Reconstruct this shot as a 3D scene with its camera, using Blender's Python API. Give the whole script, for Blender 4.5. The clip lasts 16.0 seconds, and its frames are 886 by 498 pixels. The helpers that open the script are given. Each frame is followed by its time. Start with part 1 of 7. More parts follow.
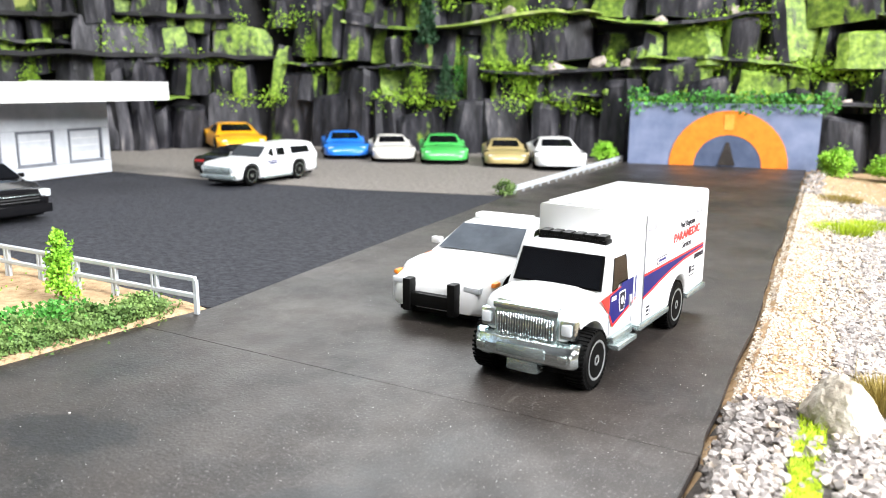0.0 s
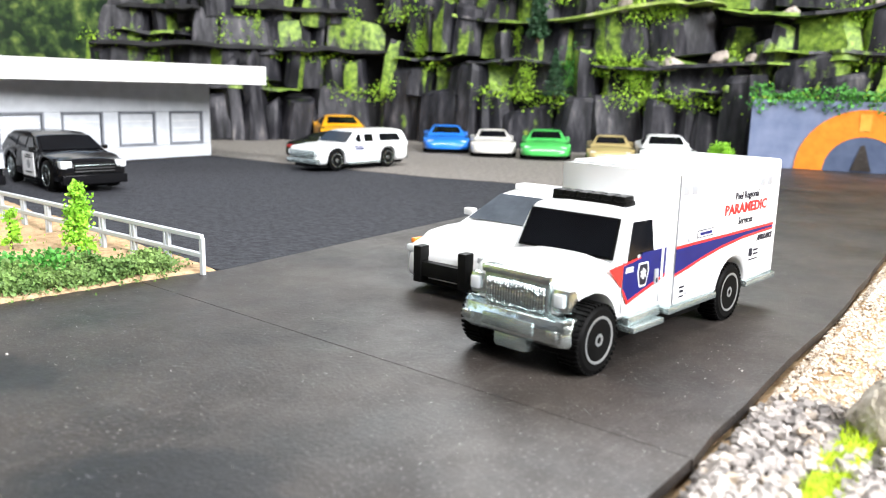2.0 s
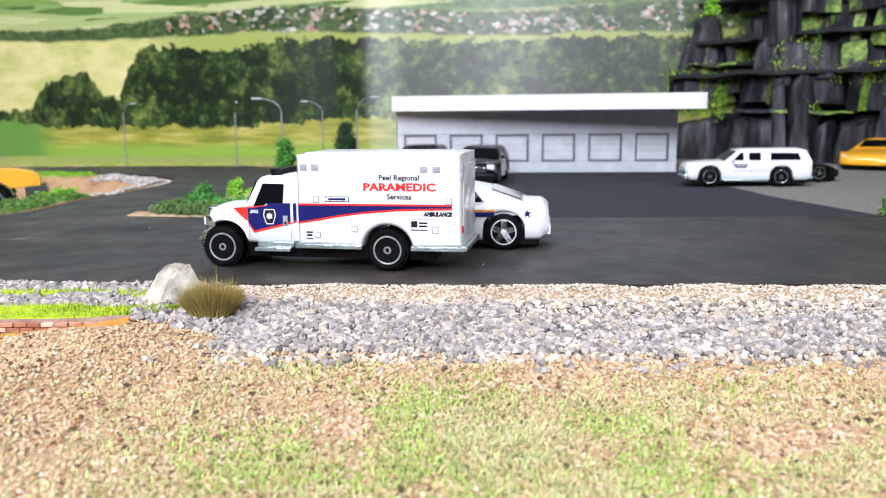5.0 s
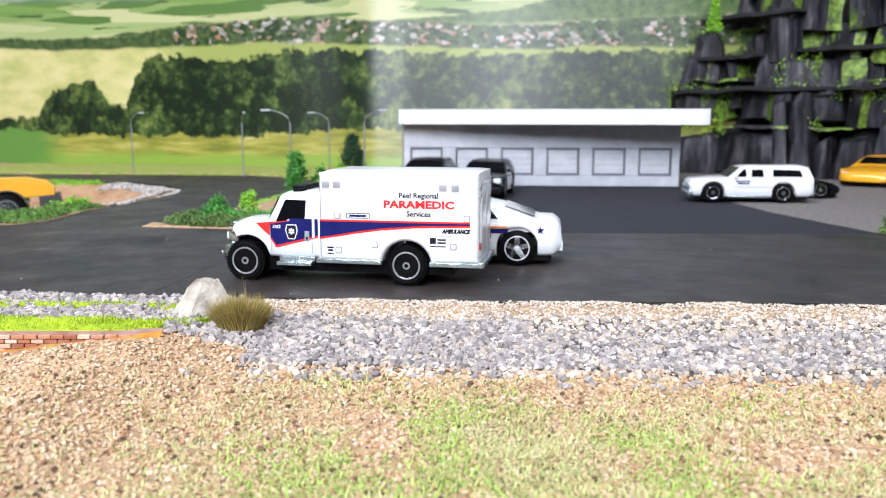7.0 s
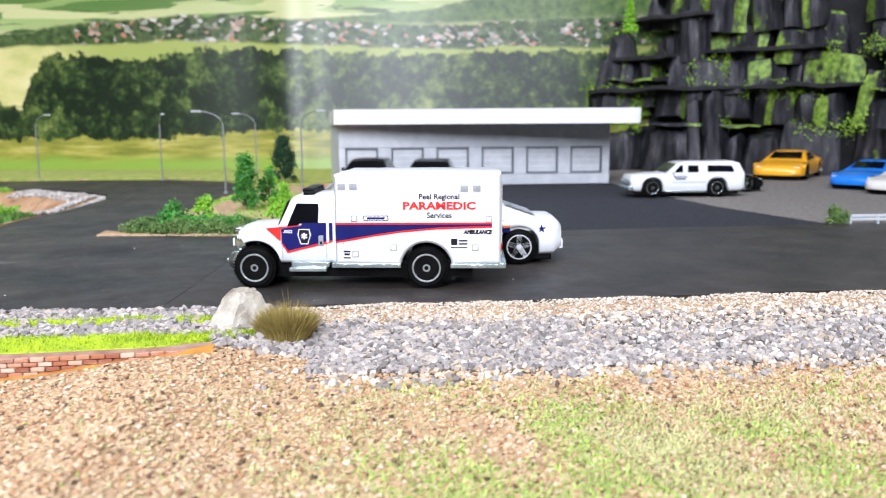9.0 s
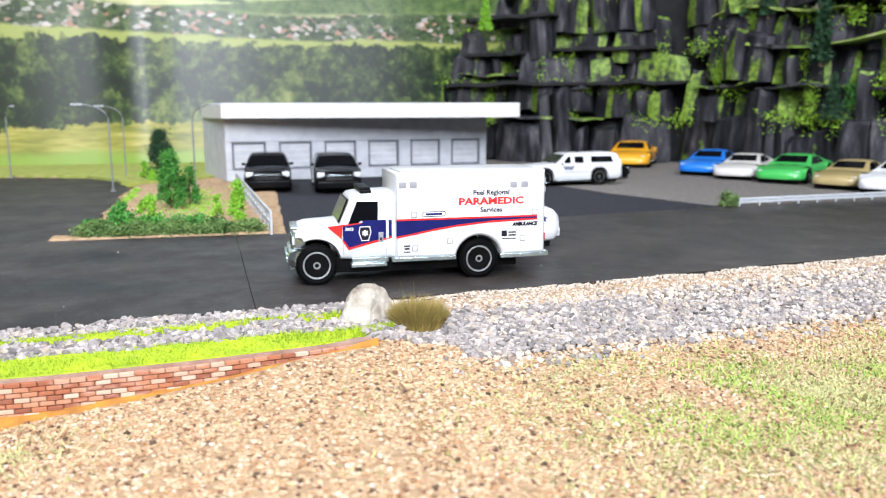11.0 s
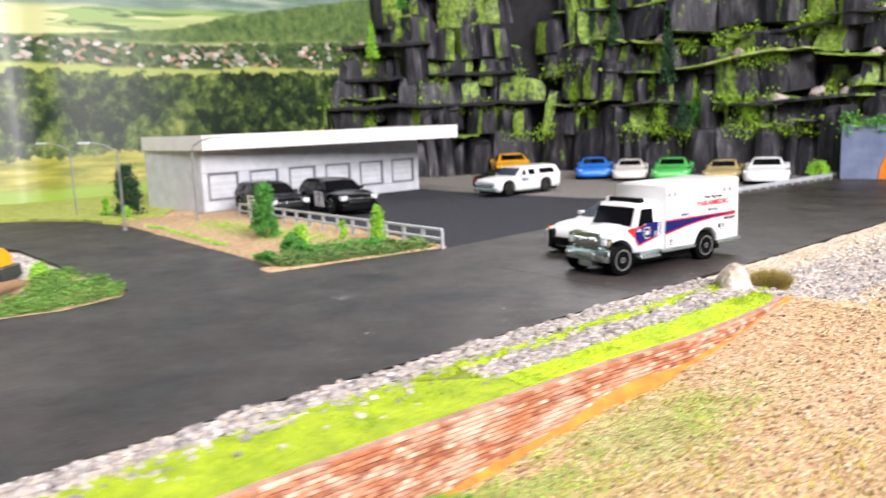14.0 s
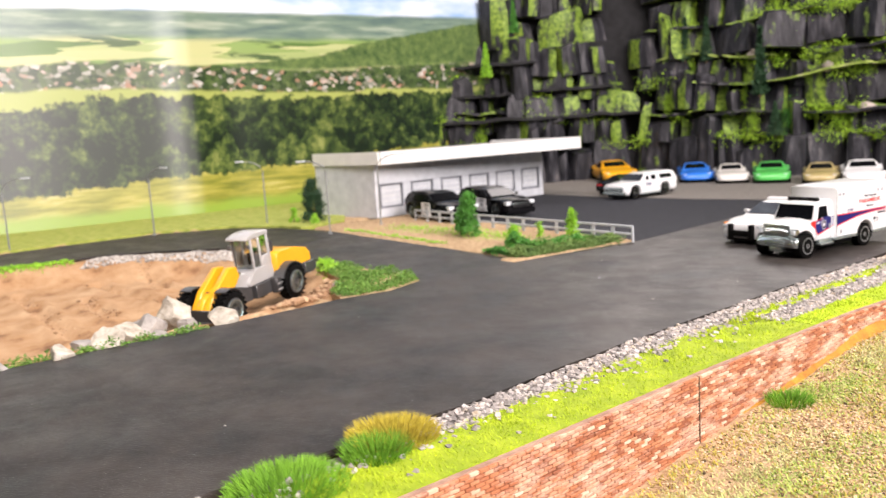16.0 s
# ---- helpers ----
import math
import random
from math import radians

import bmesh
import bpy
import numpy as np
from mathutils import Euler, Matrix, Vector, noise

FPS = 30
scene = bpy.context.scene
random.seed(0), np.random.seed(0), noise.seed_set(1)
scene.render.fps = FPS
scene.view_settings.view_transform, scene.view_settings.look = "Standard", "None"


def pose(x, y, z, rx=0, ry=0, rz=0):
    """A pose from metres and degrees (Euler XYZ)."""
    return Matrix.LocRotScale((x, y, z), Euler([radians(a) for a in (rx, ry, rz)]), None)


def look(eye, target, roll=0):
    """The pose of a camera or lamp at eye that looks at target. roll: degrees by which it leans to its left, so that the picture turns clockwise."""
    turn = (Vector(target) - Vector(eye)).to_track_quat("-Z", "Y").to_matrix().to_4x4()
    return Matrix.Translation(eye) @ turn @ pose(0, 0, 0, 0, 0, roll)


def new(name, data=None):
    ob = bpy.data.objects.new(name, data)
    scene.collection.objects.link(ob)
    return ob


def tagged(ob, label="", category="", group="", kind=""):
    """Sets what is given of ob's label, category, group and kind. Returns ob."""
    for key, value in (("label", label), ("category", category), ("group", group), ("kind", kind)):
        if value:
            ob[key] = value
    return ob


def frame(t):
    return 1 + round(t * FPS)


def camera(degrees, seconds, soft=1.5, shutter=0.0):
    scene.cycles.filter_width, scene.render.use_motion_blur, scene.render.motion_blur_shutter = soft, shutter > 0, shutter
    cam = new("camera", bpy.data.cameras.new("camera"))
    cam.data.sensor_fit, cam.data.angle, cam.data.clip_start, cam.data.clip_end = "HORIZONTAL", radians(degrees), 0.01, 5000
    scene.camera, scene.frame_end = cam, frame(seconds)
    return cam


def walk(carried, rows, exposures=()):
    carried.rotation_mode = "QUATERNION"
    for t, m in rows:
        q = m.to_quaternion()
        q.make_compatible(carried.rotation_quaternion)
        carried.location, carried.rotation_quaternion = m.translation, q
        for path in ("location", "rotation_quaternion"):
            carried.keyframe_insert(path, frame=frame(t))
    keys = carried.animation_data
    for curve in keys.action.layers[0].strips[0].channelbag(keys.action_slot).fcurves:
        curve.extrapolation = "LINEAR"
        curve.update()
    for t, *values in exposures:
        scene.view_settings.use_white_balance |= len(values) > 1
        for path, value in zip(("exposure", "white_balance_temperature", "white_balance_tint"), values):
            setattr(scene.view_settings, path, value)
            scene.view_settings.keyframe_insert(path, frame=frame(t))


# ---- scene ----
cam = camera(57.9, 16.0, soft=1.0, shutter=0.4)
PATH = [
    (0, (0.0534, -0.1306, 0.0554), (-0.2190, 0.2756, -0.0486), 0.42),
    (0.5, (0.0550, -0.1238, 0.0517), (-0.2313, 0.2731, -0.0508), 0.49),
    (1, (0.0568, -0.1170, 0.0485), (-0.2457, 0.2684, -0.0513), 0.92),
    (1.5, (0.0587, -0.1096, 0.0451), (-0.2605, 0.2625, -0.0532), 1.32),
    (2, (0.0624, -0.1008, 0.0421), (-0.2753, 0.2548, -0.0553), 1.38),
    (2.5, (0.0719, -0.0871, 0.0357), (-0.2951, 0.2383, -0.0613), 0.49),
    (3, (0.0837, -0.0658, 0.0308), (-0.3331, 0.1928, -0.0666), -1.17),
    (3.5, (0.1143, -0.0134, 0.0358), (-0.3575, 0.1215, -0.0601), -1.72),
    (4, (0.1625, 0.0592, 0.0377), (-0.3292, 0.0455, -0.0520), -2.13),
    (4.2, (0.1756, 0.0783, 0.0376), (-0.3126, 0.0240, -0.0510), -1.70),
    (4.6, (0.1890, 0.0908, 0.0384), (-0.2990, 0.0100, -0.0465), -0.95),
    (5.3, (0.1985, 0.0972, 0.0398), (-0.2880, 0.0032, -0.0415), -0.20),
    (6.3, (0.2023, 0.0975, 0.0418), (-0.2822, 0.0015, -0.0368), 0.25),
    (6.5, (0.2021, 0.0959, 0.0421), (-0.2828, 0.0018, -0.0360), 0.28),
    (7, (0.2020, 0.0913, 0.0422), (-0.2843, 0.0036, -0.0345), 0.14),
    (7.5, (0.2012, 0.0861, 0.0426), (-0.2868, 0.0098, -0.0333), 0.06),
    (8, (0.1996, 0.0788, 0.0430), (-0.2909, 0.0187, -0.0328), 0.0),
    (8.5, (0.1996, 0.0692, 0.0423), (-0.2930, 0.0288, -0.0331), -0.24),
    (9, (0.2035, 0.0574, 0.0422), (-0.2902, 0.0378, -0.0346), -0.34),
    (9.5, (0.2111, 0.0402, 0.0431), (-0.2826, 0.0482, -0.0356), -0.30),
    (9.7, (0.2140, 0.0336, 0.0435), (-0.2798, 0.0532, -0.0355), -0.30),
    (10.4, (0.2160, 0.0095, 0.0448), (-0.2745, 0.0755, -0.0370), -0.25),
    (11.1, (0.2120, -0.0180, 0.0461), (-0.2660, 0.0985, -0.0382), -0.20),
    (11.8, (0.2056, -0.0490, 0.0471), (-0.2570, 0.1202, -0.0378), -0.18),
    (12, (0.2029, -0.0584, 0.0474), (-0.2537, 0.1272, -0.0368), -0.22),
    (12.5, (0.1977, -0.0856, 0.0507), (-0.2413, 0.1387, -0.0325), -0.48),
    (13, (0.1953, -0.1197, 0.0530), (-0.2253, 0.1379, -0.0291), -0.81),
    (13.5, (0.1980, -0.1563, 0.0556), (-0.2142, 0.1145, -0.0265), -1.60),
    (14, (0.1936, -0.2059, 0.0563), (-0.2162, 0.0692, -0.0230), -2.24),
    (14.5, (0.1942, -0.2563, 0.0563), (-0.2173, 0.0169, -0.0211), -2.78),
    (15, (0.2049, -0.2912, 0.0577), (-0.2096, -0.0223, -0.0189), -3.14),
    (15.5, (0.2140, -0.3114, 0.0617), (-0.2033, -0.0464, -0.0137), -3.37),
    (16, (0.2151, -0.3263, 0.0685), (-0.2052, -0.0660, -0.0066), -3.58),
]
walk(cam, [(t, look(eye, target, roll)) for t, eye, target, roll in PATH], exposures=[(0, 0.50, 6500, 10), (2.0, 0.46, 6500, 10), (2.8, 0.22, 6420, 10), (3.4, -0.42, 6250, 11), (6.5, -0.42, 5950, 14), (9.5, -0.41, 5950, 14), (12, -0.24, 6200, 12), (14, -0.13, 6650, 17), (16, -0.15, 7150, 20)])
# a phone lens close to a model: the distance goes soft
cam.data.dof.use_dof = True
cam.data.dof.focus_distance = 0.175
cam.data.dof.aperture_fstop = 38.0

# ---- light: unseen lamps in a closed room, one ceiling panel and the rest upright ----
world = bpy.data.worlds.new("room_air")
scene.world = world
world.use_nodes = True
world.node_tree.nodes["Background"].inputs[0].default_value = (0.9, 0.95, 1.0, 1)
world.node_tree.nodes["Background"].inputs[1].default_value = 0.45


def area_lamp(name, eye, target, sx, sy, watts, colour):
    data = bpy.data.lights.new(name, "AREA")
    data.shape, data.size, data.size_y, data.energy, data.color = "RECTANGLE", sx, sy, watts, colour
    ob = new(name, data)
    ob.matrix_world = look(eye, target)
    return ob


area_lamp("ceiling_panel_light", (0.25, -0.45, 1.40), (-0.1, 0.05, 0), 0.6, 0.45, 17, (1.0, 0.98, 0.95))
area_lamp("window_light", (1.25, -0.04, 0.86), (-0.3, 0.0, 0.04), 1.16, 0.8, 45, (0.97, 0.98, 1.0))
# narrow bright core added before the window lamp to streak the backdrop
area_lamp("tall_window_light", (1.24, -0.15, 0.86), (-0.3, -0.1, 0.04), 0.24, 0.8, 15, (0.97, 0.98, 1.0))
# unseen lamp added beyond the cliff to lay a sheen on the road
area_lamp("far_window_light", (-0.85, 1.35, 1.15), (-0.05, 0.0, 0), 1.2, 0.7, 24, (0.96, 0.98, 1.0))


# ---- building helpers ----
def bsdf(name):
    mat = bpy.data.materials.new(name)
    mat.use_nodes = True
    return mat, mat.node_tree.nodes, mat.node_tree.links, mat.node_tree.nodes["Principled BSDF"]


def ramp(nodes, links, fac, stops):
    node = nodes.new("ShaderNodeValToRGB")
    while len(node.color_ramp.elements) < len(stops):
        node.color_ramp.elements.new(0.5)
    for el, (at, col) in zip(node.color_ramp.elements, stops):
        el.position, el.color = at, (*col, 1)
    links.new(fac, node.inputs[0])
    return node.outputs[0]


def noise_tex(nodes, links, scale, detail=4.0, rough=0.6, vec=None, kind="noise"):
    node = nodes.new("ShaderNodeTexVoronoi" if kind == "voronoi" else "ShaderNodeTexNoise")
    node.inputs["Scale"].default_value = scale
    if kind != "voronoi":
        node.inputs["Detail"].default_value, node.inputs["Roughness"].default_value = detail, rough
    if vec is None:
        vec = nodes.new("ShaderNodeTexCoord").outputs["Object"]
    links.new(vec, node.inputs["Vector"])
    return node


def bump(nodes, links, b, height, strength, dist):
    node = nodes.new("ShaderNodeBump")
    node.inputs["Strength"].default_value, node.inputs["Distance"].default_value = strength, dist
    links.new(height, node.inputs["Height"])
    links.new(node.outputs[0], b.inputs["Normal"])


def surface(name, stops, scale, rough=0.7, metal=0.0, bump_scale=None, strength=0.4, dist=0.0004, coat=0.0, detail=5.0, per_piece=0.0, rough_var=0.0):
    """A material with a mottled colour, fine relief and, where wanted, a shift of value from piece to piece."""
    mat, nodes, links, b = bsdf(name)
    tex = noise_tex(nodes, links, scale, detail)
    col = ramp(nodes, links, tex.outputs[0], stops)
    if per_piece:
        info = nodes.new("ShaderNodeObjectInfo")
        geo = nodes.new("ShaderNodeNewGeometry")
        add = nodes.new("ShaderNodeMath")
        add.operation = "ADD"
        links.new(info.outputs["Random"], add.inputs[0])
        links.new(geo.outputs["Random Per Island"], add.inputs[1])
        frac = nodes.new("ShaderNodeMath")
        frac.operation = "FRACT"
        links.new(add.outputs[0], frac.inputs[0])
        val = nodes.new("ShaderNodeMapRange")
        val.inputs["To Min"].default_value, val.inputs["To Max"].default_value = 1 - per_piece, 1 + per_piece
        links.new(frac.outputs[0], val.inputs["Value"])
        hsv = nodes.new("ShaderNodeHueSaturation")
        links.new(val.outputs[0], hsv.inputs["Value"])
        links.new(col, hsv.inputs["Color"])
        col = hsv.outputs[0]
    links.new(col, b.inputs["Base Color"])
    b.inputs["Roughness"].default_value, b.inputs["Metallic"].default_value = rough, metal
    b.inputs["Coat Weight"].default_value = coat
    b.inputs["Coat Roughness"].default_value = 0.08
    if rough_var:
        mr = nodes.new("ShaderNodeMapRange")
        mr.inputs["To Min"].default_value, mr.inputs["To Max"].default_value = rough - rough_var, rough + rough_var
        links.new(noise_tex(nodes, links, scale * 0.6, 3).outputs[0], mr.inputs["Value"])
        links.new(mr.outputs[0], b.inputs["Roughness"])
    if bump_scale:
        bump(nodes, links, b, noise_tex(nodes, links, bump_scale, 5).outputs[0], strength, dist)
    return mat


def mesh_of(name, bm, material, smooth=40):
    me = bpy.data.meshes.new(name)
    bmesh.ops.recalc_face_normals(bm, faces=bm.faces)
    bm.to_mesh(me)
    bm.free()
    me.materials.append(material)
    if smooth:
        me.shade_smooth()
        me.set_sharp_from_angle(angle=radians(smooth))
    return me


def part(name, bm, material, parent, label="", smooth=40):
    ob = new(name, mesh_of(name, bm, material, smooth))
    ob.parent = parent
    return tagged(ob, label)


def solo(name, bm, material, label="", category="", group="", kind="", smooth=40, at=None):
    ob = new(name, mesh_of(name, bm, material, smooth))
    if at:
        ob.matrix_world = at
    return tagged(ob, label, category, group, kind)


def thing(name, at, label, category, group="", kind=""):
    ob = new(name)
    ob.empty_display_size = 0.01
    ob.matrix_world = at
    return tagged(ob, label, category, group, kind)


def box(bm, x0, x1, y0, y1, z0, z1, bevel=0.0, seg=2):
    m = Matrix.LocRotScale(((x0 + x1) / 2, (y0 + y1) / 2, (z0 + z1) / 2), None, (x1 - x0, y1 - y0, z1 - z0))
    vs = bmesh.ops.create_cube(bm, size=1, matrix=m)["verts"]
    if bevel:
        es = list({e for v in vs for e in v.link_edges})
        bmesh.ops.bevel(bm, geom=es, offset=bevel, segments=seg, affect="EDGES", profile=0.6)
    return vs


def loft(bm, rings, caps=True, closed=True):
    vs = [[bm.verts.new(p) for p in r] for r in rings]
    for a, b in zip(vs, vs[1:]):
        n = len(a)
        for i in range(n if closed else n - 1):
            j = (i + 1) % n
            bm.faces.new((a[i], a[j], b[j], b[i]))
    if caps:
        bm.faces.new(vs[0][::-1])
        bm.faces.new(vs[-1])
    return vs


def prism(bm, pts, z0, z1):
    """An upright slab over a plan outline."""
    loft(bm, [[(x, y, z0) for x, y in pts], [(x, y, z1) for x, y in pts]])


def lathe(bm, profile, n=24, axis="x", at=(0, 0, 0)):
    """Turns (along, radius) pairs round an axis."""
    rings = []
    for a, r in profile:
        ring = []
        for i in range(n):
            c, s = r * math.cos(2 * math.pi * i / n), r * math.sin(2 * math.pi * i / n)
            p = (a, c, s) if axis == "x" else (c, a, s) if axis == "y" else (c, s, a)
            ring.append((p[0] + at[0], p[1] + at[1], p[2] + at[2]))
        rings.append(ring)
    loft(bm, rings)


def tube(bm, pts, r, n=8, r_end=None):
    pts = [Vector(p) for p in pts]
    rings = []
    for i, p in enumerate(pts):
        d = (pts[min(i + 1, len(pts) - 1)] - pts[max(i - 1, 0)]).normalized()
        u = d.orthogonal().normalized() if abs(d.z) > 0.9 else d.cross(Vector((0, 0, 1))).normalized()
        v = d.cross(u)
        k = r if r_end is None else r + (r_end - r) * i / (len(pts) - 1)
        rings.append([p + (u * math.cos(2 * math.pi * j / n) + v * math.sin(2 * math.pi * j / n)) * k for j in range(n)])
    loft(bm, rings)


def sheet(bm, corners, thick):
    """A thin plate over a planar outline, raised along its normal."""
    ps = [Vector(c) for c in corners]
    nrm = Vector()
    for i in range(len(ps)):
        a, b = ps[i], ps[(i + 1) % len(ps)]
        nrm += a.cross(b)
    nrm.normalize()
    loft(bm, [[p - nrm * thick for p in ps], [p + nrm * thick for p in ps]])


def pebble(at, r, rng, flat=0.75, kind=1):
    """A small angular stone: a jittered octahedron or icosphere."""
    rot = Euler((rng.uniform(0, 6), rng.uniform(0, 6), rng.uniform(0, 6))).to_matrix()
    if kind == 0:
        base = [(1, 0, 0), (-1, 0, 0), (0, 1, 0), (0, -1, 0), (0, 0, 1), (0, 0, -1)]
        faces = [(0, 2, 4), (2, 1, 4), (1, 3, 4), (3, 0, 4), (2, 0, 5), (1, 2, 5), (3, 1, 5), (0, 3, 5)]
    else:
        base = [(-1, -.8, -.7), (.8, -1, -.6), (1, .7, -.8), (-.8, 1, -.7), (-.7, -.8, .6), (.7, -.7, .8), (.8, .8, .6), (-.9, .6, .8), (0, 0, 1.15), (0, 0, -1.1)]
        faces = [(0, 1, 5, 4), (1, 2, 6, 5), (2, 3, 7, 6), (3, 0, 4, 7), (4, 5, 8), (5, 6, 8), (6, 7, 8), (7, 4, 8), (1, 0, 9), (2, 1, 9), (3, 2, 9), (0, 3, 9)]
    vs = []
    for b in base:
        p = rot @ (Vector(b) * r * rng.uniform(0.65, 1.05))
        vs.append((at[0] + p.x, at[1] + p.y, at[2] + p.z * flat))
    return vs, faces


def stuff(name, items, material, label, category, smooth=0, parent=None, kind="stuff"):
    """Many small pieces, each (points, faces), joined into one mesh."""
    verts, faces = [], []
    for vs, fs in items:
        n = len(verts)
        verts.extend(vs)
        faces.extend(tuple(i + n for i in f) for f in fs)
    me = bpy.data.meshes.new(name)
    me.from_pydata(verts, [], faces)
    me.materials.append(material)
    if smooth:
        me.shade_smooth()
        me.set_sharp_from_angle(angle=radians(smooth))
    ob = new(name, me)
    ob.parent = parent
    return tagged(ob, label, category, "", kind)


def leaf(at, size, rng, up=0.3):
    """One folded leaf of four points."""
    d = Vector((rng.gauss(0, 1), rng.gauss(0, 1), rng.gauss(0, 1) + up)).normalized()
    u = d.orthogonal().normalized()
    u = (Matrix.Rotation(rng.uniform(0, 6.28), 3, d) @ u) * size * 0.45
    a = Vector(at)
    f = d.cross(u).normalized() * size * 0.15
    return [a, a + d * size * 0.5 + u + f, a + d * size, a + d * size * 0.5 - u + f], [(0, 1, 2), (0, 2, 3)]


def blade(at, h, w, rng, lean=0.4):
    """One grass blade, bent once."""
    a = Vector(at)
    t = rng.uniform(0, 6.28)
    side = Vector((math.cos(t), math.sin(t), 0)) * w
    out = Vector((math.cos(t + 1.57), math.sin(t + 1.57), 0)) * h * rng.uniform(0, lean)
    mid = a + Vector((0, 0, h * 0.55)) + out * 0.35
    return [a - side, a + side, mid + side * 0.6, mid - side * 0.6, a + Vector((0, 0, h)) + out], [(0, 1, 2, 3), (3, 2, 4)]


def words(name, text, size, material, parent, m, label="", stretch=1.0, lean=0.0, bold=0.0):
    """Printed words as a thin mesh, from the built-in font."""
    cu = bpy.data.curves.new(name, "FONT")
    cu.body, cu.size, cu.extrude, cu.shear, cu.offset = text, size, 0.00003, lean, bold
    cu.align_x, cu.align_y, cu.resolution_u = "CENTER", "CENTER", 2
    tmp = bpy.data.objects.new(name + "_curve", cu)
    me = bpy.data.meshes.new_from_object(tmp)
    bpy.data.objects.remove(tmp)
    me.materials.clear()
    me.materials.append(material)
    ob = new(name, me)
    ob.parent = parent
    ob.matrix_basis = m @ Matrix.Diagonal((stretch, 1, 1, 1))
    return tagged(ob, label)


def interp(ctrl, y):
    return float(np.interp(y, [c[0] for c in ctrl], [c[1] for c in ctrl]))


# ---- materials ----

def road_material():
    """Dull black board with pale dust specks, scuffs and a few dark worn patches."""
    mat, nodes, links, b = bsdf("road_board")
    base = ramp(nodes, links, noise_tex(nodes, links, 30, 6, 0.65).outputs[0], [(0.34, (0.009, 0.008, 0.0075)), (0.5, (0.0255, 0.0205, 0.018)), (0.68, (0.044, 0.036, 0.031))])
    specks = noise_tex(nodes, links, 2400, 2, 0.5)
    thin = nodes.new("ShaderNodeMapping")
    thin.inputs["Scale"].default_value, thin.inputs["Rotation"].default_value = (1, 0.12, 1), (0, 0, 0.9)
    links.new(nodes.new("ShaderNodeTexCoord").outputs["Object"], thin.inputs["Vector"])
    scuff = noise_tex(nodes, links, 620, 4, 0.65, vec=thin.outputs[0])
    broad = noise_tex(nodes, links, 18, 3)
    fac = None
    for tex, lo, hi, amount in ((specks, 0.625, 0.72, 0.80), (scuff, 0.58, 0.80, 0.22)):
        mr = nodes.new("ShaderNodeMapRange")
        mr.inputs["From Min"].default_value, mr.inputs["From Max"].default_value, mr.inputs["To Max"].default_value = lo, hi, amount
        links.new(tex.outputs[0], mr.inputs["Value"])
        if fac is None:
            fac = mr.outputs[0]
        else:
            mx = nodes.new("ShaderNodeMath")
            mx.operation = "MAXIMUM"
            links.new(fac, mx.inputs[0])
            links.new(mr.outputs[0], mx.inputs[1])
            fac = mx.outputs[0]
    mul = nodes.new("ShaderNodeMath")
    mul.operation = "MULTIPLY"
    links.new(fac, mul.inputs[0])
    links.new(broad.outputs[0], mul.inputs[1])
    mix = nodes.new("ShaderNodeMix")
    mix.data_type = "RGBA"
    links.new(mul.outputs[0], mix.inputs[0])
    links.new(base, mix.inputs[6])
    mix.inputs[7].default_value = (0.42, 0.40, 0.38, 1)
    # dark smudges rubbed into the board: centre, radius and stretch
    col = mix.outputs[2]
    place = nodes.new("ShaderNodeTexCoord").outputs["Object"]
    ragged = noise_tex(nodes, links, 130, 4, vec=place)
    for (cx, cy), size, turn in (((-0.014, -0.063), 0.0125, 0.75), ((-0.062, -0.066), 0.0110, 0.4)):
        mp = nodes.new("ShaderNodeMapping")
        mp.vector_type = "TEXTURE"
        mp.inputs["Location"].default_value, mp.inputs["Rotation"].default_value, mp.inputs["Scale"].default_value = (cx, cy, 0), (0, 0, turn), (size * 1.3, size * 0.7, 1)
        links.new(place, mp.inputs["Vector"])
        ln = nodes.new("ShaderNodeVectorMath")
        ln.operation = "LENGTH"
        links.new(mp.outputs[0], ln.inputs[0])
        edge = nodes.new("ShaderNodeMath")
        edge.operation = "MULTIPLY_ADD"
        links.new(ragged.outputs[0], edge.inputs[0])
        edge.inputs[1].default_value = 1.6
        links.new(ln.outputs["Value"], edge.inputs[2])
        mask = nodes.new("ShaderNodeMapRange")
        mask.interpolation_type = "SMOOTHSTEP"
        mask.inputs["From Min"].default_value, mask.inputs["From Max"].default_value = 1.45, 1.85
        mask.inputs["To Min"].default_value, mask.inputs["To Max"].default_value = 0.8, 0.0
        links.new(edge.outputs[0], mask.inputs["Value"])
        dark = nodes.new("ShaderNodeMix")
        dark.data_type = "RGBA"
        links.new(mask.outputs[0], dark.inputs[0])
        links.new(col, dark.inputs[6])
        dark.inputs[7].default_value = (0.006, 0.006, 0.007, 1)
        col = dark.outputs[2]
    links.new(col, b.inputs["Base Color"])
    # matt scuffed fields lie between smoother worn ones
    worn = noise_tex(nodes, links, 40, 7, 0.7)
    mr = nodes.new("ShaderNodeMapRange")
    mr.interpolation_type = "SMOOTHSTEP"
    mr.inputs["From Min"].default_value, mr.inputs["From Max"].default_value = 0.30, 0.70
    mr.inputs["To Min"].default_value, mr.inputs["To Max"].default_value = 0.38, 0.60
    links.new(worn.outputs[0], mr.inputs["Value"])
    links.new(mr.outputs[0], b.inputs["Roughness"])
    bump(nodes, links, b, noise_tex(nodes, links, 1500, 4).outputs[0], 0.5, 0.00022)
    return mat


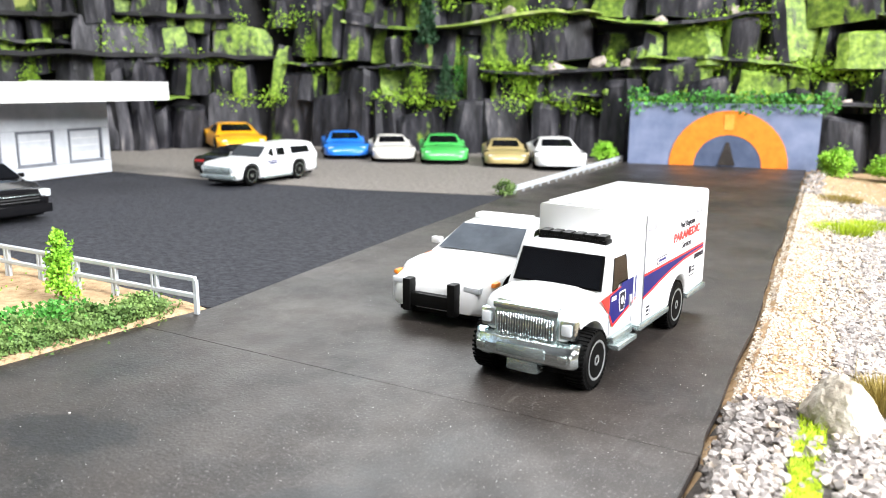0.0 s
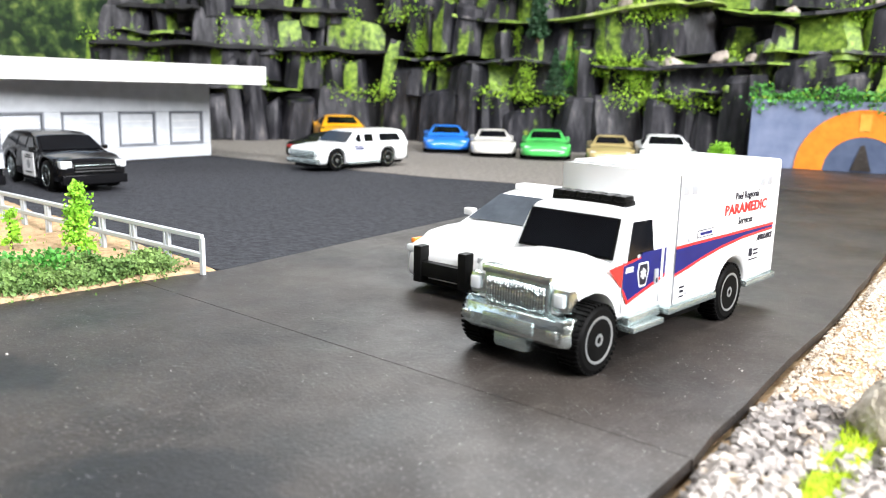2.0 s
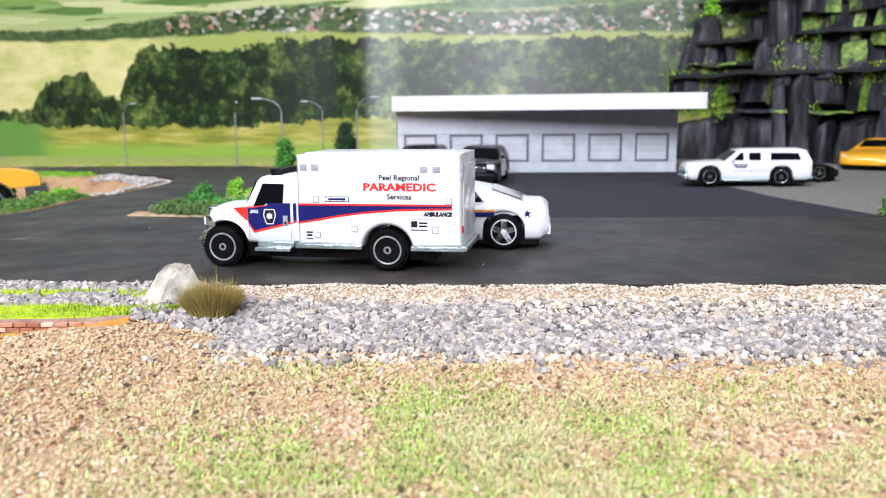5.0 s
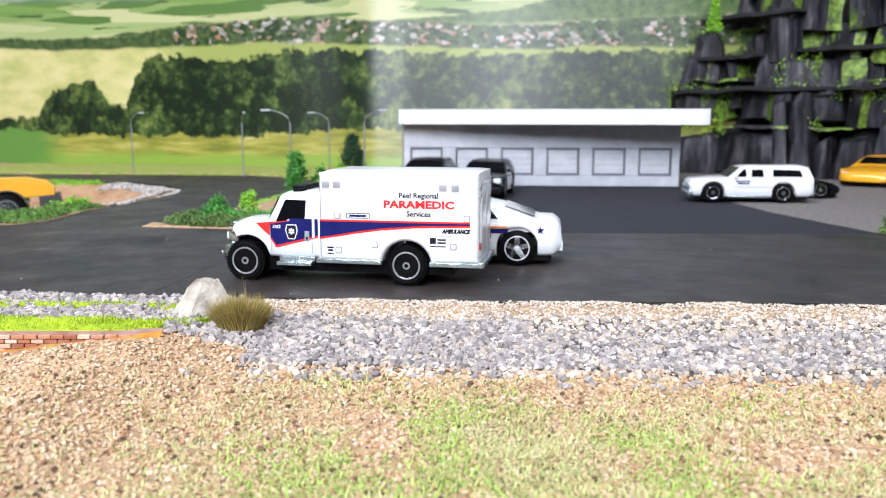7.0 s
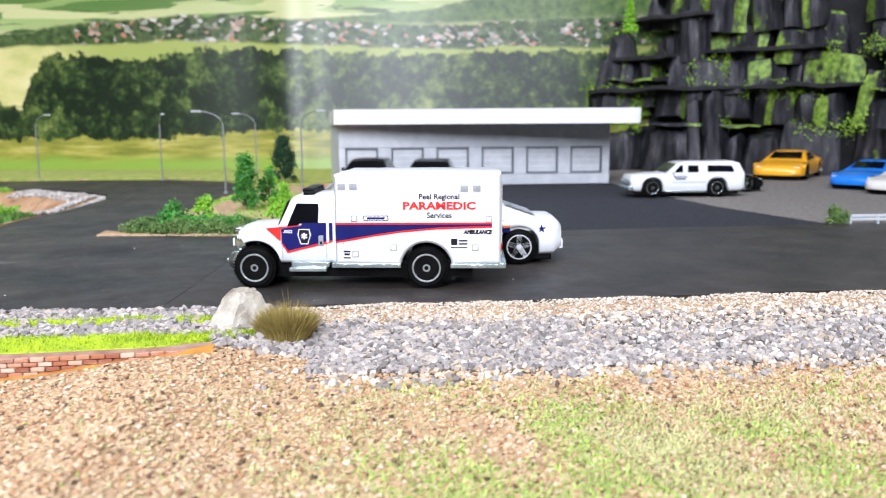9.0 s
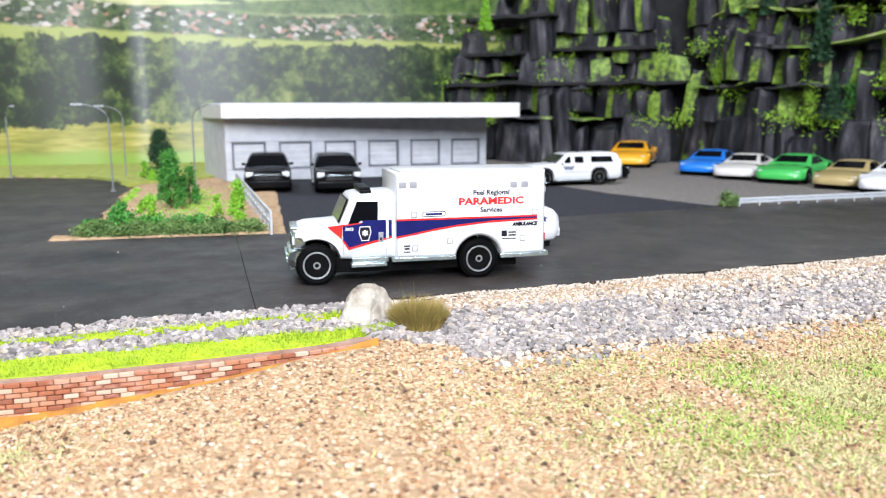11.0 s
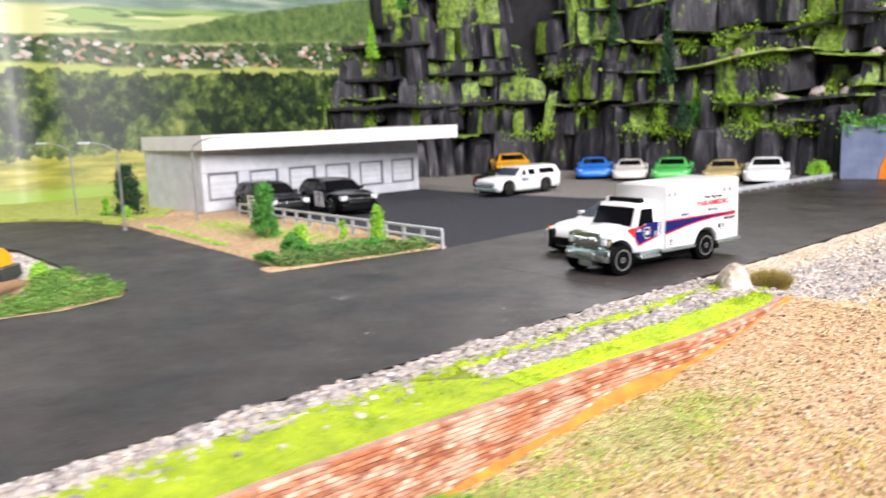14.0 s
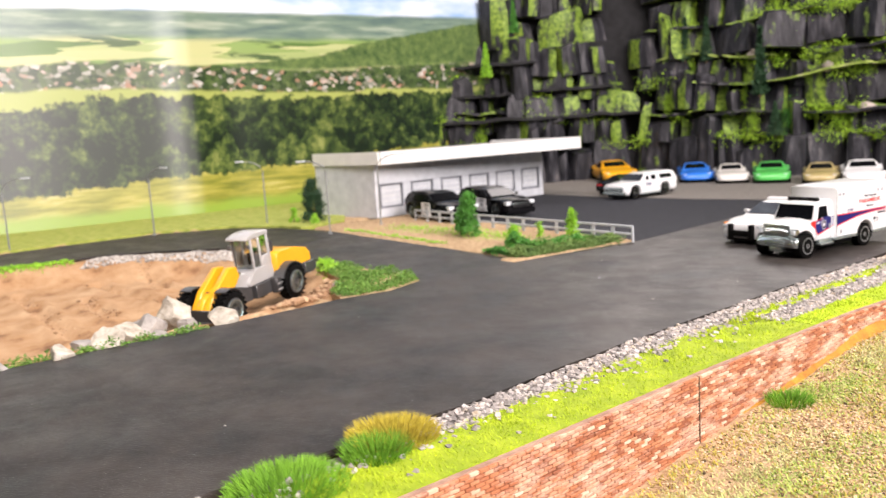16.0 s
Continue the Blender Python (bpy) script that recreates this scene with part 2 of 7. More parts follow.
road_mat = road_material()
lot_mat = surface("rough_asphalt", [(0.3, (0.013, 0.014, 0.018)), (0.75, (0.056, 0.058, 0.068))], 500, 0.8, bump_scale=700, strength=0.9, dist=0.0008)
grey_lot_mat = surface("grey_grit", [(0.3, (0.13, 0.12, 0.11)), (0.7, (0.26, 0.24, 0.22))], 420, 0.9, bump_scale=800, strength=0.8, dist=0.0006)
sand_mat = surface("sandy_soil", [(0.25, (0.26, 0.16, 0.09)), (0.5, (0.46, 0.32, 0.19)), (0.8, (0.57, 0.43, 0.28))], 420, 0.95, bump_scale=900, strength=0.9, dist=0.0008)
pit_mat = surface("dug_sand", [(0.28, (0.18, 0.08, 0.035)), (0.42, (0.38, 0.215, 0.105)), (0.75, (0.55, 0.37, 0.22))], 55, 0.95, bump_scale=500, strength=0.8, dist=0.0008)


def mixed_grit(name, stops, rough, scale):
    """Loose grit whose colour is drawn afresh for each grain."""
    mat, nodes, links, b = bsdf(name)
    geo = nodes.new("ShaderNodeNewGeometry")
    col = ramp(nodes, links, geo.outputs["Random Per Island"], stops)
    tex = noise_tex(nodes, links, scale, 4)
    val = nodes.new("ShaderNodeMapRange")
    val.inputs["To Min"].default_value, val.inputs["To Max"].default_value = 0.78, 1.22
    links.new(tex.outputs[0], val.inputs["Value"])
    hsv = nodes.new("ShaderNodeHueSaturation")
    links.new(val.outputs[0], hsv.inputs["Value"])
    links.new(col, hsv.inputs["Color"])
    links.new(hsv.outputs[0], b.inputs["Base Color"])
    b.inputs["Roughness"].default_value = rough
    return mat


grain_mat = mixed_grit("sand_grains", [(0.0, (0.09, 0.055, 0.04)), (0.06, (0.22, 0.11, 0.06)), (0.14, (0.44, 0.25, 0.12)), (0.32, (0.49, 0.33, 0.185)), (0.65, (0.54, 0.39, 0.235)), (0.92, (0.60, 0.46, 0.30)), (0.99, (0.66, 0.56, 0.45))], 0.75, 700)
gravel_mat = mixed_grit("grey_gravel", [(0.0, (0.17, 0.155, 0.148)), (0.3, (0.28, 0.255, 0.24)), (0.6, (0.37, 0.335, 0.315)), (0.8, (0.44, 0.40, 0.375)), (0.9, (0.46, 0.37, 0.28)), (0.98, (0.58, 0.55, 0.53))], 0.75, 900)
beige_mat = mixed_grit("beige_grit", [(0.0, (0.24, 0.19, 0.15)), (0.2, (0.46, 0.38, 0.29)), (0.6, (0.58, 0.49, 0.39)), (0.95, (0.72, 0.66, 0.58))], 0.8, 700)
stone_mat = surface("pale_rock", [(0.28, (0.16, 0.13, 0.10)), (0.42, (0.36, 0.32, 0.26)), (0.58, (0.50, 0.46, 0.39)), (0.75, (0.62, 0.57, 0.49))], 190, 0.85, bump_scale=350, strength=0.8, dist=0.0012)


def brick_material():
    """Red brick that differs from piece to piece, rubbed pale in patches."""
    mat, nodes, links, b = bsdf("red_brick")
    place = nodes.new("ShaderNodeNewGeometry")
    add = nodes.new("ShaderNodeMath")
    add.operation = "ADD"
    links.new(place.outputs["Random Per Island"], add.inputs[0])
    links.new(nodes.new("ShaderNodeObjectInfo").outputs["Random"], add.inputs[1])
    frac = nodes.new("ShaderNodeMath")
    frac.operation = "FRACT"
    links.new(add.outputs[0], frac.inputs[0])
    piece = ramp(nodes, links, frac.outputs[0], [(0.0, (0.26, 0.085, 0.045)), (0.3, (0.38, 0.13, 0.06)), (0.6, (0.46, 0.18, 0.085)), (0.85, (0.52, 0.26, 0.15)), (0.97, (0.66, 0.48, 0.36))])
    mask = nodes.new("ShaderNodeMapRange")
    mask.inputs["From Min"].default_value, mask.inputs["From Max"].default_value, mask.inputs["To Max"].default_value = 0.47, 0.68, 0.92
    smear = nodes.new("ShaderNodeMapping")
    smear.inputs["Scale"].default_value = (1, 0.42, 1.5)
    links.new(place.outputs["Position"], smear.inputs["Vector"])
    links.new(noise_tex(nodes, links, 150, 6, 0.72, vec=smear.outputs[0]).outputs[0], mask.inputs["Value"])
    mix = nodes.new("ShaderNodeMix")
    mix.data_type = "RGBA"
    links.new(mask.outputs[0], mix.inputs[0])
    links.new(piece, mix.inputs[6])
    mix.inputs[7].default_value = (0.70, 0.50, 0.38, 1)
    links.new(mix.outputs[2], b.inputs["Base Color"])
    b.inputs["Roughness"].default_value = 0.66
    return mat


brick_mat = brick_material()
mortar_mat = surface("pale_mortar", [(0.3, (0.26, 0.15, 0.11)), (0.7, (0.44, 0.30, 0.23))], 200, 0.9)
lime_mat = surface("bright_green_turf", [(0.2, (0.22, 0.34, 0.01)), (0.6, (0.42, 0.54, 0.015)), (0.9, (0.58, 0.66, 0.04))], 140, 0.8, per_piece=0.3)
olive_mat = surface("dry_olive_grass", [(0.2, (0.18, 0.13, 0.03)), (0.8, (0.42, 0.33, 0.09))], 140, 0.85, per_piece=0.3)
field_mat = surface("meadow_turf", [(0.25, (0.18, 0.24, 0.04)), (0.5, (0.32, 0.37, 0.07)), (0.8, (0.50, 0.46, 0.16))], 160, 0.95, bump_scale=700, strength=0.6, dist=0.0006)
leaf_mat = surface("fresh_green_leaf", [(0.2, (0.03, 0.16, 0.02)), (0.8, (0.09, 0.34, 0.04))], 120, 0.6, per_piece=0.35)
lime_leaf_mat = surface("lime_green_leaf", [(0.2, (0.16, 0.42, 0.02)), (0.8, (0.36, 0.66, 0.05))], 120, 0.6, per_piece=0.3)
moss_leaf_mat = surface("moss_green_leaf", [(0.2, (0.06, 0.14, 0.03)), (0.8, (0.20, 0.30, 0.08))], 120, 0.7, per_piece=0.35)
dark_leaf_mat = surface("dark_needle", [(0.2, (0.010, 0.035, 0.014)), (0.8, (0.025, 0.085, 0.03))], 120, 0.6, per_piece=0.3)
bark_mat = surface("brown_bark", [(0.3, (0.06, 0.04, 0.02)), (0.7, (0.14, 0.09, 0.05))], 300, 0.9)
tyre_mat = surface("black_rubber", [(0.3, (0.002, 0.002, 0.002)), (0.7, (0.006, 0.006, 0.006))], 300, 0.55)
black_mat = surface("black_plastic", [(0.3, (0.003, 0.003, 0.003)), (0.7, (0.008, 0.008, 0.008))], 200, 0.35)
glass_mat = surface("dark_glazing", [(0.3, (0.003, 0.003, 0.004)), (0.7, (0.005, 0.006, 0.008))], 60, 0.06)
clear_mat = surface("smoky_glazing", [(0.3, (0.05, 0.06, 0.075)), (0.7, (0.12, 0.14, 0.165))], 60, 0.05, coat=1.0)
chrome_mat = surface("cast_chrome", [(0.3, (0.66, 0.76, 0.77)), (0.7, (0.84, 0.90, 0.90))], 300, 0.10, 1.0, bump_scale=420, strength=0.7, dist=0.0004)
dull_chrome_mat = surface("dull_zinc", [(0.3, (0.36, 0.44, 0.44)), (0.7, (0.56, 0.63, 0.63))], 300, 0.24, 0.8, bump_scale=420, strength=0.7, dist=0.0004)
white_paint = surface("white_enamel", [(0.3, (0.71, 0.72, 0.73)), (0.7, (0.76, 0.77, 0.78))], 60, 0.3, coat=0.4)
wall_mat = surface("white_card", [(0.25, (0.46, 0.48, 0.515)), (0.6, (0.575, 0.595, 0.63)), (0.85, (0.66, 0.68, 0.71))], 120, 0.8, bump_scale=400, strength=0.3, dist=0.0004)
roof_mat = surface("grey_roof_card", [(0.3, (0.16, 0.17, 0.17)), (0.7, (0.27, 0.28, 0.28))], 120, 0.85, bump_scale=400, strength=0.4, dist=0.0004)
fascia_mat = surface("white_fascia", [(0.3, (0.68, 0.68, 0.67)), (0.7, (0.77, 0.77, 0.76))], 90, 0.7)
grey_plastic = surface("light_grey_plastic", [(0.3, (0.42, 0.45, 0.48)), (0.7, (0.52, 0.55, 0.58))], 90, 0.45)
lamp_post_mat = surface("grey_post", [(0.3, (0.16, 0.17, 0.17)), (0.7, (0.26, 0.27, 0.27))], 90, 0.45)
blue_print = surface("navy_print", [(0.3, (0.008, 0.010, 0.095)), (0.7, (0.012, 0.015, 0.125))], 200, 0.4)
red_print = surface("red_print", [(0.3, (0.62, 0.02, 0.02)), (0.7, (0.72, 0.04, 0.03))], 200, 0.4)
black_print = surface("dark_print", [(0.3, (0.012, 0.012, 0.02)), (0.7, (0.02, 0.02, 0.03))], 200, 0.4)
grey_print = surface("grey_print", [(0.3, (0.26, 0.27, 0.29)), (0.7, (0.36, 0.37, 0.39))], 200, 0.4)
pale_print = surface("white_print", [(0.3, (0.80, 0.80, 0.82)), (0.7, (0.86, 0.86, 0.88))], 200, 0.4)
gold_print = surface("gold_print", [(0.3, (0.55, 0.30, 0.04)), (0.7, (0.70, 0.42, 0.08))], 200, 0.4)
orange_print = surface("orange_print", [(0.3, (0.80, 0.20, 0.02)), (0.7, (0.85, 0.28, 0.03))], 200, 0.4)
tail_mat = surface("red_lens", [(0.3, (0.35, 0.01, 0.01)), (0.7, (0.45, 0.02, 0.02))], 90, 0.2, coat=0.6)
plaster_mat = surface("room_plaster", [(0.3, (0.20, 0.20, 0.205)), (0.7, (0.25, 0.25, 0.25))], 3, 0.9)


def paint(name, a, b, rough=0.28, coat=0.6):
    return surface(name, [(0.3, a), (0.7, b)], 60, rough, coat=coat)


yellow_paint = paint("amber_yellow_enamel", (0.80, 0.36, 0.01), (0.86, 0.42, 0.015))
blue_paint = paint("bright_blue_enamel", (0.012, 0.15, 0.62), (0.02, 0.20, 0.72))
green_paint = paint("bright_green_enamel", (0.05, 0.42, 0.08), (0.08, 0.50, 0.11))
gold_paint = paint("pale_gold_enamel", (0.36, 0.28, 0.12), (0.44, 0.35, 0.16))
silver_paint = paint("pearl_white_enamel", (0.60, 0.58, 0.55), (0.68, 0.66, 0.62))
black_paint = paint("gloss_black_enamel", (0.005, 0.005, 0.006), (0.008, 0.008, 0.009), 0.12, 0.0)
loader_yellow = paint("loader_yellow", (0.80, 0.36, 0.01), (0.86, 0.42, 0.02), 0.4)
loader_grey = paint("loader_light_grey", (0.37, 0.365, 0.36), (0.45, 0.44, 0.43), 0.5)
loader_dark = paint("loader_dark_grey", (0.035, 0.036, 0.038), (0.06, 0.06, 0.062), 0.5)
hub_grey = surface("grey_hub", [(0.3, (0.34, 0.36, 0.37)), (0.7, (0.52, 0.54, 0.55))], 200, 0.28, 0.7, bump_scale=700, strength=0.5, dist=0.0003)
rim_silver = surface("silver_rim", [(0.3, (0.66, 0.67, 0.69)), (0.7, (0.78, 0.79, 0.81))], 200, 0.3, 0.1)
lamp_mat = surface("bright_lamp_lens", [(0.3, (0.62, 0.66, 0.70)), (0.7, (0.74, 0.77, 0.80))], 90, 0.15, coat=0.6)
loader_glass, _n, _l, _b = bsdf("clear_cab_pane")
_b.inputs["Base Color"].default_value = (0.80, 0.86, 0.88, 1)
_b.inputs["Transmission Weight"].default_value, _b.inputs["Roughness"].default_value, _b.inputs["IOR"].default_value = 1.0, 0.03, 1.25
for m, level in ((road_mat, 0.42), (lot_mat, 0.15), (grey_lot_mat, 0.15), (sand_mat, 0.1), (black_paint, 0.15), (glass_mat, 0.22), (tyre_mat, 0.06), (black_mat, 0.08), (blue_print, 0.15), (red_print, 0.2), (black_print, 0.1), (loader_dark, 0.25)):
    m.node_tree.nodes["Principled BSDF"].inputs["Specular IOR Level"].default_value = level


# ---- plan lines: (y, x) along the main road ----
R_EDGE = [(-0.62, 0.108), (-0.45, 0.083), (-0.293, 0.062), (-0.224, 0.054), (-0.154, 0.041), (-0.082, 0.032), (-0.05, 0.0275), (0.003, 0.021), (0.027, 0.018), (0.076, 0.0115), (0.152, 0.0), (0.379, -0.033), (0.43, -0.040)]
L_EDGE = [(-0.62, -0.050), (-0.32, -0.074), (-0.27, -0.079), (-0.235, -0.082), (-0.19, -0.0885), (-0.167, -0.087), (-0.147, -0.0965), (-0.140, -0.112), (-0.083, -0.112), (-0.02, -0.1015), (-0.005, -0.099), (0.10, -0.118), (0.208, -0.136), (0.40, -0.152), (0.43, -0.155)]
WALL = [(-0.62, 0.135), (-0.32, 0.0965), (-0.235, 0.0865), (-0.16, 0.0765), (-0.08, 0.068), (-0.05, 0.0668), (-0.025, 0.0635), (-0.005, 0.0595), (0.010, 0.0560)]
WALL_END = 0.008


def wall_drop(y):
    return 0.0175 * min(max((WALL_END - y) / 0.168, 0), 1.2)


def road_piece(bm, y0, y1, step0, step1):
    ys = sorted({y0, y1, *[y for y, _ in R_EDGE + L_EDGE if y0 < y < y1]})
    rng = random.Random(4)
    right = [(interp(R_EDGE, y) + rng.uniform(-0.0005, 0.0005), y) for y in np.linspace(y0, y1, max(2, int((y1 - y0) / 0.012)))]
    left = [(interp(L_EDGE, y), y) for y in ys]
    right[0], left[0] = (right[0][0], y0 + step0), (left[0][0], y0 - step0)
    right[-1], left[-1] = (right[-1][0], y1 + step1), (left[-1][0], y1 - step1)
    prism(bm, right + left[::-1], -0.0016, 0.0)


# the road is made of two boards that meet in a fine joint
for a, b, s0, s1 in ((-0.62, -0.02018, 0, 0.004), (-0.0200, 0.43, 0.004, 0)):
    bm = bmesh.new()
    road_piece(bm, a, b, s0, s1)
    solo("road", bm, road_mat, "smooth black board road with scuffs and dust", "road", kind="structure", smooth=0)

# side road, curving away behind the sand pit
SIDE_OUT = [(-0.110, -0.083), (-0.16, -0.0845), (-0.216, -0.088), (-0.313, -0.093), (-0.37, -0.107), (-0.41, -0.135), (-0.432, -0.185), (-0.428, -0.25), (-0.418, -0.31), (-0.40, -0.45)]
SIDE_IN = [(-0.110, -0.1420), (-0.15, -0.1500), (-0.201, -0.153), (-0.26, -0.160), (-0.30, -0.178), (-0.330, -0.215), (-0.342, -0.25), (-0.345, -0.31), (-0.34, -0.45)]
bm = bmesh.new()
prism(bm, SIDE_OUT + SIDE_IN[::-1], -0.0016, -0.0003)
solo("side_road", bm, road_mat, "narrow black board road curving round the pit", "road", kind="structure", smooth=0)

# the dark rough parking area and the grey gritty one behind it
bm = bmesh.new()
prism(bm, [(-0.0995, -0.004), (-0.20, -0.0175), (-0.302, -0.030), (-0.345, -0.043), (-0.376, 0.156), (-0.30, 0.164), (-0.214, 0.181), (-0.1365, 0.208), (-0.1185, 0.10)], -0.0016, -0.0004)
solo("parking_lot", bm, lot_mat, "rough black asphalt parking area with coarse grain", "parking lot", kind="structure", smooth=0)
bm = bmesh.new()
prism(bm, [(-0.376, 0.1565), (-0.30, 0.1645), (-0.214, 0.1815), (-0.137, 0.2085), (-0.1525, 0.40), (-0.2, 0.45), (-0.5, 0.42), (-0.60, 0.22), (-0.52, 0.15)], -0.0016, -0.0002)
solo("grit_lot", bm, grey_lot_mat, "grey gritty parking ground below the cliff", "parking lot", kind="structure", smooth=0)


# ---- ground sheet ----
PIT = [(-0.083, -0.62), (-0.083, -0.30), (-0.090, -0.24), (-0.103, -0.185), (-0.125, -0.165), (-0.20, -0.158), (-0.29, -0.180), (-0.335, -0.245), (-0.345, -0.31), (-0.34, -0.62)]


def inside(poly, x, y):
    hit = False
    for (xa, ya), (xb, yb) in zip(poly, poly[1:] + poly[:1]):
        if (ya > y) != (yb > y) and x < (xb - xa) * (y - ya) / (yb - ya) + xa:
            hit = not hit
    return hit


def rim_distance(poly, x, y):
    best = 9.0
    p = Vector((x, y))
    for a, b in zip(poly, poly[1:] + poly[:1]):
        a, b = Vector(a), Vector(b)
        k = min(max((p - a).dot(b - a) / (b - a).length_squared, 0), 1)
        best = min(best, (p - a - (b - a) * k).length)
    return best


def ground_z(x, y):
    if x < -0.11 and -0.46 < y < -0.08 and inside(SIDE_OUT + SIDE_IN[::-1], x, y):
        return -0.0030
    n = noise.noise(Vector((x * 60, y * 60, 0))) * 0.0009 + noise.noise(Vector((x * 200, y * 200, 3))) * 0.0004
    if x > interp(R_EDGE, y) + 0.001 and y < 0.43:
        if x > interp(WALL, y) - 0.0045 and y < WALL_END:
            far = min(max((x - interp(WALL, y)) / 0.05, 0), 1)
            return -wall_drop(y) * (1 - 0.15 * far) + n
        if x < interp(R_EDGE, y) + 0.0035:
            return -0.0013 + n * 0.5
        sink = 0.004 * min(max((y - 0.008) / 0.02, 0), 1) * min(max((x - interp(R_EDGE, y) - 0.008) / 0.028, 0), 1)
        return 0.0004 + n * 0.7 - sink
    if y < -0.15 and inside(PIT, x, y):
        d = min(rim_distance(PIT, x, y) / 0.035, 1)
        tracks = 0.0
        for xa, ya, xb, yb in ((-0.304, -0.296, -0.159, -0.285), (-0.311, -0.2248, -0.2527, -0.2249), (-0.256, -0.267, -0.1965, -0.264), (-0.30, -0.255, -0.17, -0.225)):
            k = min(max(((x - xa) * (xb - xa) + (y - ya) * (yb - ya)) / ((xb - xa) ** 2 + (yb - ya) ** 2), 0), 1)
            q = math.hypot(x - xa - k * (xb - xa), y - ya - k * (yb - ya)) + 0.003 * noise.noise(Vector((x * 50, y * 50, 9)))
            tracks -= 0.0030 * math.exp(-(q / 0.0032) ** 2) - 0.0018 * math.exp(-((q - 0.0065) / 0.003) ** 2)
        return -0.0125 * d * d * (3 - 2 * d) + n * 1.3 + tracks * d - 0.001
    if -0.345 < x < -0.1 and -0.09 < y < -0.005:
        return 0.0006 + n
    if x < -0.36 and y < 0.0:
        return 0.0004 + n
    return -0.0030


def ground_grid(xs, ys):
    bm = bmesh.new()
    rows = [[bm.verts.new((x, y, ground_z(x, y))) for x in xs] for y in ys]
    for a, b in zip(rows, rows[1:]):
        for i in range(len(xs) - 1):
            bm.faces.new((a[i], a[i + 1], b[i + 1], b[i]))
    return bm


xs = [*np.arange(-0.62, -0.35, 0.006), *np.arange(-0.35, -0.06, 0.003), *np.arange(-0.06, 0.22, 0.003), *np.arange(0.22, 0.62, 0.02)]
ys = [*np.arange(-0.62, -0.35, 0.02), *np.arange(-0.35, 0.44, 0.004), *np.arange(0.44, 0.7, 0.02)]
bm = ground_grid(xs, ys)
for f in bm.faces:
    c = f.calc_center_median()
    off = c.x - interp(R_EDGE, c.y)
    f.material_index = 1 if c.y < -0.15 and inside(PIT, c.x, c.y) else 2 if (0.026 < c.y < 0.30 and 0.016 < off < 0.047) or (-0.33 < c.y < 0.010 and 0.001 < off < 0.027) else 0
land = solo("ground", bm, sand_mat, "dry sandy model ground with fine grit", "ground", kind="structure", smooth=80)
land.data.materials.append(pit_mat)
# ground darkened under the gravel to paint the shade between pebbles
land.data.materials.append(surface("gravel_gap_shade", [(0.3, (0.05, 0.045, 0.042)), (0.7, (0.13, 0.115, 0.105))], 500, 0.95, bump_scale=900, strength=0.8, dist=0.0006))

# meadow turf between the side road and the printed backdrop
bm = bmesh.new()
MEADOW = [(-0.345, -0.1025), (-0.372, -0.1095), (-0.4115, -0.1365), (-0.4335, -0.1855), (-0.4295, -0.25), (-0.4195, -0.31), (-0.4015, -0.45), (-0.58, -0.5), (-0.58, 0.10), (-0.42, -0.03), (-0.36, -0.06)]
prism(bm, MEADOW, -0.002, 0.0014)
solo("meadow", bm, field_mat, "flat yellow-green turf beside the side road", "meadow", kind="structure", smooth=0)


# ---- unseen room added round the table, plain and dark grey to limit bounce light ----
for x0, x1, y0, y1, z0, z1 in ((-2.1, 2.1, -2.1, 2.1, 1.6, 1.7), (-2.1, 2.1, -2.1, 2.1, -0.9, -0.8)):
    b2 = bmesh.new()
    box(b2, x0, x1, y0, y1, z0, z1)
    solo("ceiling" if z0 > 0 else "floor", b2, plaster_mat, "unseen grey room surface that limits bounce light", "ceiling" if z0 > 0 else "floor", kind="structure", smooth=0)
for name, x0, x1, y0, y1 in (("wall_west", -2.1, -2.0, -2.1, 2.1), ("wall_east", 2.0, 2.1, -2.1, 2.1), ("wall_south", -2.0, 2.0, -2.1, -2.0), ("wall_north", -2.0, 2.0, 2.0, 2.1)):
    bm = bmesh.new()
    box(bm, x0, x1, y0, y1, -0.8, 1.6)
    solo(name, bm, plaster_mat, "unseen grey room wall that limits bounce light", "wall", kind="structure", smooth=0)
bm = bmesh.new()
box(bm, -0.63, 0.64, -0.64, 0.71, -0.09, -0.03, 0.002)
tab = solo("table", bm, plaster_mat, "pale wooden display table under the model", "table", smooth=0)
bm = bmesh.new()
box(bm, -0.55, 0.56, -0.56, 0.63, -0.80, -0.09)
part("plinth", bm, plaster_mat, tab)


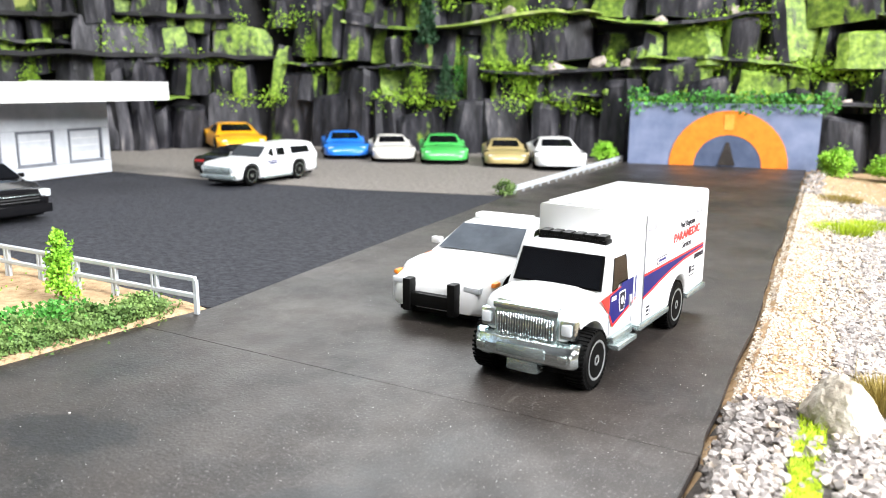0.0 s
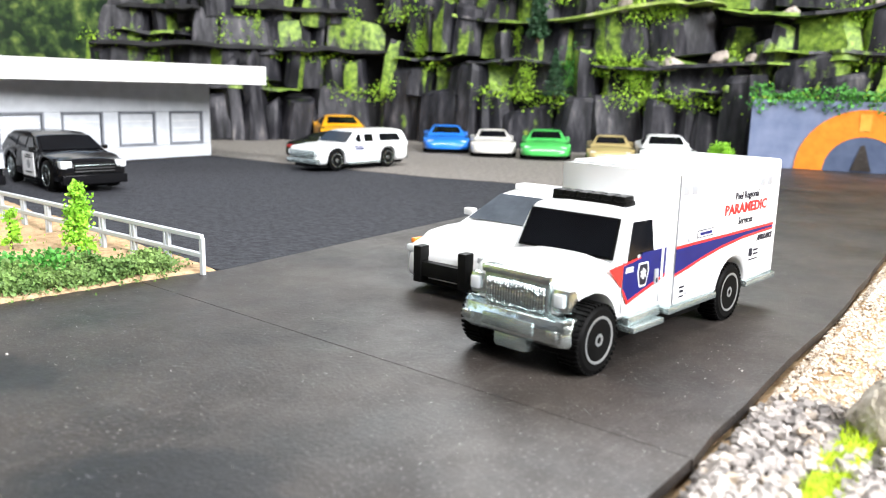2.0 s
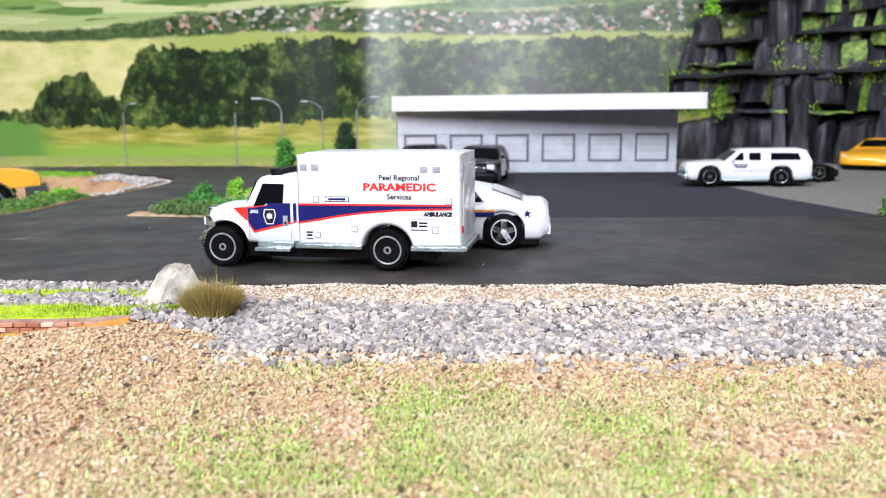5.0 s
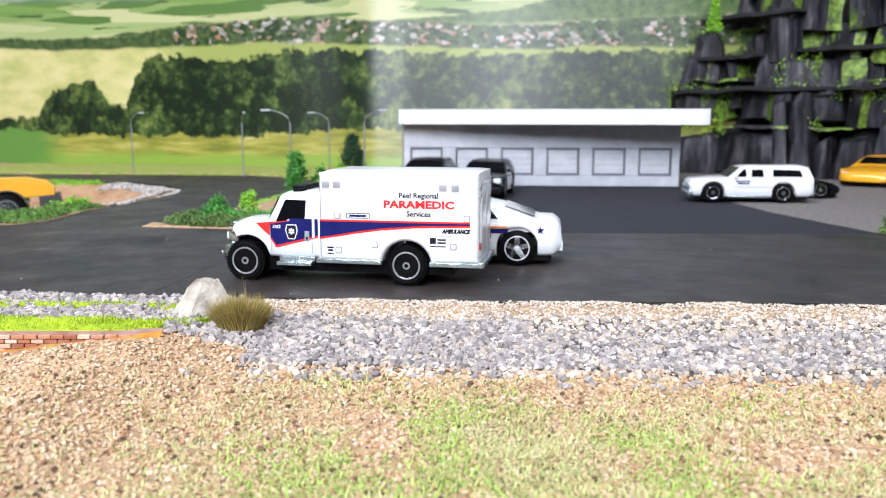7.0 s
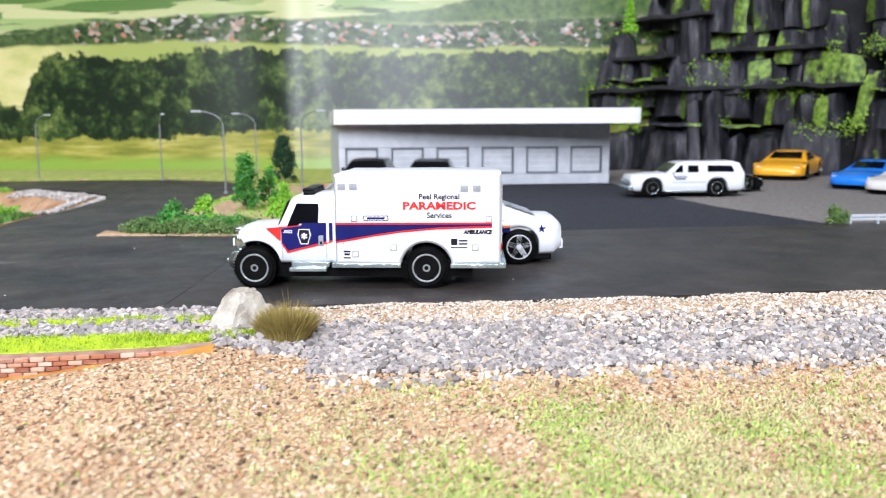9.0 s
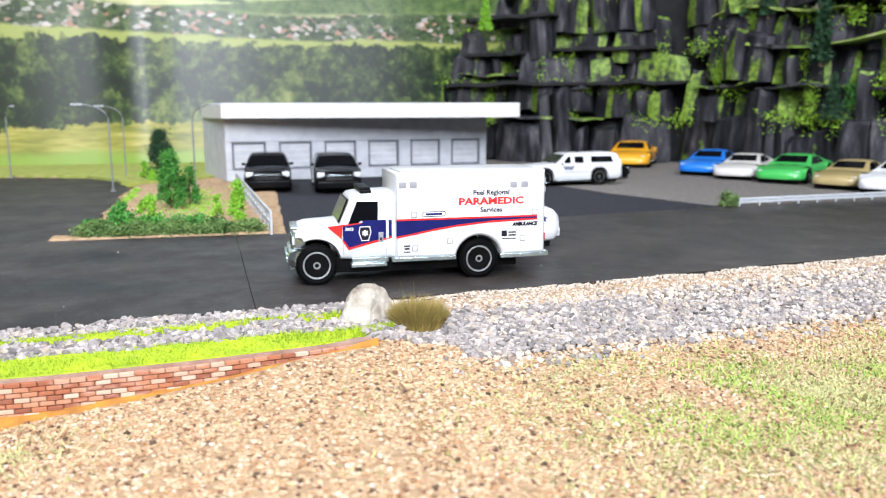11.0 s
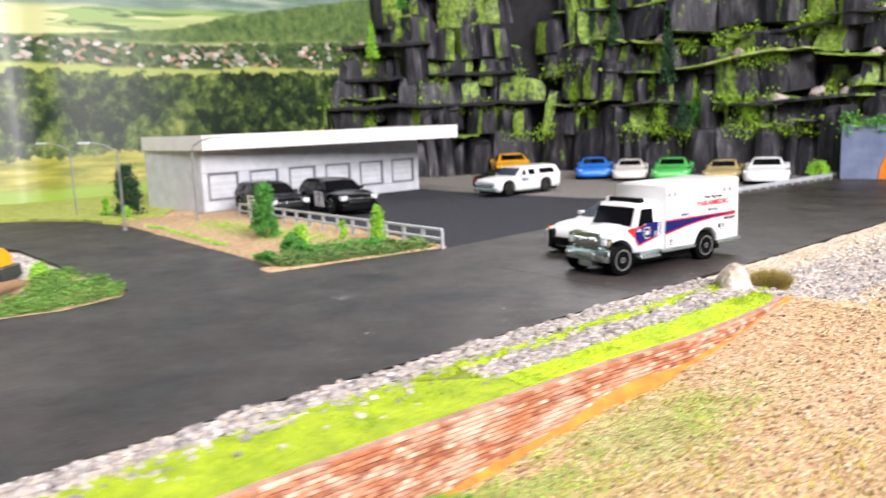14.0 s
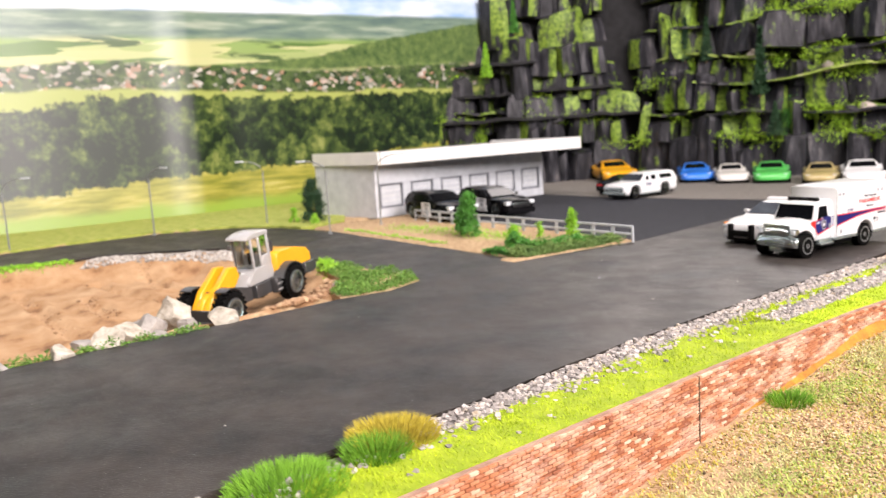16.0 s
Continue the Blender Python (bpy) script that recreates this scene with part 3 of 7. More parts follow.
# ---- printed landscape backdrop ----
def backdrop_material():
    """A glossy landscape print: meadow, wood, village, fields, far hills and sky, bottom to top."""
    mat, nodes, links, b = bsdf("landscape_print")
    coord = nodes.new("ShaderNodeTexCoord").outputs["Object"]
    sep = nodes.new("ShaderNodeSeparateXYZ")
    links.new(coord, sep.inputs[0])

    def maths(op, a, c=None):
        node = nodes.new("ShaderNodeMath")
        node.operation = op
        for i, v in enumerate((a, c)):
            if v is None:
                continue
            if isinstance(v, (int, float)):
                node.inputs[i].default_value = v
            else:
                links.new(v, node.inputs[i])
        return node.outputs[0]

    def mix(fac, a, c):
        node = nodes.new("ShaderNodeMix")
        node.data_type = "RGBA"
        links.new(fac, node.inputs[0])
        for i, v in ((6, a), (7, c)):
            if isinstance(v, tuple):
                node.inputs[i].default_value = (*v, 1)
            else:
                links.new(v, node.inputs[i])
        return node.outputs[2]

    def step(v, lo, hi):
        node = nodes.new("ShaderNodeMapRange")
        node.interpolation_type = "SMOOTHSTEP"
        node.inputs["From Min"].default_value, node.inputs["From Max"].default_value = lo, hi
        links.new(v, node.inputs["Value"])
        return node.outputs[0]

    y, z = sep.outputs[1], sep.outputs[2]

    def stretched(sy, sz):
        node = nodes.new("ShaderNodeMapping")
        node.inputs["Scale"].default_value = (1, sy, sz)
        links.new(coord, node.inputs["Vector"])
        return node.outputs[0]

    def line(pts):
        """A height on the print for each place along it: (y, z) pairs."""
        node = nodes.new("ShaderNodeValToRGB")
        while len(node.color_ramp.elements) < len(pts):
            node.color_ramp.elements.new(0.5)
        for el, (at, h) in zip(node.color_ramp.elements, pts):
            el.position, el.color = (at + 0.6) / 1.1, (h * 4, h * 4, h * 4, 1)
        links.new(maths("DIVIDE", maths("ADD", y, 0.6), 1.1), node.inputs[0])
        return maths("MULTIPLY", node.outputs[0], 0.25)

    def over(height, pts, soft):
        return step(maths("SUBTRACT", height, line(pts)), -soft, soft)

    wob = maths("MULTIPLY", maths("SUBTRACT", noise_tex(nodes, links, 22, 3, vec=coord).outputs[0], 0.5), 0.010)
    fine = maths("MULTIPLY", maths("SUBTRACT", noise_tex(nodes, links, 75, 5, 0.65, vec=coord).outputs[0], 0.5), 0.026)
    zw = maths("ADD", z, wob)
    zt = maths("ADD", zw, fine)
    # meadow with mown streaks, greener towards its foot and at one end
    meadow = ramp(nodes, links, noise_tex(nodes, links, 34, 6, 0.65, vec=stretched(0.45, 4)).outputs[0], [(0.3, (0.11, 0.14, 0.025)), (0.45, (0.26, 0.26, 0.045)), (0.57, (0.41, 0.37, 0.08)), (0.72, (0.62, 0.55, 0.25))])
    meadow = mix(step(maths("ADD", z, maths("MULTIPLY", wob, 1.5)), 0.017, 0.006), meadow, (0.26, 0.38, 0.06))
    meadow = mix(step(maths("ADD", y, maths("MULTIPLY", wob, 6.0)), -0.44, -0.49), meadow, (0.12, 0.26, 0.05))
    # wood: round crowns lit from above, some trees darker than others
    crowns = noise_tex(nodes, links, 34, kind="voronoi", vec=maths_vec(nodes, links, stretched(1.15, 0.7), 0.034))
    leafy = noise_tex(nodes, links, 110, 7, 0.7, vec=coord).outputs[0]
    mid = nodes.new("ShaderNodeSeparateXYZ")
    links.new(crowns.outputs["Position"], mid.inputs[0])
    lit = maths("MULTIPLY", maths("SUBTRACT", maths("MULTIPLY", z, 0.7), mid.outputs[2]), 9.0)
    big = maths("MULTIPLY", maths("SUBTRACT", noise_tex(nodes, links, 16, 3, vec=stretched(1.0, 0.6)).outputs[0], 0.5), 1.1)
    shade = maths("SUBTRACT", maths("ADD", maths("ADD", maths("MULTIPLY", leafy, 2.3), -0.55), maths("ADD", lit, big)), maths("MULTIPLY", crowns.outputs["Distance"], 0.42))
    wood = ramp(nodes, links, shade, [(0.04, (0.008, 0.018, 0.010)), (0.30, (0.032, 0.060, 0.020)), (0.55, (0.105, 0.15, 0.038)), (0.90, (0.28, 0.31, 0.10))])
    # village: little pale houses and red roofs among trees
    cells = noise_tex(nodes, links, 290, kind="voronoi", vec=stretched(0.7, 1.0))
    house = ramp(nodes, links, cells.outputs["Color"], [(0.30, (0.025, 0.05, 0.02)), (0.44, (0.08, 0.13, 0.04)), (0.53, (0.05, 0.09, 0.03)), (0.59, (0.30, 0.29, 0.24)), (0.64, (0.38, 0.18, 0.11)), (0.70, (0.58, 0.55, 0.52)), (0.78, (0.07, 0.10, 0.045))])
    grove = ramp(nodes, links, noise_tex(nodes, links, 150, 6, 0.65, vec=coord).outputs[0], [(0.32, (0.016, 0.036, 0.016)), (0.55, (0.07, 0.115, 0.04)), (0.8, (0.22, 0.27, 0.10))])
    built = maths("ADD", noise_tex(nodes, links, 36, 3, vec=coord).outputs[0], maths("MULTIPLY", step(y, -0.40, -0.30), 0.30))
    house = mix(step(built, 0.70, 0.80), grove, house)
    # fields in long strips with hedge lines between
    strips = noise_tex(nodes, links, 34, kind="voronoi", vec=maths_vec(nodes, links, stretched(0.40, 4.6), 0.010))
    fields = ramp(nodes, links, strips.outputs["Color"], [(0.22, (0.10, 0.19, 0.05)), (0.34, (0.19, 0.31, 0.08)), (0.42, (0.30, 0.41, 0.15)), (0.52, (0.56, 0.56, 0.29)), (0.58, (0.22, 0.33, 0.10)), (0.70, (0.36, 0.43, 0.18)), (0.8, (0.52, 0.53, 0.27))])
    fields = mix(step(noise_tex(nodes, links, 44, 4, 0.6, vec=stretched(0.35, 3.4)).outputs[0], 0.61, 0.66), fields, (0.06, 0.11, 0.04))
    # one pale yellow slope beside the wood
    slope = ramp(nodes, links, noise_tex(nodes, links, 26, 4, vec=stretched(0.8, 1.6)).outputs[0], [(0.35, (0.40, 0.44, 0.14)), (0.55, (0.60, 0.56, 0.24)), (0.72, (0.70, 0.64, 0.34))])
    slope = mix(step(y, -0.36, -0.29), slope, (0.34, 0.39, 0.11))
    hills = ramp(nodes, links, noise_tex(nodes, links, 46, 5, vec=stretched(0.35, 3.2)).outputs[0], [(0.35, (0.09, 0.15, 0.14)), (0.55, (0.18, 0.26, 0.20)), (0.68, (0.36, 0.42, 0.34))])
    sky = ramp(nodes, links, noise_tex(nodes, links, 14, 5, vec=stretched(0.5, 1.6)).outputs[0], [(0.38, (0.26, 0.44, 0.72)), (0.55, (0.66, 0.74, 0.84))])
    c = mix(over(zt, FOOT, 0.0015), meadow, wood)
    c = mix(over(zt, WOOD_TOP, 0.0016), c, slope)
    c = mix(over(zw, VILLAGE_FOOT, 0.0020), c, house)
    c = mix(over(maths("ADD", zw, maths("MULTIPLY", fine, 0.25)), VILLAGE_TOP, 0.0020), c, fields)
    c = mix(over(maths("ADD", z, maths("MULTIPLY", wob, 0.6)), [(-0.6, 0.166), (0.5, 0.164)], 0.004), c, hills)
    c = mix(over(maths("ADD", z, maths("MULTIPLY", wob, 0.3)), [(-0.6, 0.190), (0.5, 0.190)], 0.002), c, sky)
    # a wooded hill rises behind the village at one end
    rise = maths("MULTIPLY", over(maths("ADD", z, maths("MULTIPLY", fine, 0.2)), VILLAGE_TOP, 0.003), maths("SUBTRACT", 1.0, over(maths("ADD", z, maths("MULTIPLY", fine, 0.3)), HILL, 0.0015)))
    c = mix(rise, c, ramp(nodes, links, leafy, [(0.35, (0.04, 0.085, 0.03)), (0.65, (0.15, 0.22, 0.07))]))
    links.new(c, b.inputs["Base Color"])
    # the varnish was rolled on upright: lamps smear into tall pale streaks
    upright = nodes.new("ShaderNodeCombineXYZ")
    upright.inputs[2].default_value = 1.0
    links.new(upright.outputs[0], b.inputs["Tangent"])
    b.inputs["Roughness"].default_value = 0.36
    b.inputs["Anisotropic"].default_value = 1.0
    b.inputs["Specular IOR Level"].default_value = 0.72
    return mat


def maths_vec(nodes, links, coord, amount):
    tex = noise_tex(nodes, links, 40, 3, vec=coord)
    node = nodes.new("ShaderNodeVectorMath")
    node.operation = "MULTIPLY_ADD"
    links.new(tex.outputs["Color"], node.inputs[0])
    node.inputs[1].default_value = (amount, amount, amount)
    links.new(coord, node.inputs[2])
    return node.outputs[0]


# outlines on the print, as (y, z)
FOOT = [(-0.6, 0.040), (-0.50, 0.036), (-0.46, 0.030), (-0.36, 0.030), (-0.25, 0.031), (-0.12, 0.036), (0.0, 0.040), (0.18, 0.052), (0.42, 0.055)]
WOOD_TOP = [(-0.6, 0.046), (-0.478, 0.048), (-0.464, 0.070), (-0.44, 0.082), (-0.41, 0.087), (-0.40, 0.070), (-0.391, 0.060), (-0.376, 0.060), (-0.366, 0.085), (-0.35, 0.107), (-0.30, 0.109), (-0.258, 0.103), (-0.23, 0.109), (-0.20, 0.114), (-0.10, 0.112), (0.0, 0.107), (0.18, 0.109), (0.42, 0.11)]
VILLAGE_FOOT = [(-0.6, 0.118), (-0.35, 0.117), (-0.27, 0.121), (-0.18, 0.121), (-0.1, 0.117), (0.015, 0.112), (0.2, 0.113), (0.42, 0.115)]
VILLAGE_TOP = [(-0.6, 0.128), (-0.37, 0.129), (-0.30, 0.141), (-0.2, 0.145), (-0.1, 0.140), (0.015, 0.134), (0.2, 0.140), (0.42, 0.14)]
HILL = [(-0.6, 0.10), (0.02, 0.148), (0.07, 0.161), (0.14, 0.172), (0.23, 0.186), (0.42, 0.20)]
bm = bmesh.new()
# the sheet bulges a little where it is glued
rings = []
for y in [-0.60, -0.40, -0.25, *np.arange(-0.20, 0.1, 0.004), 0.15, 0.25, 0.42]:
    x = interp([(-0.60, -0.560), (-0.2, -0.560), (0.1, -0.562), (0.25, -0.566), (0.42, -0.58)], y) + 0.0034 * math.exp(-((y + 0.116) / 0.022) ** 2)
    rings.append([(x, y, -0.003), (x, y, 0.36), (x - 0.003, y, 0.36), (x - 0.003, y, -0.003)])
loft(bm, rings)
solo("backdrop", bm, backdrop_material(), "glossy printed landscape of fields, woods and a village", "backdrop", kind="structure")


# ---- garage building ----
rim_card = surface("grey_rim_card", [(0.3, (0.13, 0.14, 0.16)), (0.7, (0.22, 0.23, 0.26))], 200, 0.8)


def garage(at):
    g = thing("garage_building", at, "low white card garage with a flat overhanging roof", "building")
    w, d, h = 0.200, 0.073, 0.0460
    def slab(name, *a, mat=wall_mat, bev=0.0004, label=""):
        bm = bmesh.new()
        box(bm, *a, bev, 1)
        return part(name, bm, mat, g, label)
    bm = bmesh.new()
    prism(bm, [(0.009, 0.0021), (0.0112, 0.0021), (0.0022, d), (0, d)], 0, h)
    part("side_wall", bm, wall_mat, g, smooth=0)
    slab("side_wall", w - 0.002, w, 0.002, d, 0, h)
    slab("back_wall", 0, w, d, d + 0.002, 0, h)
    # front wall pieces leave six door openings
    xs = [0.0134 + 0.0317 * i for i in range(6)]
    dw, z0, z1 = 0.0225, 0.0075, 0.0265
    slab("front_wall", 0.009, w, 0, 0.002, z1, h)
    slab("plinth", 0.009, w, -0.0003, 0.0022, 0, z0)
    edges = [0.009] + [v for x in xs for v in (x, x + dw)] + [w]
    for a, b in zip(edges[::2], edges[1::2]):
        slab("pier", a, b, 0, 0.002, z0, z1)
    for x in xs:
        bm = bmesh.new()
        box(bm, x + 0.0012, x + dw - 0.0012, 0.0008, 0.0018, z0 + 0.0012, z1 - 0.0012, 0.0003, 1)
        door = part("garage_door", bm, wall_mat, g, "white panel door with a grey rim")
        bm = bmesh.new()
        for a, b, c, e in ((x, x + dw, z0, z0 + 0.0016), (x, x + dw, z1 - 0.0010, z1), (x, x + 0.0009, z0 + 0.0016, z1 - 0.0010), (x + dw - 0.0009, x + dw, z0 + 0.0016, z1 - 0.0010)):
            box(bm, a, b, -0.0005, 0.0016, c, e)
        part("door_frame", bm, rim_card, door, "grey door rim", smooth=0)
        for k in range(1, 4):
            bm = bmesh.new()
            zz = z0 + 0.0012 + k * (z1 - z0 - 0.0024) / 4
            box(bm, x + 0.0016, x + dw - 0.0016, 0.0005, 0.0010, zz - 0.0002, zz + 0.0002)
            part("door_rib", bm, fascia_mat, door, smooth=0)
    # roof: a slab whose front edge flares out to one side
    bm = bmesh.new()
    prism(bm, [(0.001, d + 0.003), (0.0085, -0.010), (w + 0.006, -0.041), (w + 0.006, d + 0.003)], h, h + 0.0042)
    part("roof", bm, roof_mat, g, "dark grey roof deck", smooth=0)
    fz0, fz1 = h - 0.0035, h + 0.0065
    for a, b in (((0.0085, -0.010), (w + 0.006, -0.041)), ((w + 0.006, -0.041), (w + 0.006, d + 0.003)), ((0.0010, d + 0.003), (0.0085, -0.0100))):
        bm = bmesh.new()
        dx, dy = b[0] - a[0], b[1] - a[1]
        ln = math.hypot(dx, dy)
        nx, ny = dy / ln * 0.002, -dx / ln * 0.002
        prism(bm, [a, b, (b[0] + nx, b[1] + ny), (a[0] + nx, a[1] + ny)], fz0, fz1)
        part("fascia", bm, fascia_mat, g, "white painted fascia board", smooth=0)
    return g


garage(pose(-0.3485, -0.045, 0, 0, 0, 97.2))


# ---- tunnel picture at the end of the road ----
def tunnel_picture(at):
    mat, nodes, links, b = bsdf("blue_grey_print")
    links.new(ramp(nodes, links, noise_tex(nodes, links, 60, 4).outputs[0], [(0.3, (0.13, 0.17, 0.28)), (0.7, (0.24, 0.28, 0.42))]), b.inputs["Base Color"])
    b.inputs["Roughness"].default_value = 0.5
    g = thing("tunnel_picture", at, "flat printed tunnel portal with an orange arch", "sign")
    bm = bmesh.new()
    box(bm, 0, 0.118, 0, 0.0015, -0.001, 0.041)
    part("board", bm, mat, g, "blue-grey printed portal wall", smooth=0)

    def arch(name, r0, r1, z, mat, label, a0=0, a1=180, squash=0.82):
        bm = bmesh.new()
        outer = [(0.064 + r1 * math.cos(radians(t)), 0.0002 + r1 * squash * math.sin(radians(t))) for t in np.linspace(a0, a1, 25)]
        inner = [(0.064 + r0 * math.cos(radians(t)), 0.0002 + r0 * squash * math.sin(radians(t))) for t in np.linspace(a1, a0, 25)] if r0 else []
        loft(bm, [[(x, -z, y) for x, y in outer + inner], [(x, 0.0002, y) for x, y in outer + inner]])
        part(name, bm, mat, g, label, smooth=0)

    dark = surface("tunnel_blue", [(0.3, (0.05, 0.07, 0.13)), (0.7, (0.10, 0.13, 0.21))], 80, 0.5)
    arch("tunnel_lining", 0.021, 0.037, 0.0006, orange_print, "orange arch band", squash=0.98)
    arch("tunnel_mouth", 0, 0.022, 0.0004, dark, "dark blue tunnel mouth", squash=0.98)
    bm = bmesh.new()
    sheet(bm, [(0.058, -0.0008, 0.001), (0.069, -0.0008, 0.001), (0.0645, -0.0008, 0.016), (0.0625, -0.0008, 0.016)], 0.0001)
    part("tunnel_road", bm, road_mat, g, "dark road drawn in the tunnel", smooth=0)
    bm = bmesh.new()
    sheet(bm, [(0.0605, -0.0009, 0.024), (0.0665, -0.0009, 0.024), (0.0665, -0.0009, 0.034), (0.0605, -0.0009, 0.034)], 0.0001)
    part("signal", bm, gold_print, g, "yellow signal mark", smooth=0)
    return g


tunnel_picture(pose(-0.1475, 0.395, 0, 0, 0, 14))


# ---- cliff ----
def cliff_rock_material(name="dark_slate", least=0.53):
    """Near-black slate with smears of lime moss; its pale upright streaks are painted highlights."""
    mat, nodes, links, b = bsdf(name)
    place = nodes.new("ShaderNodeNewGeometry").outputs["Position"]

    def stretched(sz):
        mp = nodes.new("ShaderNodeMapping")
        mp.inputs["Scale"].default_value = (1, 1, sz)
        links.new(place, mp.inputs["Vector"])
        return mp.outputs[0]

    grain = noise_tex(nodes, links, 110, 6, 0.62, vec=stretched(0.22))
    # the pale top stops put upright gloss highlights into the rock colour
    rock = ramp(nodes, links, grain.outputs[0], [(0.36, (0.004, 0.004, 0.006)), (0.50, (0.020, 0.020, 0.025)), (0.62, (0.055, 0.053, 0.062)), (0.71, (0.15, 0.14, 0.14)), (0.82, (0.44, 0.41, 0.40))])
    mask = nodes.new("ShaderNodeMapRange")
    mask.interpolation_type = "SMOOTHSTEP"
    mask.inputs["From Min"].default_value, mask.inputs["From Max"].default_value = 0.57, 0.66
    # about a third of the slabs carry broad smears of moss, the others next to none
    geo = nodes.new("ShaderNodeNewGeometry")
    pick = nodes.new("ShaderNodeMath")
    pick.operation = "ADD"
    links.new(geo.outputs["Random Per Island"], pick.inputs[0])
    links.new(nodes.new("ShaderNodeObjectInfo").outputs["Random"], pick.inputs[1])
    frac = nodes.new("ShaderNodeMath")
    frac.operation = "FRACT"
    links.new(pick.outputs[0], frac.inputs[0])
    more = nodes.new("ShaderNodeMapRange")
    more.inputs["From Min"].default_value, more.inputs["From Max"].default_value = least, least + 0.32
    more.inputs["To Min"].default_value, more.inputs["To Max"].default_value = -0.06, 0.17
    links.new(frac.outputs[0], more.inputs["Value"])
    total = nodes.new("ShaderNodeMath")
    total.operation = "ADD"
    links.new(noise_tex(nodes, links, 48, 5, 0.65, vec=stretched(0.45)).outputs[0], total.inputs[0])
    links.new(more.outputs[0], total.inputs[1])
    spot = nodes.new("ShaderNodeSeparateXYZ")
    links.new(place, spot.inputs[0])
    thick = nodes.new("ShaderNodeMapRange")
    thick.inputs["From Min"].default_value, thick.inputs["From Max"].default_value = -0.36, -0.14
    thick.inputs["To Min"].default_value, thick.inputs["To Max"].default_value = 0.0, 0.05 if least < 0.7 else 0.0
    links.new(spot.outputs[0], thick.inputs["Value"])
    grown = nodes.new("ShaderNodeMath")
    grown.operation = "ADD"
    links.new(total.outputs[0], grown.inputs[0])
    links.new(thick.outputs[0], grown.inputs[1])
    links.new(grown.outputs[0], mask.inputs["Value"])
    moss = ramp(nodes, links, noise_tex(nodes, links, 240, 4, vec=place).outputs[0], [(0.3, (0.04, 0.075, 0.015)), (0.5, (0.14, 0.23, 0.03)), (0.66, (0.27, 0.39, 0.06)), (0.8, (0.34, 0.37, 0.22))])
    mx = nodes.new("ShaderNodeMix")
    mx.data_type = "RGBA"
    links.new(mask.outputs[0], mx.inputs[0])
    links.new(rock, mx.inputs[6])
    links.new(moss, mx.inputs[7])
    links.new(mx.outputs[2], b.inputs["Base Color"])
    b.inputs["Roughness"].default_value = 0.5
    b.inputs["Specular IOR Level"].default_value = 0.3
    bump(nodes, links, b, grain.outputs[0], 0.8, 0.0018)
    return mat


rock_mat = cliff_rock_material()
bare_rock_mat = cliff_rock_material("bare_slate", 0.86)
CLIFF = [(-0.552, 0.150), (-0.535, 0.195), (-0.495, 0.235), (-0.478, 0.285), (-0.452, 0.345), (-0.36, 0.372), (-0.29, 0.386), (-0.20, 0.402), (-0.155, 0.412), (-0.03, 0.440), (0.04, 0.448), (0.16, 0.46), (0.30, 0.47)]


def along(line, s):
    """A place s along a plan line, and the way it runs there."""
    for a, b in zip(line, line[1:]):
        a, b = Vector(a), Vector(b)
        ln = (b - a).length
        if s <= ln:
            return a + (b - a) * (s / ln), (b - a).normalized()
        s -= ln
    return b, (b - a).normalized()


CLIFF_LEN = sum((Vector(b) - Vector(a)).length for a, b in zip(CLIFF, CLIFF[1:]))


def slab_rock(rng, w, h, d):
    """One standing slate block: flat broken faces, a chipped slanting top."""
    bm = bmesh.new()
    base = [(-0.5, -0.30), (-0.34, -0.50), (0.02, -0.56), (0.36, -0.48), (0.52, -0.28), (0.52, 0.45), (-0.5, 0.45)]
    base = [(x + rng.uniform(-0.07, 0.07), y + rng.uniform(-0.10, 0.10)) for x, y in base]
    lean_x, lean_y, slant = rng.uniform(-0.08, 0.08), rng.uniform(0.0, 0.12), rng.uniform(-0.16, 0.16)
    rings = []
    for k, f in enumerate((0, 0.35, 0.7, 0.93, 1.0)):
        sc = (1.0, 0.99, 0.96, 0.90, 0.78)[k]
        rings.append([((x * sc + lean_x * f + rng.uniform(-0.035, 0.035)) * w, (y * sc + lean_y * f + rng.uniform(-0.05, 0.05)) * d, h * (f + (slant * x + rng.uniform(-0.03, 0.03)) * f)) for x, y in base])
    loft(bm, rings)
    return bm


cliff = thing("cliff", pose(0, 0, 0), "stepped cliff of dark slate slabs with bright moss", "cliff")
rng = random.Random(11)
slabs = [mesh_of("rock_slab", slab_rock(rng, 1, 1, 1), rock_mat, 18) for _ in range(26)]
foot_slabs = [mesh_of("rock_slab", slab_rock(rng, 1, 1, 1), bare_rock_mat, 18) for _ in range(14)]
TIERS = [(0.0, 0.040, 0.0), (0.042, 0.025, 0.012), (0.069, 0.027, 0.015), (0.098, 0.026, 0.026), (0.126, 0.032, 0.029), (0.160, 0.034, 0.040), (0.196, 0.036, 0.044), (0.234, 0.045, 0.056)]
upper = []


def tier_lift(p, ti):
    """How far a tier of rock rises or sinks at a place along the cliff."""
    return (0.016 if ti else 0.006) * noise.noise(Vector((p.x * 9, p.y * 9, ti * 4.7)))


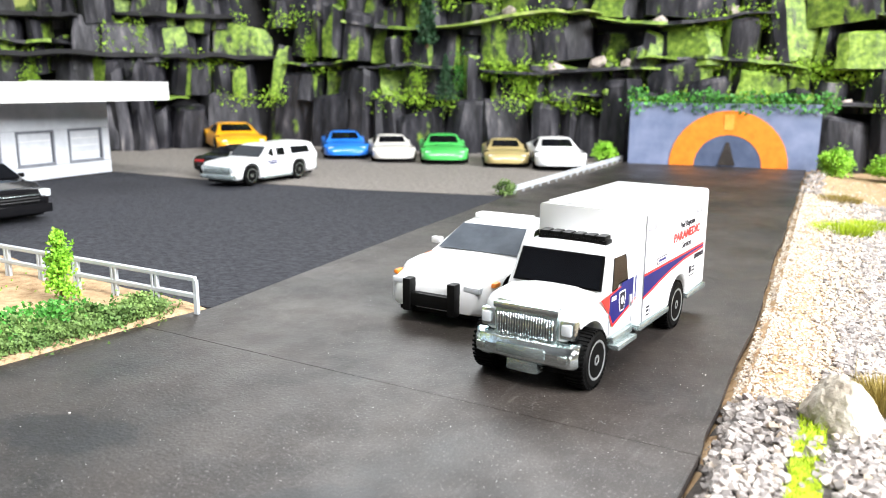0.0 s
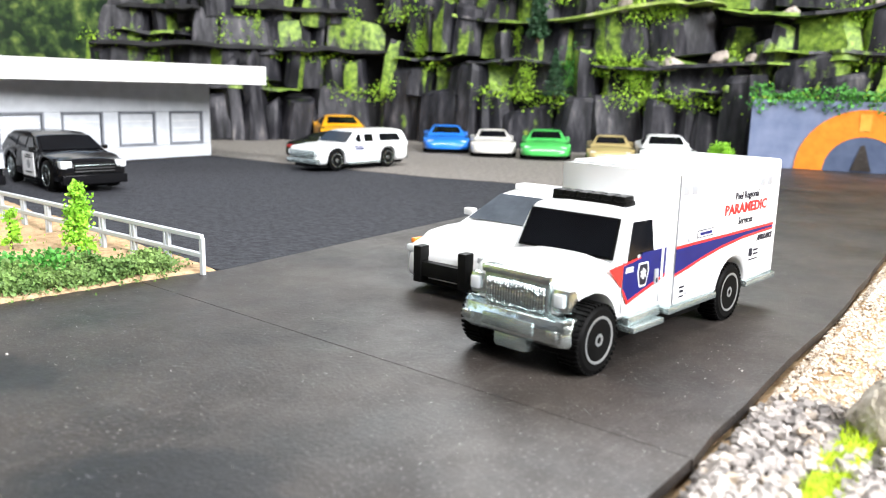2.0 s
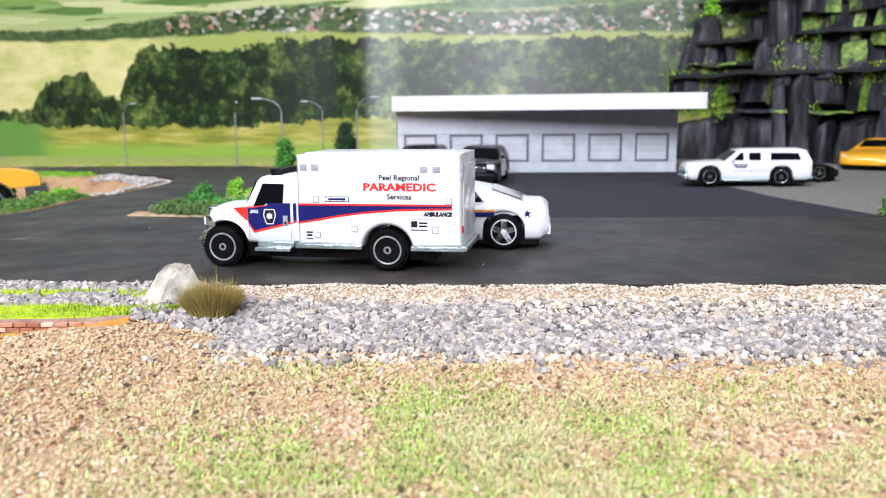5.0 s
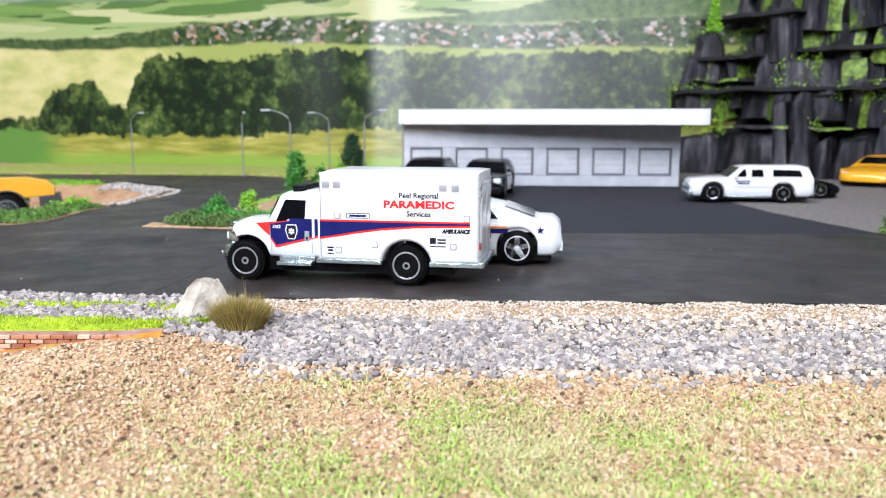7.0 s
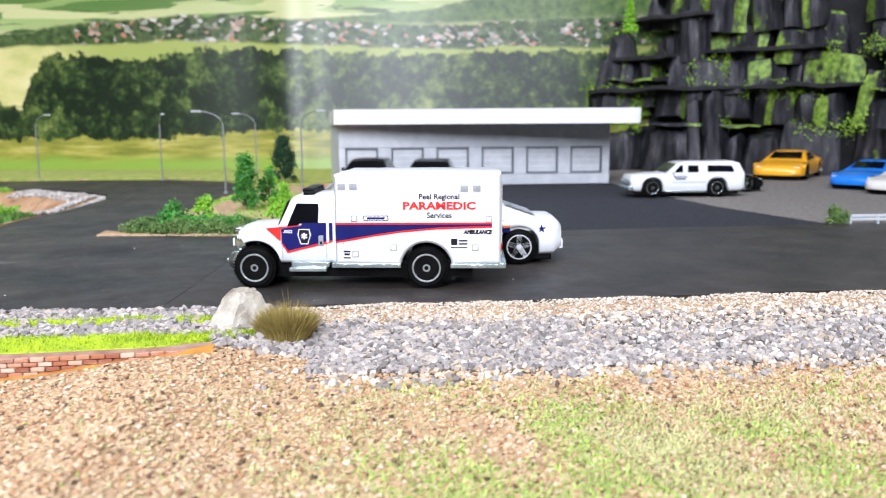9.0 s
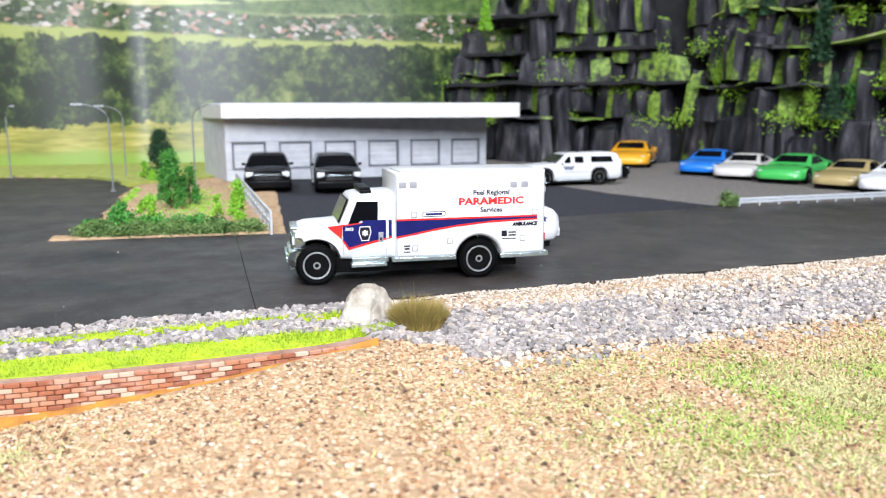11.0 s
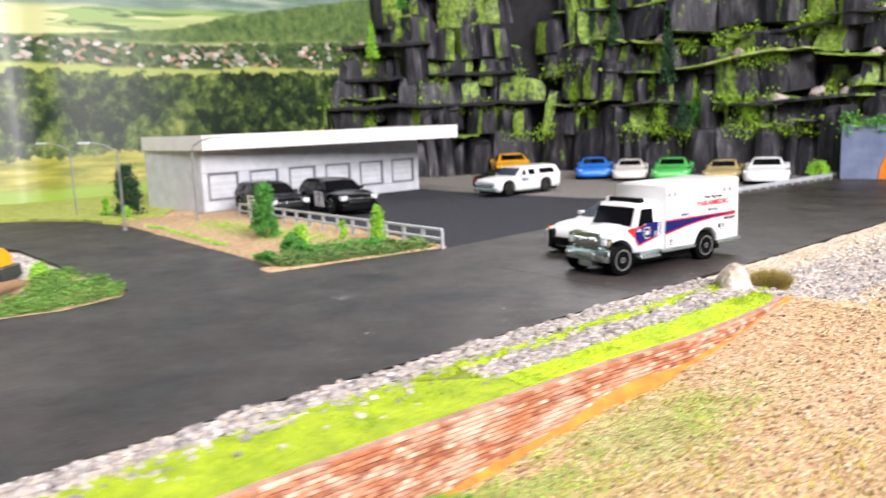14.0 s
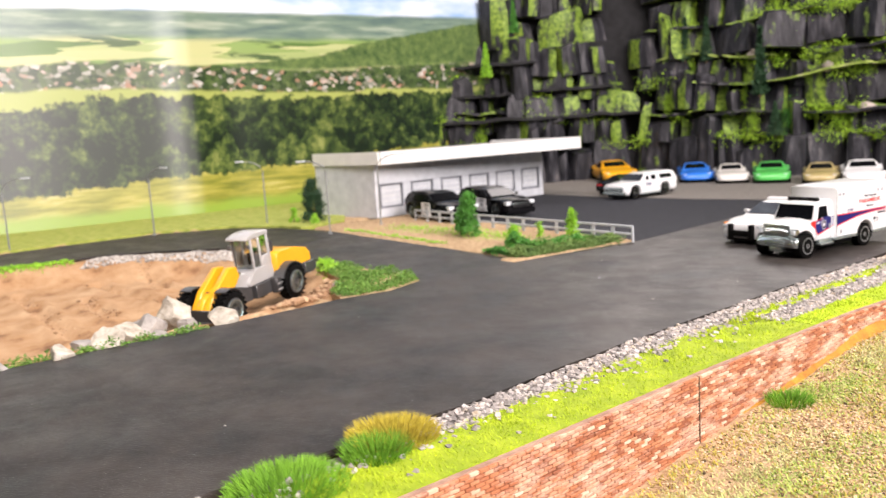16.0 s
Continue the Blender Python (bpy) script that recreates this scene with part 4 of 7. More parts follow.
for ti, (z, h, back) in enumerate(TIERS):
    s = 0.0
    while s < CLIFF_LEN - 0.02:
        w = (rng.uniform(0.008, 0.020) if rng.random() < 0.62 else rng.uniform(0.024, 0.046)) * (1.0 + z * 0.9)
        p, d = along(CLIFF, s + w / 2)
        nrm = Vector((-d.y, d.x))
        deep = rng.random() < 0.16
        set_back = back + rng.gauss(0, 0.0035) + 0.014 * noise.noise(Vector((p.x * 18, p.y * 18, z * 20))) + (0.012 if deep else 0)
        if z > 0.15 + 0.1 * (p.x + 0.53) / 0.08 and p.x < -0.45:
            s += w
            continue
        if ti == 0 and p.x > -0.17:
            set_back = max(set_back, 0.004)
        hh = h * (rng.uniform(0.72, 1.02) if rng.random() < 0.8 else rng.uniform(1.15, 1.6))
        q = p + nrm * (set_back + 0.012)
        m = pose(q.x, q.y, max(-0.001, z + tier_lift(p, ti)) - 0.003, rng.uniform(-9, 9), rng.uniform(-7, 7), math.degrees(math.atan2(d.y, d.x)) + rng.uniform(-32, 32)) @ Matrix.Diagonal((w * 1.10, 0.024, hh + 0.004, 1))
        me = rng.choice(slabs if ti else foot_slabs)
        if ti < 3:
            ob = new("rock_slab", me)
            ob.parent = cliff
            ob.matrix_basis = m
        else:
            upper.append(([m @ v.co for v in me.vertices], [tuple(f.vertices) for f in me.polygons]))
        s += w * rng.uniform(0.90, 1.15)
stuff("upper_rock", upper, rock_mat, "dark slate slabs of the upper cliff", "", smooth=18, parent=cliff)
# near-black colour paints the shade in gaps and under shelves
shade_rock = surface("rock_shade_black", [(0.3, (0.004, 0.004, 0.005)), (0.7, (0.016, 0.016, 0.018))], 90, 0.9)
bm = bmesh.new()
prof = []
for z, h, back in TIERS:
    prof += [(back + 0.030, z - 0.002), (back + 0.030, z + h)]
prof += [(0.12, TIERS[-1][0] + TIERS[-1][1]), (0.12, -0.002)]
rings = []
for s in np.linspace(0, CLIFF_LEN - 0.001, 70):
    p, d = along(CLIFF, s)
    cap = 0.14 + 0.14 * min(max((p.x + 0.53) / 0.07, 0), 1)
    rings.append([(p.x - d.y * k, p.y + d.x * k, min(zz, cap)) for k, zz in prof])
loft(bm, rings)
part("rock_core", bm, shade_rock, cliff, "rock mass behind the slabs, blackened as gap shade", smooth=30)


# ---- model cars: nose towards -y, on the ground at z = 0 ----
def wheel(parent, x, y, r, w, side, rim="ring", rim_mat=None):
    """A tyre with tread blocks, and a rim inside it."""
    bm = bmesh.new()
    h = w / 2
    lathe(bm, [(-h, r * 0.60), (-h, r * 0.86), (-h * 0.72, r * 0.985), (-h * 0.2, r), (h * 0.2, r), (h * 0.72, r * 0.985), (h, r * 0.86), (h, r * 0.60)], 32, at=(x, y, r))
    tyre = part("wheel", bm, tyre_mat, parent, "black plastic tyre")
    rim_mat = rim_mat or chrome_mat
    o = side * h
    bm = bmesh.new()
    if rim == "ring":
        lathe(bm, [(x + o * 0.3, r * 0.67), (x + o * 1.03, r * 0.68), (x + o * 1.05, r * 0.65), (x + o * 0.98, r * 0.58), (x + o * 0.6, r * 0.51), (x + o * 0.3, r * 0.48)], 32, at=(0, y, r))
        part("rim", bm, rim_mat, tyre, "bright chrome wheel ring")
        bm = bmesh.new()
        lathe(bm, [(x + o * 0.2, r * 0.53), (x + o * 0.62, r * 0.53), (x + o * 0.62, r * 0.30), (x + o * 0.3, r * 0.28)], 24, at=(0, y, r))
        part("wheel_disc", bm, loader_dark, tyre, "dark grey wheel disc")
        for k in range(8):
            bm = bmesh.new()
            a = k * math.pi / 4
            lathe(bm, [(x + o * 0.6, r * 0.05), (x + o * 0.66, r * 0.045)], 6, at=(0, y + r * 0.42 * math.cos(a), r + r * 0.42 * math.sin(a)))
            part("bolt_hole", bm, tyre_mat, tyre, smooth=0)
        bm = bmesh.new()
        lathe(bm, [(x + o * 0.3, r * 0.34), (x + o * 0.80, r * 0.34), (x + o * 0.86, r * 0.30), (x + o * 0.88, r * 0.20), (x + o * 1.02, r * 0.18), (x + o * 1.02, r * 0.10), (x + o * 0.85, r * 0.08), (x + o * 0.85, r * 0.01)], 20, at=(0, y, r))
        part("hub_cap", bm, rim_mat, tyre, "silver hub")
    else:
        lathe(bm, [(x + o * 0.3, r * 0.70), (x + o * 1.02, r * 0.70), (x + o * 1.04, r * 0.64), (x + o * 0.6, r * 0.60), (x + o * 0.3, r * 0.58)], 32, at=(0, y, r))
        part("rim", bm, rim_mat, tyre, "bright wheel ring")
        bm = bmesh.new()
        lathe(bm, [(x + o * 0.2, r * 0.61), (x + o * 0.4, r * 0.61), (x + o * 0.4, r * 0.1)], 20, at=(0, y, r))
        part("wheel_disc", bm, tyre_mat, tyre, "black wheel well")
        for k in range(5):
            a = k * 2 * math.pi / 5 + 0.3
            bm = bmesh.new()
            c, s = math.cos(a), math.sin(a)
            quad = [(0.05, -0.17), (0.66, -0.13), (0.66, 0.13), (0.05, 0.17)]
            loft(bm, [[(x + o * e, y + r * (u * c - v * s), r + r * (u * s + v * c)) for u, v in quad] for e in (0.5, 1.0)])
            part("spoke", bm, rim_mat, tyre, smooth=0)
        bm = bmesh.new()
        lathe(bm, [(x + o * 0.4, r * 0.16), (x + o * 1.0, r * 0.16), (x + o * 1.04, r * 0.08)], 12, at=(0, y, r))
        part("hub_cap", bm, rim_mat, tyre)
    return tyre


def shell(bm, y0, y1, top, width, under, wheels, crown=0.0005, arch=1.16, n=60, fill=0.8):
    """A car body as cross-sections from nose to tail, cut out over the wheels."""
    ys = set(np.linspace(y0, y1, n))
    for yw, r in wheels:
        ys |= {yw + r * arch * math.cos(t) for t in np.linspace(0, math.pi, 15)}
    rings = []
    for y in sorted(v for v in ys if y0 <= v <= y1):
        zt, w, zb = interp(top, y), interp(width, y), interp(under, y)
        for yw, r in wheels:
            if abs(y - yw) < r * arch:
                zb = max(zb, min(r + math.sqrt((r * arch) ** 2 - (y - yw) ** 2), zt - 0.0008))
        h = zt - zb
        half = [(0.90 * w, zb), (0.985 * w, zb + 0.10 * h), (w, zb + 0.35 * h), (w * 0.995, zb + 0.6 * h), (w * 0.96, zb + 0.84 * h), (w * 0.90, zb + 0.95 * h), (w * fill, zt), (w * 0.4, zt + crown * 0.8)]
        rings.append([(x, y, z) for x, z in half] + [(0, y, zt + crown)] + [(-x, y, z) for x, z in half[::-1]])
    loft(bm, rings)


class Cabin:
    """A greenhouse: roof line over y, with the sides leaning in."""

    def __init__(self, line, base, wide, roof):
        self.line, self.base, self.wide, self.roof = line, base, wide, roof
        self.high = max(z for _, z in line)

    def x(self, z):
        return self.wide + (self.roof - self.wide) * (z - self.base) / (self.high - self.base)

    def build(self, bm):
        rings = []
        for y in sorted({*np.linspace(self.line[0][0], self.line[-1][0], 36), *[p[0] for p in self.line]}):
            z = max(interp(self.line, y), self.base + 0.0001)
            h = z - self.base
            half = [(self.x(self.base), self.base - 0.002), (self.x(self.base), self.base), (self.x(self.base + 0.5 * h), self.base + 0.5 * h), (self.x(z) + (self.x(self.base + 0.8 * h) - self.x(z)) * 0.5, self.base + 0.88 * h), (self.x(z) * 0.965, z - 0.04 * h), (self.x(z) * 0.90, z), (self.x(z) * 0.4, z + 0.0003)]
            rings.append([(x, y, zz) for x, zz in half] + [(-x, y, zz) for x, zz in half[::-1]])
        loft(bm, rings)

    def side_pane(self, bm, pts, side, proud=0.00016):
        sheet(bm, [(side * (self.x(z) + proud), y, z) for y, z in (pts if side > 0 else pts[::-1])], 0.00008)

    def cross_pane(self, bm, y0, z0, y1, z1, trim0, trim1, proud=0.00045):
        a, b = self.x(z0) - trim0, self.x(z1) - trim1
        d = Vector((0, -(z1 - z0), y1 - y0)).normalized() * (proud if y1 > y0 else -proud)
        sheet(bm, [(-a, y0 + d.y, z0 + d.z), (a, y0 + d.y, z0 + d.z), (b, y1 + d.y, z1 + d.z), (-b, y1 + d.y, z1 + d.z)], 0.00008)


def car(name, at, label, s, group=""):
    """A small cast car from its lines: body, greenhouse, panes, wheels, lamps."""
    g = thing(name, at @ Matrix.Scale(s.get("scale", 1.0), 4), label, "toy car", group)
    bm = bmesh.new()
    wh = [(s["axles"][0], s["r"]), (s["axles"][1], s["r"])]
    shell(bm, s["ends"][0], s["ends"][1], s["top"], s["width"], s["under"], wh, s.get("crown", 0.0006), s.get("arch", 1.15), fill=s.get("fill", 0.8))
    part("body", bm, s["paint"], g, s.get("body_label", ""), smooth=50)
    bm = bmesh.new()
    lo = s["under"][len(s["under"]) // 2][1]
    box(bm, -s["half"] * 0.80, s["half"] * 0.80, s["ends"][0] + 0.003, s["ends"][1] - 0.003, lo - 0.0014, lo + 0.004, 0.0004, 1)
    part("chassis", bm, s.get("chassis", black_mat), g, "dark base plate")
    c = Cabin(*s["cabin"])
    bm = bmesh.new()
    c.build(bm)
    part("roof", bm, s.get("roof", s["paint"]), g, smooth=45)
    for nm, q in (("windscreen", s["screen"]), ("rear_window", s["back"])):
        bm = bmesh.new()
        c.cross_pane(bm, *q)
        part(nm, bm, s.get("glass", glass_mat), g, "tinted glazing", smooth=0)
    for pane in s["panes"]:
        for side in (1, -1):
            bm = bmesh.new()
            c.side_pane(bm, pane, side)
            part("side_window", bm, s.get("side_glass", s.get("glass", glass_mat)), g, "tinted glazing", smooth=0)
    for y in s["axles"]:
        for side in (1, -1):
            wheel(g, side * s["track"], y, s["r"], s.get("tyre", 0.0042), side, s.get("rim", "spoke"), s.get("rim_mat"))
    for nm, mat, lab, x0, x1, y0, y1, z0, z1 in s.get("bits", ()):
        for side in ((1, -1) if x0 > 0 else (1,)):
            bm = bmesh.new()
            a, b = sorted((side * x0, side * x1))
            box(bm, a, b, y0, y1, z0, z1, min(0.0004, (z1 - z0) * 0.3), 2)
            part(nm, bm, mat, g, lab)
    return g


def wedge(paint, **over):
    """A low mid-engined sports car."""
    s = dict(paint=paint, scale=1.14, ends=(-0.0345, 0.0345), half=0.0155, r=0.0052, axles=(-0.0205, 0.0205), track=0.0137, tyre=0.0038,
             top=[(-0.0345, 0.0048), (-0.0338, 0.0064), (-0.031, 0.0082), (-0.024, 0.0098), (-0.010, 0.0110), (0.004, 0.0112), (0.022, 0.0122), (0.032, 0.0122), (0.0345, 0.0108)],
             width=[(-0.0345, 0.0090), (-0.0335, 0.0118), (-0.031, 0.0140), (-0.025, 0.0154), (-0.008, 0.0150), (0.012, 0.0156), (0.026, 0.0156), (0.0335, 0.0145), (0.0345, 0.0135)],
             under=[(-0.0345, 0.0030), (-0.03, 0.0024), (0.0, 0.0022), (0.03, 0.0026), (0.0345, 0.0042)],
             cabin=([(-0.0135, 0.0102), (0.0005, 0.0166), (0.008, 0.0170), (0.014, 0.0163), (0.028, 0.0124)], 0.0100, 0.0136, 0.0092),
             screen=(-0.0095, 0.0121, -0.0015, 0.01575, 0.0026, 0.0016), back=(0.0258, 0.0130, 0.0152, 0.0160, 0.0030, 0.0010),
             panes=[[(-0.0085, 0.0114), (0.0075, 0.0116), (0.0075, 0.0158), (0.0000, 0.0155)], [(0.0088, 0.0117), (0.0175, 0.0122), (0.0118, 0.0156), (0.0088, 0.0158)]],
             bits=[("headlight", lamp_mat, "pale headlamp", 0.0092, 0.0125, -0.0316, -0.0275, 0.0072, 0.0083), ("air_intake", black_mat, "black air intake", 0.0050, 0.0095, -0.0344, -0.0325, 0.0034, 0.0044), ("tail_light", tail_mat, "red tail lamp", 0.0060, 0.0125, 0.0330, 0.0348, 0.0086, 0.0102), ("rear_bumper", black_mat, "black rear panel", -0.0115, 0.0115, 0.0320, 0.0349, 0.0040, 0.0066)])
    s.update(over)
    return s


SPORTS = "sports cars parked in a row below the cliff"
green_car = car("sports_car", pose(-0.2603, 0.3362, 0, 0, 0, 36.4), "bright green toy sports car with black bonnet stripes", wedge(green_paint, scale=1.033), SPORTS)
for x in (-0.0045, 0.0045):
    bm = bmesh.new()
    sheet(bm, [(x - 0.0016, -0.030, 0.0081), (x + 0.0016, -0.030, 0.0081), (x + 0.0016, -0.0135, 0.0110), (x - 0.0016, -0.0135, 0.0110)], 0.0003)
    part("bonnet_stripe", bm, black_print, green_car, "black stripe", smooth=0)
car("sports_car", pose(-0.3363, 0.3194, 0, 0, 0, 44.2), "bright blue toy sports car parked below the cliff", wedge(blue_paint, scale=1.025), SPORTS)
car("sports_car", pose(-0.2950, 0.3220, 0, 0, 0, 42), "pearl white toy sports car with dark glazing", wedge(silver_paint, scale=0.965), SPORTS)
car("sports_car", pose(-0.2148, 0.3433, 0, 0, 0, 33), "pale gold toy sports car parked on grey grit", wedge(gold_paint, scale=0.95), SPORTS)
car("sports_car", pose(-0.1808, 0.3503, 0, 0, 0, 33.5), "white toy sports car with long glazing", wedge(white_paint, scale=1.066), SPORTS)
car("sports_car", pose(-0.4340, 0.3020, 0, 0, 0, 58), "amber yellow toy sports car beside the cliff", wedge(yellow_paint, scale=1.22))
car("sports_car", pose(-0.3096, 0.2032, 0, 0, 0, 188.8), "black toy car behind the white wagon", wedge(black_paint, scale=0.98))

# white wagon
SUB = dict(paint=white_paint, scale=0.946, ends=(-0.0330, 0.0365), half=0.0135, r=0.0056, axles=(-0.0200, 0.0195), track=0.0114, rim="ring", tyre=0.0036, fill=0.84,
           top=[(-0.0330, 0.0112), (-0.0318, 0.0128), (-0.020, 0.0140), (-0.0115, 0.0143), (0.0355, 0.0146), (0.0365, 0.0135)],
           width=[(-0.0330, 0.0110), (-0.0315, 0.0126), (-0.02, 0.0134), (0.03, 0.0134), (0.0355, 0.0128), (0.0365, 0.0120)],
           under=[(-0.0330, 0.0055), (-0.031, 0.0036), (0.0, 0.0032), (0.034, 0.0038), (0.0365, 0.0050)],
           cabin=([(-0.0125, 0.0140), (-0.0045, 0.0204), (0.0, 0.0212), (0.030, 0.0214), (0.0335, 0.0205), (0.0362, 0.0142)], 0.0136, 0.0126, 0.0106),
           screen=(-0.0118, 0.0148, -0.0052, 0.0200, 0.0012, 0.0010), back=(0.0358, 0.0150, 0.0340, 0.0196, 0.0014, 0.0012),
           panes=[[(-0.0072, 0.0150), (-0.0015, 0.0150), (-0.0015, 0.0192), (-0.0032, 0.0192)], [(0.0015, 0.0150), (0.0080, 0.0150), (0.0080, 0.0192), (0.0015, 0.0192)], [(0.0135, 0.0152), (0.0300, 0.0152), (0.0285, 0.0190), (0.0135, 0.0192)]],
           bits=[("grille", dull_chrome_mat, "silver grille", -0.0100, 0.0100, -0.0338, -0.0315, 0.0070, 0.0108), ("front_bumper", dull_chrome_mat, "silver bumper", -0.0122, 0.0122, -0.0342, -0.0310, 0.0040, 0.0066), ("headlight", lamp_mat, "pale headlamp", 0.0085, 0.0120, -0.0334, -0.0310, 0.0084, 0.0108), ("rear_bumper", dull_chrome_mat, "silver bumper", -0.0120, 0.0120, 0.0350, 0.0374, 0.0042, 0.0062), ("running_board", dull_chrome_mat, "silver running board", 0.0118, 0.0140, -0.0120, 0.0125, 0.0030, 0.0040), ("wing_mirror", white_paint, "", 0.0128, 0.0150, -0.0085, -0.0070, 0.0146, 0.0162)])
wagon = car("station_wagon", pose(-0.2751, 0.1781, 0, 0, 0, 3.3), "long white toy wagon with dark windows and silver trim", SUB)

# black police wagons
SUV = dict(paint=black_paint, scale=0.95, ends=(-0.0345, 0.0345), half=0.0145, r=0.0062, axles=(-0.0205, 0.0215), track=0.0122, tyre=0.0042, rim="spoke", rim_mat=dull_chrome_mat, fill=0.84,
           top=[(-0.0345, 0.0108), (-0.0330, 0.0130), (-0.020, 0.0146), (-0.0125, 0.0152), (0.0335, 0.0160), (0.0345, 0.0140)],
           width=[(-0.0345, 0.0115), (-0.0325, 0.0134), (-0.02, 0.0145), (0.03, 0.0145), (0.0338, 0.0138), (0.0345, 0.0128)],
           under=[(-0.0345, 0.0050), (-0.032, 0.0036), (0.0, 0.0034), (0.033, 0.0040), (0.0345, 0.0055)],
           cabin=([(-0.0140, 0.0148), (-0.0030, 0.0212), (0.004, 0.0224), (0.027, 0.0222), (0.0310, 0.0208), (0.0340, 0.0158)], 0.0146, 0.0138, 0.0108),
           screen=(-0.0130, 0.0156, -0.0036, 0.0208, 0.0012, 0.0010), back=(0.0336, 0.0166, 0.0314, 0.0202, 0.0014, 0.0012),
           panes=[[(-0.0075, 0.0158), (0.0035, 0.0160), (0.0035, 0.0204), (-0.0005, 0.0204)], [(0.0050, 0.0160), (0.0150, 0.0162), (0.0150, 0.0204), (0.0050, 0.0204)], [(0.0165, 0.0164), (0.0275, 0.0168), (0.0250, 0.0202), (0.0165, 0.0204)]],
           bits=[("grille", black_mat, "black grille", -0.0082, 0.0082, -0.0350, -0.0330, 0.0078, 0.0118), ("grille_bar", loader_dark, "grey grille bar", -0.0080, 0.0080, -0.0353, -0.0348, 0.0084, 0.0088), ("grille_bar", loader_dark, "grey grille bar", -0.0080, 0.0080, -0.0353, -0.0348, 0.0096, 0.0100), ("grille_bar", dull_chrome_mat, "grey grille bar", -0.0080, 0.0080, -0.0353, -0.0348, 0.0108, 0.0112), ("headlight", lamp_mat, "bright headlamp", 0.0088, 0.0132, -0.0345, -0.0305, 0.0098, 0.0128), ("front_bumper", black_paint, "black bumper", -0.0130, 0.0130, -0.0356, -0.0320, 0.0034, 0.0072), ("tail_light", tail_mat, "red tail lamp", 0.0105, 0.0134, 0.0330, 0.0349, 0.0110, 0.0150), ("wing_mirror", black_mat, "", 0.0138, 0.0162, -0.0095, -0.0078, 0.0154, 0.0172)])


def police_wagon(at):
    g = car("police_wagon", at, "black toy police wagon with white door panels", SUV, "black police wagons before the garage")
    for side in (1, -1):
        bm = bmesh.new()
        pts = [(-0.0090, 0.0046), (0.0052, 0.0046), (0.0052, 0.0146), (-0.0078, 0.0146)]
        sheet(bm, [(side * 0.01458, y, z) for y, z in (pts if side > 0 else pts[::-1])], 0.0001)
        door = part("door_panel", bm, pale_print, g, "white door panel", smooth=0)
        bm = bmesh.new()
        lathe(bm, [(side * 0.01455, 0.0020), (side * 0.01475, 0.0020)], 7, at=(0, -0.0022, 0.0096))
        part("badge", bm, grey_print, door, "grey star badge", smooth=0)
        for k in range(3):
            bm = bmesh.new()
            z = 0.0060 + (0 if k == 0 else 0.0062 + 0.0009 * (k - 1))
            w = (0.0075, 0.0085, 0.006)[k]
            a, b = sorted((side * 0.0146, side * 0.01478))
            box(bm, a, b, -0.0022 - w / 2, -0.0022 + w / 2, z, z + 0.0005)
            part("lettering_bar", bm, black_print, door, smooth=0)
    return g


police_wagon(pose(-0.2968, -0.0090, 0, 0, 0, 89))
police_wagon(pose(-0.2820, 0.0311, 0, 0, 0, 88.8))

# white police sedan
SEDAN = dict(paint=white_paint, scale=0.935, ends=(-0.0365, 0.0355), half=0.0150, r=0.0058, axles=(-0.0220, 0.0215), track=0.0130, tyre=0.0040, rim="spoke", rim_mat=rim_silver, fill=0.82, glass=clear_mat, side_glass=glass_mat,
             top=[(-0.0365, 0.0080), (-0.0350, 0.0106), (-0.030, 0.0118), (-0.0130, 0.0135), (0.0220, 0.0148), (0.0335, 0.0146), (0.0355, 0.0128)],
             width=[(-0.0365, 0.0110), (-0.0340, 0.0136), (-0.025, 0.0150), (0.0, 0.0146), (0.022, 0.0151), (0.033, 0.0142), (0.0355, 0.0125)],
             under=[(-0.0365, 0.0036), (-0.033, 0.0026), (0.0, 0.0026), (0.033, 0.0034), (0.0355, 0.0052)],
             cabin=([(-0.0150, 0.0130), (-0.0030, 0.0196), (0.003, 0.0204), (0.010, 0.0202), (0.0165, 0.0190), (0.0285, 0.0147)], 0.0130, 0.0136, 0.0102),
             screen=(-0.0138, 0.0138, -0.0036, 0.0191, 0.0014, 0.0010), back=(0.0268, 0.0154, 0.0172, 0.0186, 0.0026, 0.0012),
             panes=[[(-0.0085, 0.0143), (0.0025, 0.0146), (0.0025, 0.0190), (-0.0012, 0.0187)], [(0.0040, 0.0147), (0.0150, 0.0151), (0.0120, 0.0186), (0.0040, 0.0190)]],
             bits=[("push_bar", black_mat, "black push bar upright", 0.0052, 0.0074, -0.0392, -0.0362, 0.0030, 0.0112), ("push_bar", black_mat, "black push bar rail", -0.0074, 0.0074, -0.0388, -0.0366, 0.0044, 0.0078), ("headlight", lamp_mat, "pale headlamp", 0.0080, 0.0125, -0.0360, -0.0325, 0.0088, 0.0104), ("turn_signal", orange_print, "orange marker lamp", 0.0135, 0.0147, -0.0320, -0.0290, 0.0098, 0.0110), ("wing_mirror", white_paint, "white door mirror", 0.0138, 0.0168, -0.0100, -0.0080, 0.0140, 0.0158), ("light_bar", pale_print, "clear light bar", -0.0085, 0.0085, 0.0005, 0.0048, 0.0202, 0.0219), ("tail_light", tail_mat, "red tail lamp", 0.0050, 0.0105, 0.0340, 0.0357, 0.0106, 0.0122), ("rear_bumper", white_paint, "", -0.0120, 0.0120, 0.0335, 0.0362, 0.0048, 0.0080)])
sedan = car("police_sedan", pose(-0.0495, 0.0500, 0, 0, 0, 3.5), "white toy police sedan with a black push bar and stripes", SEDAN)


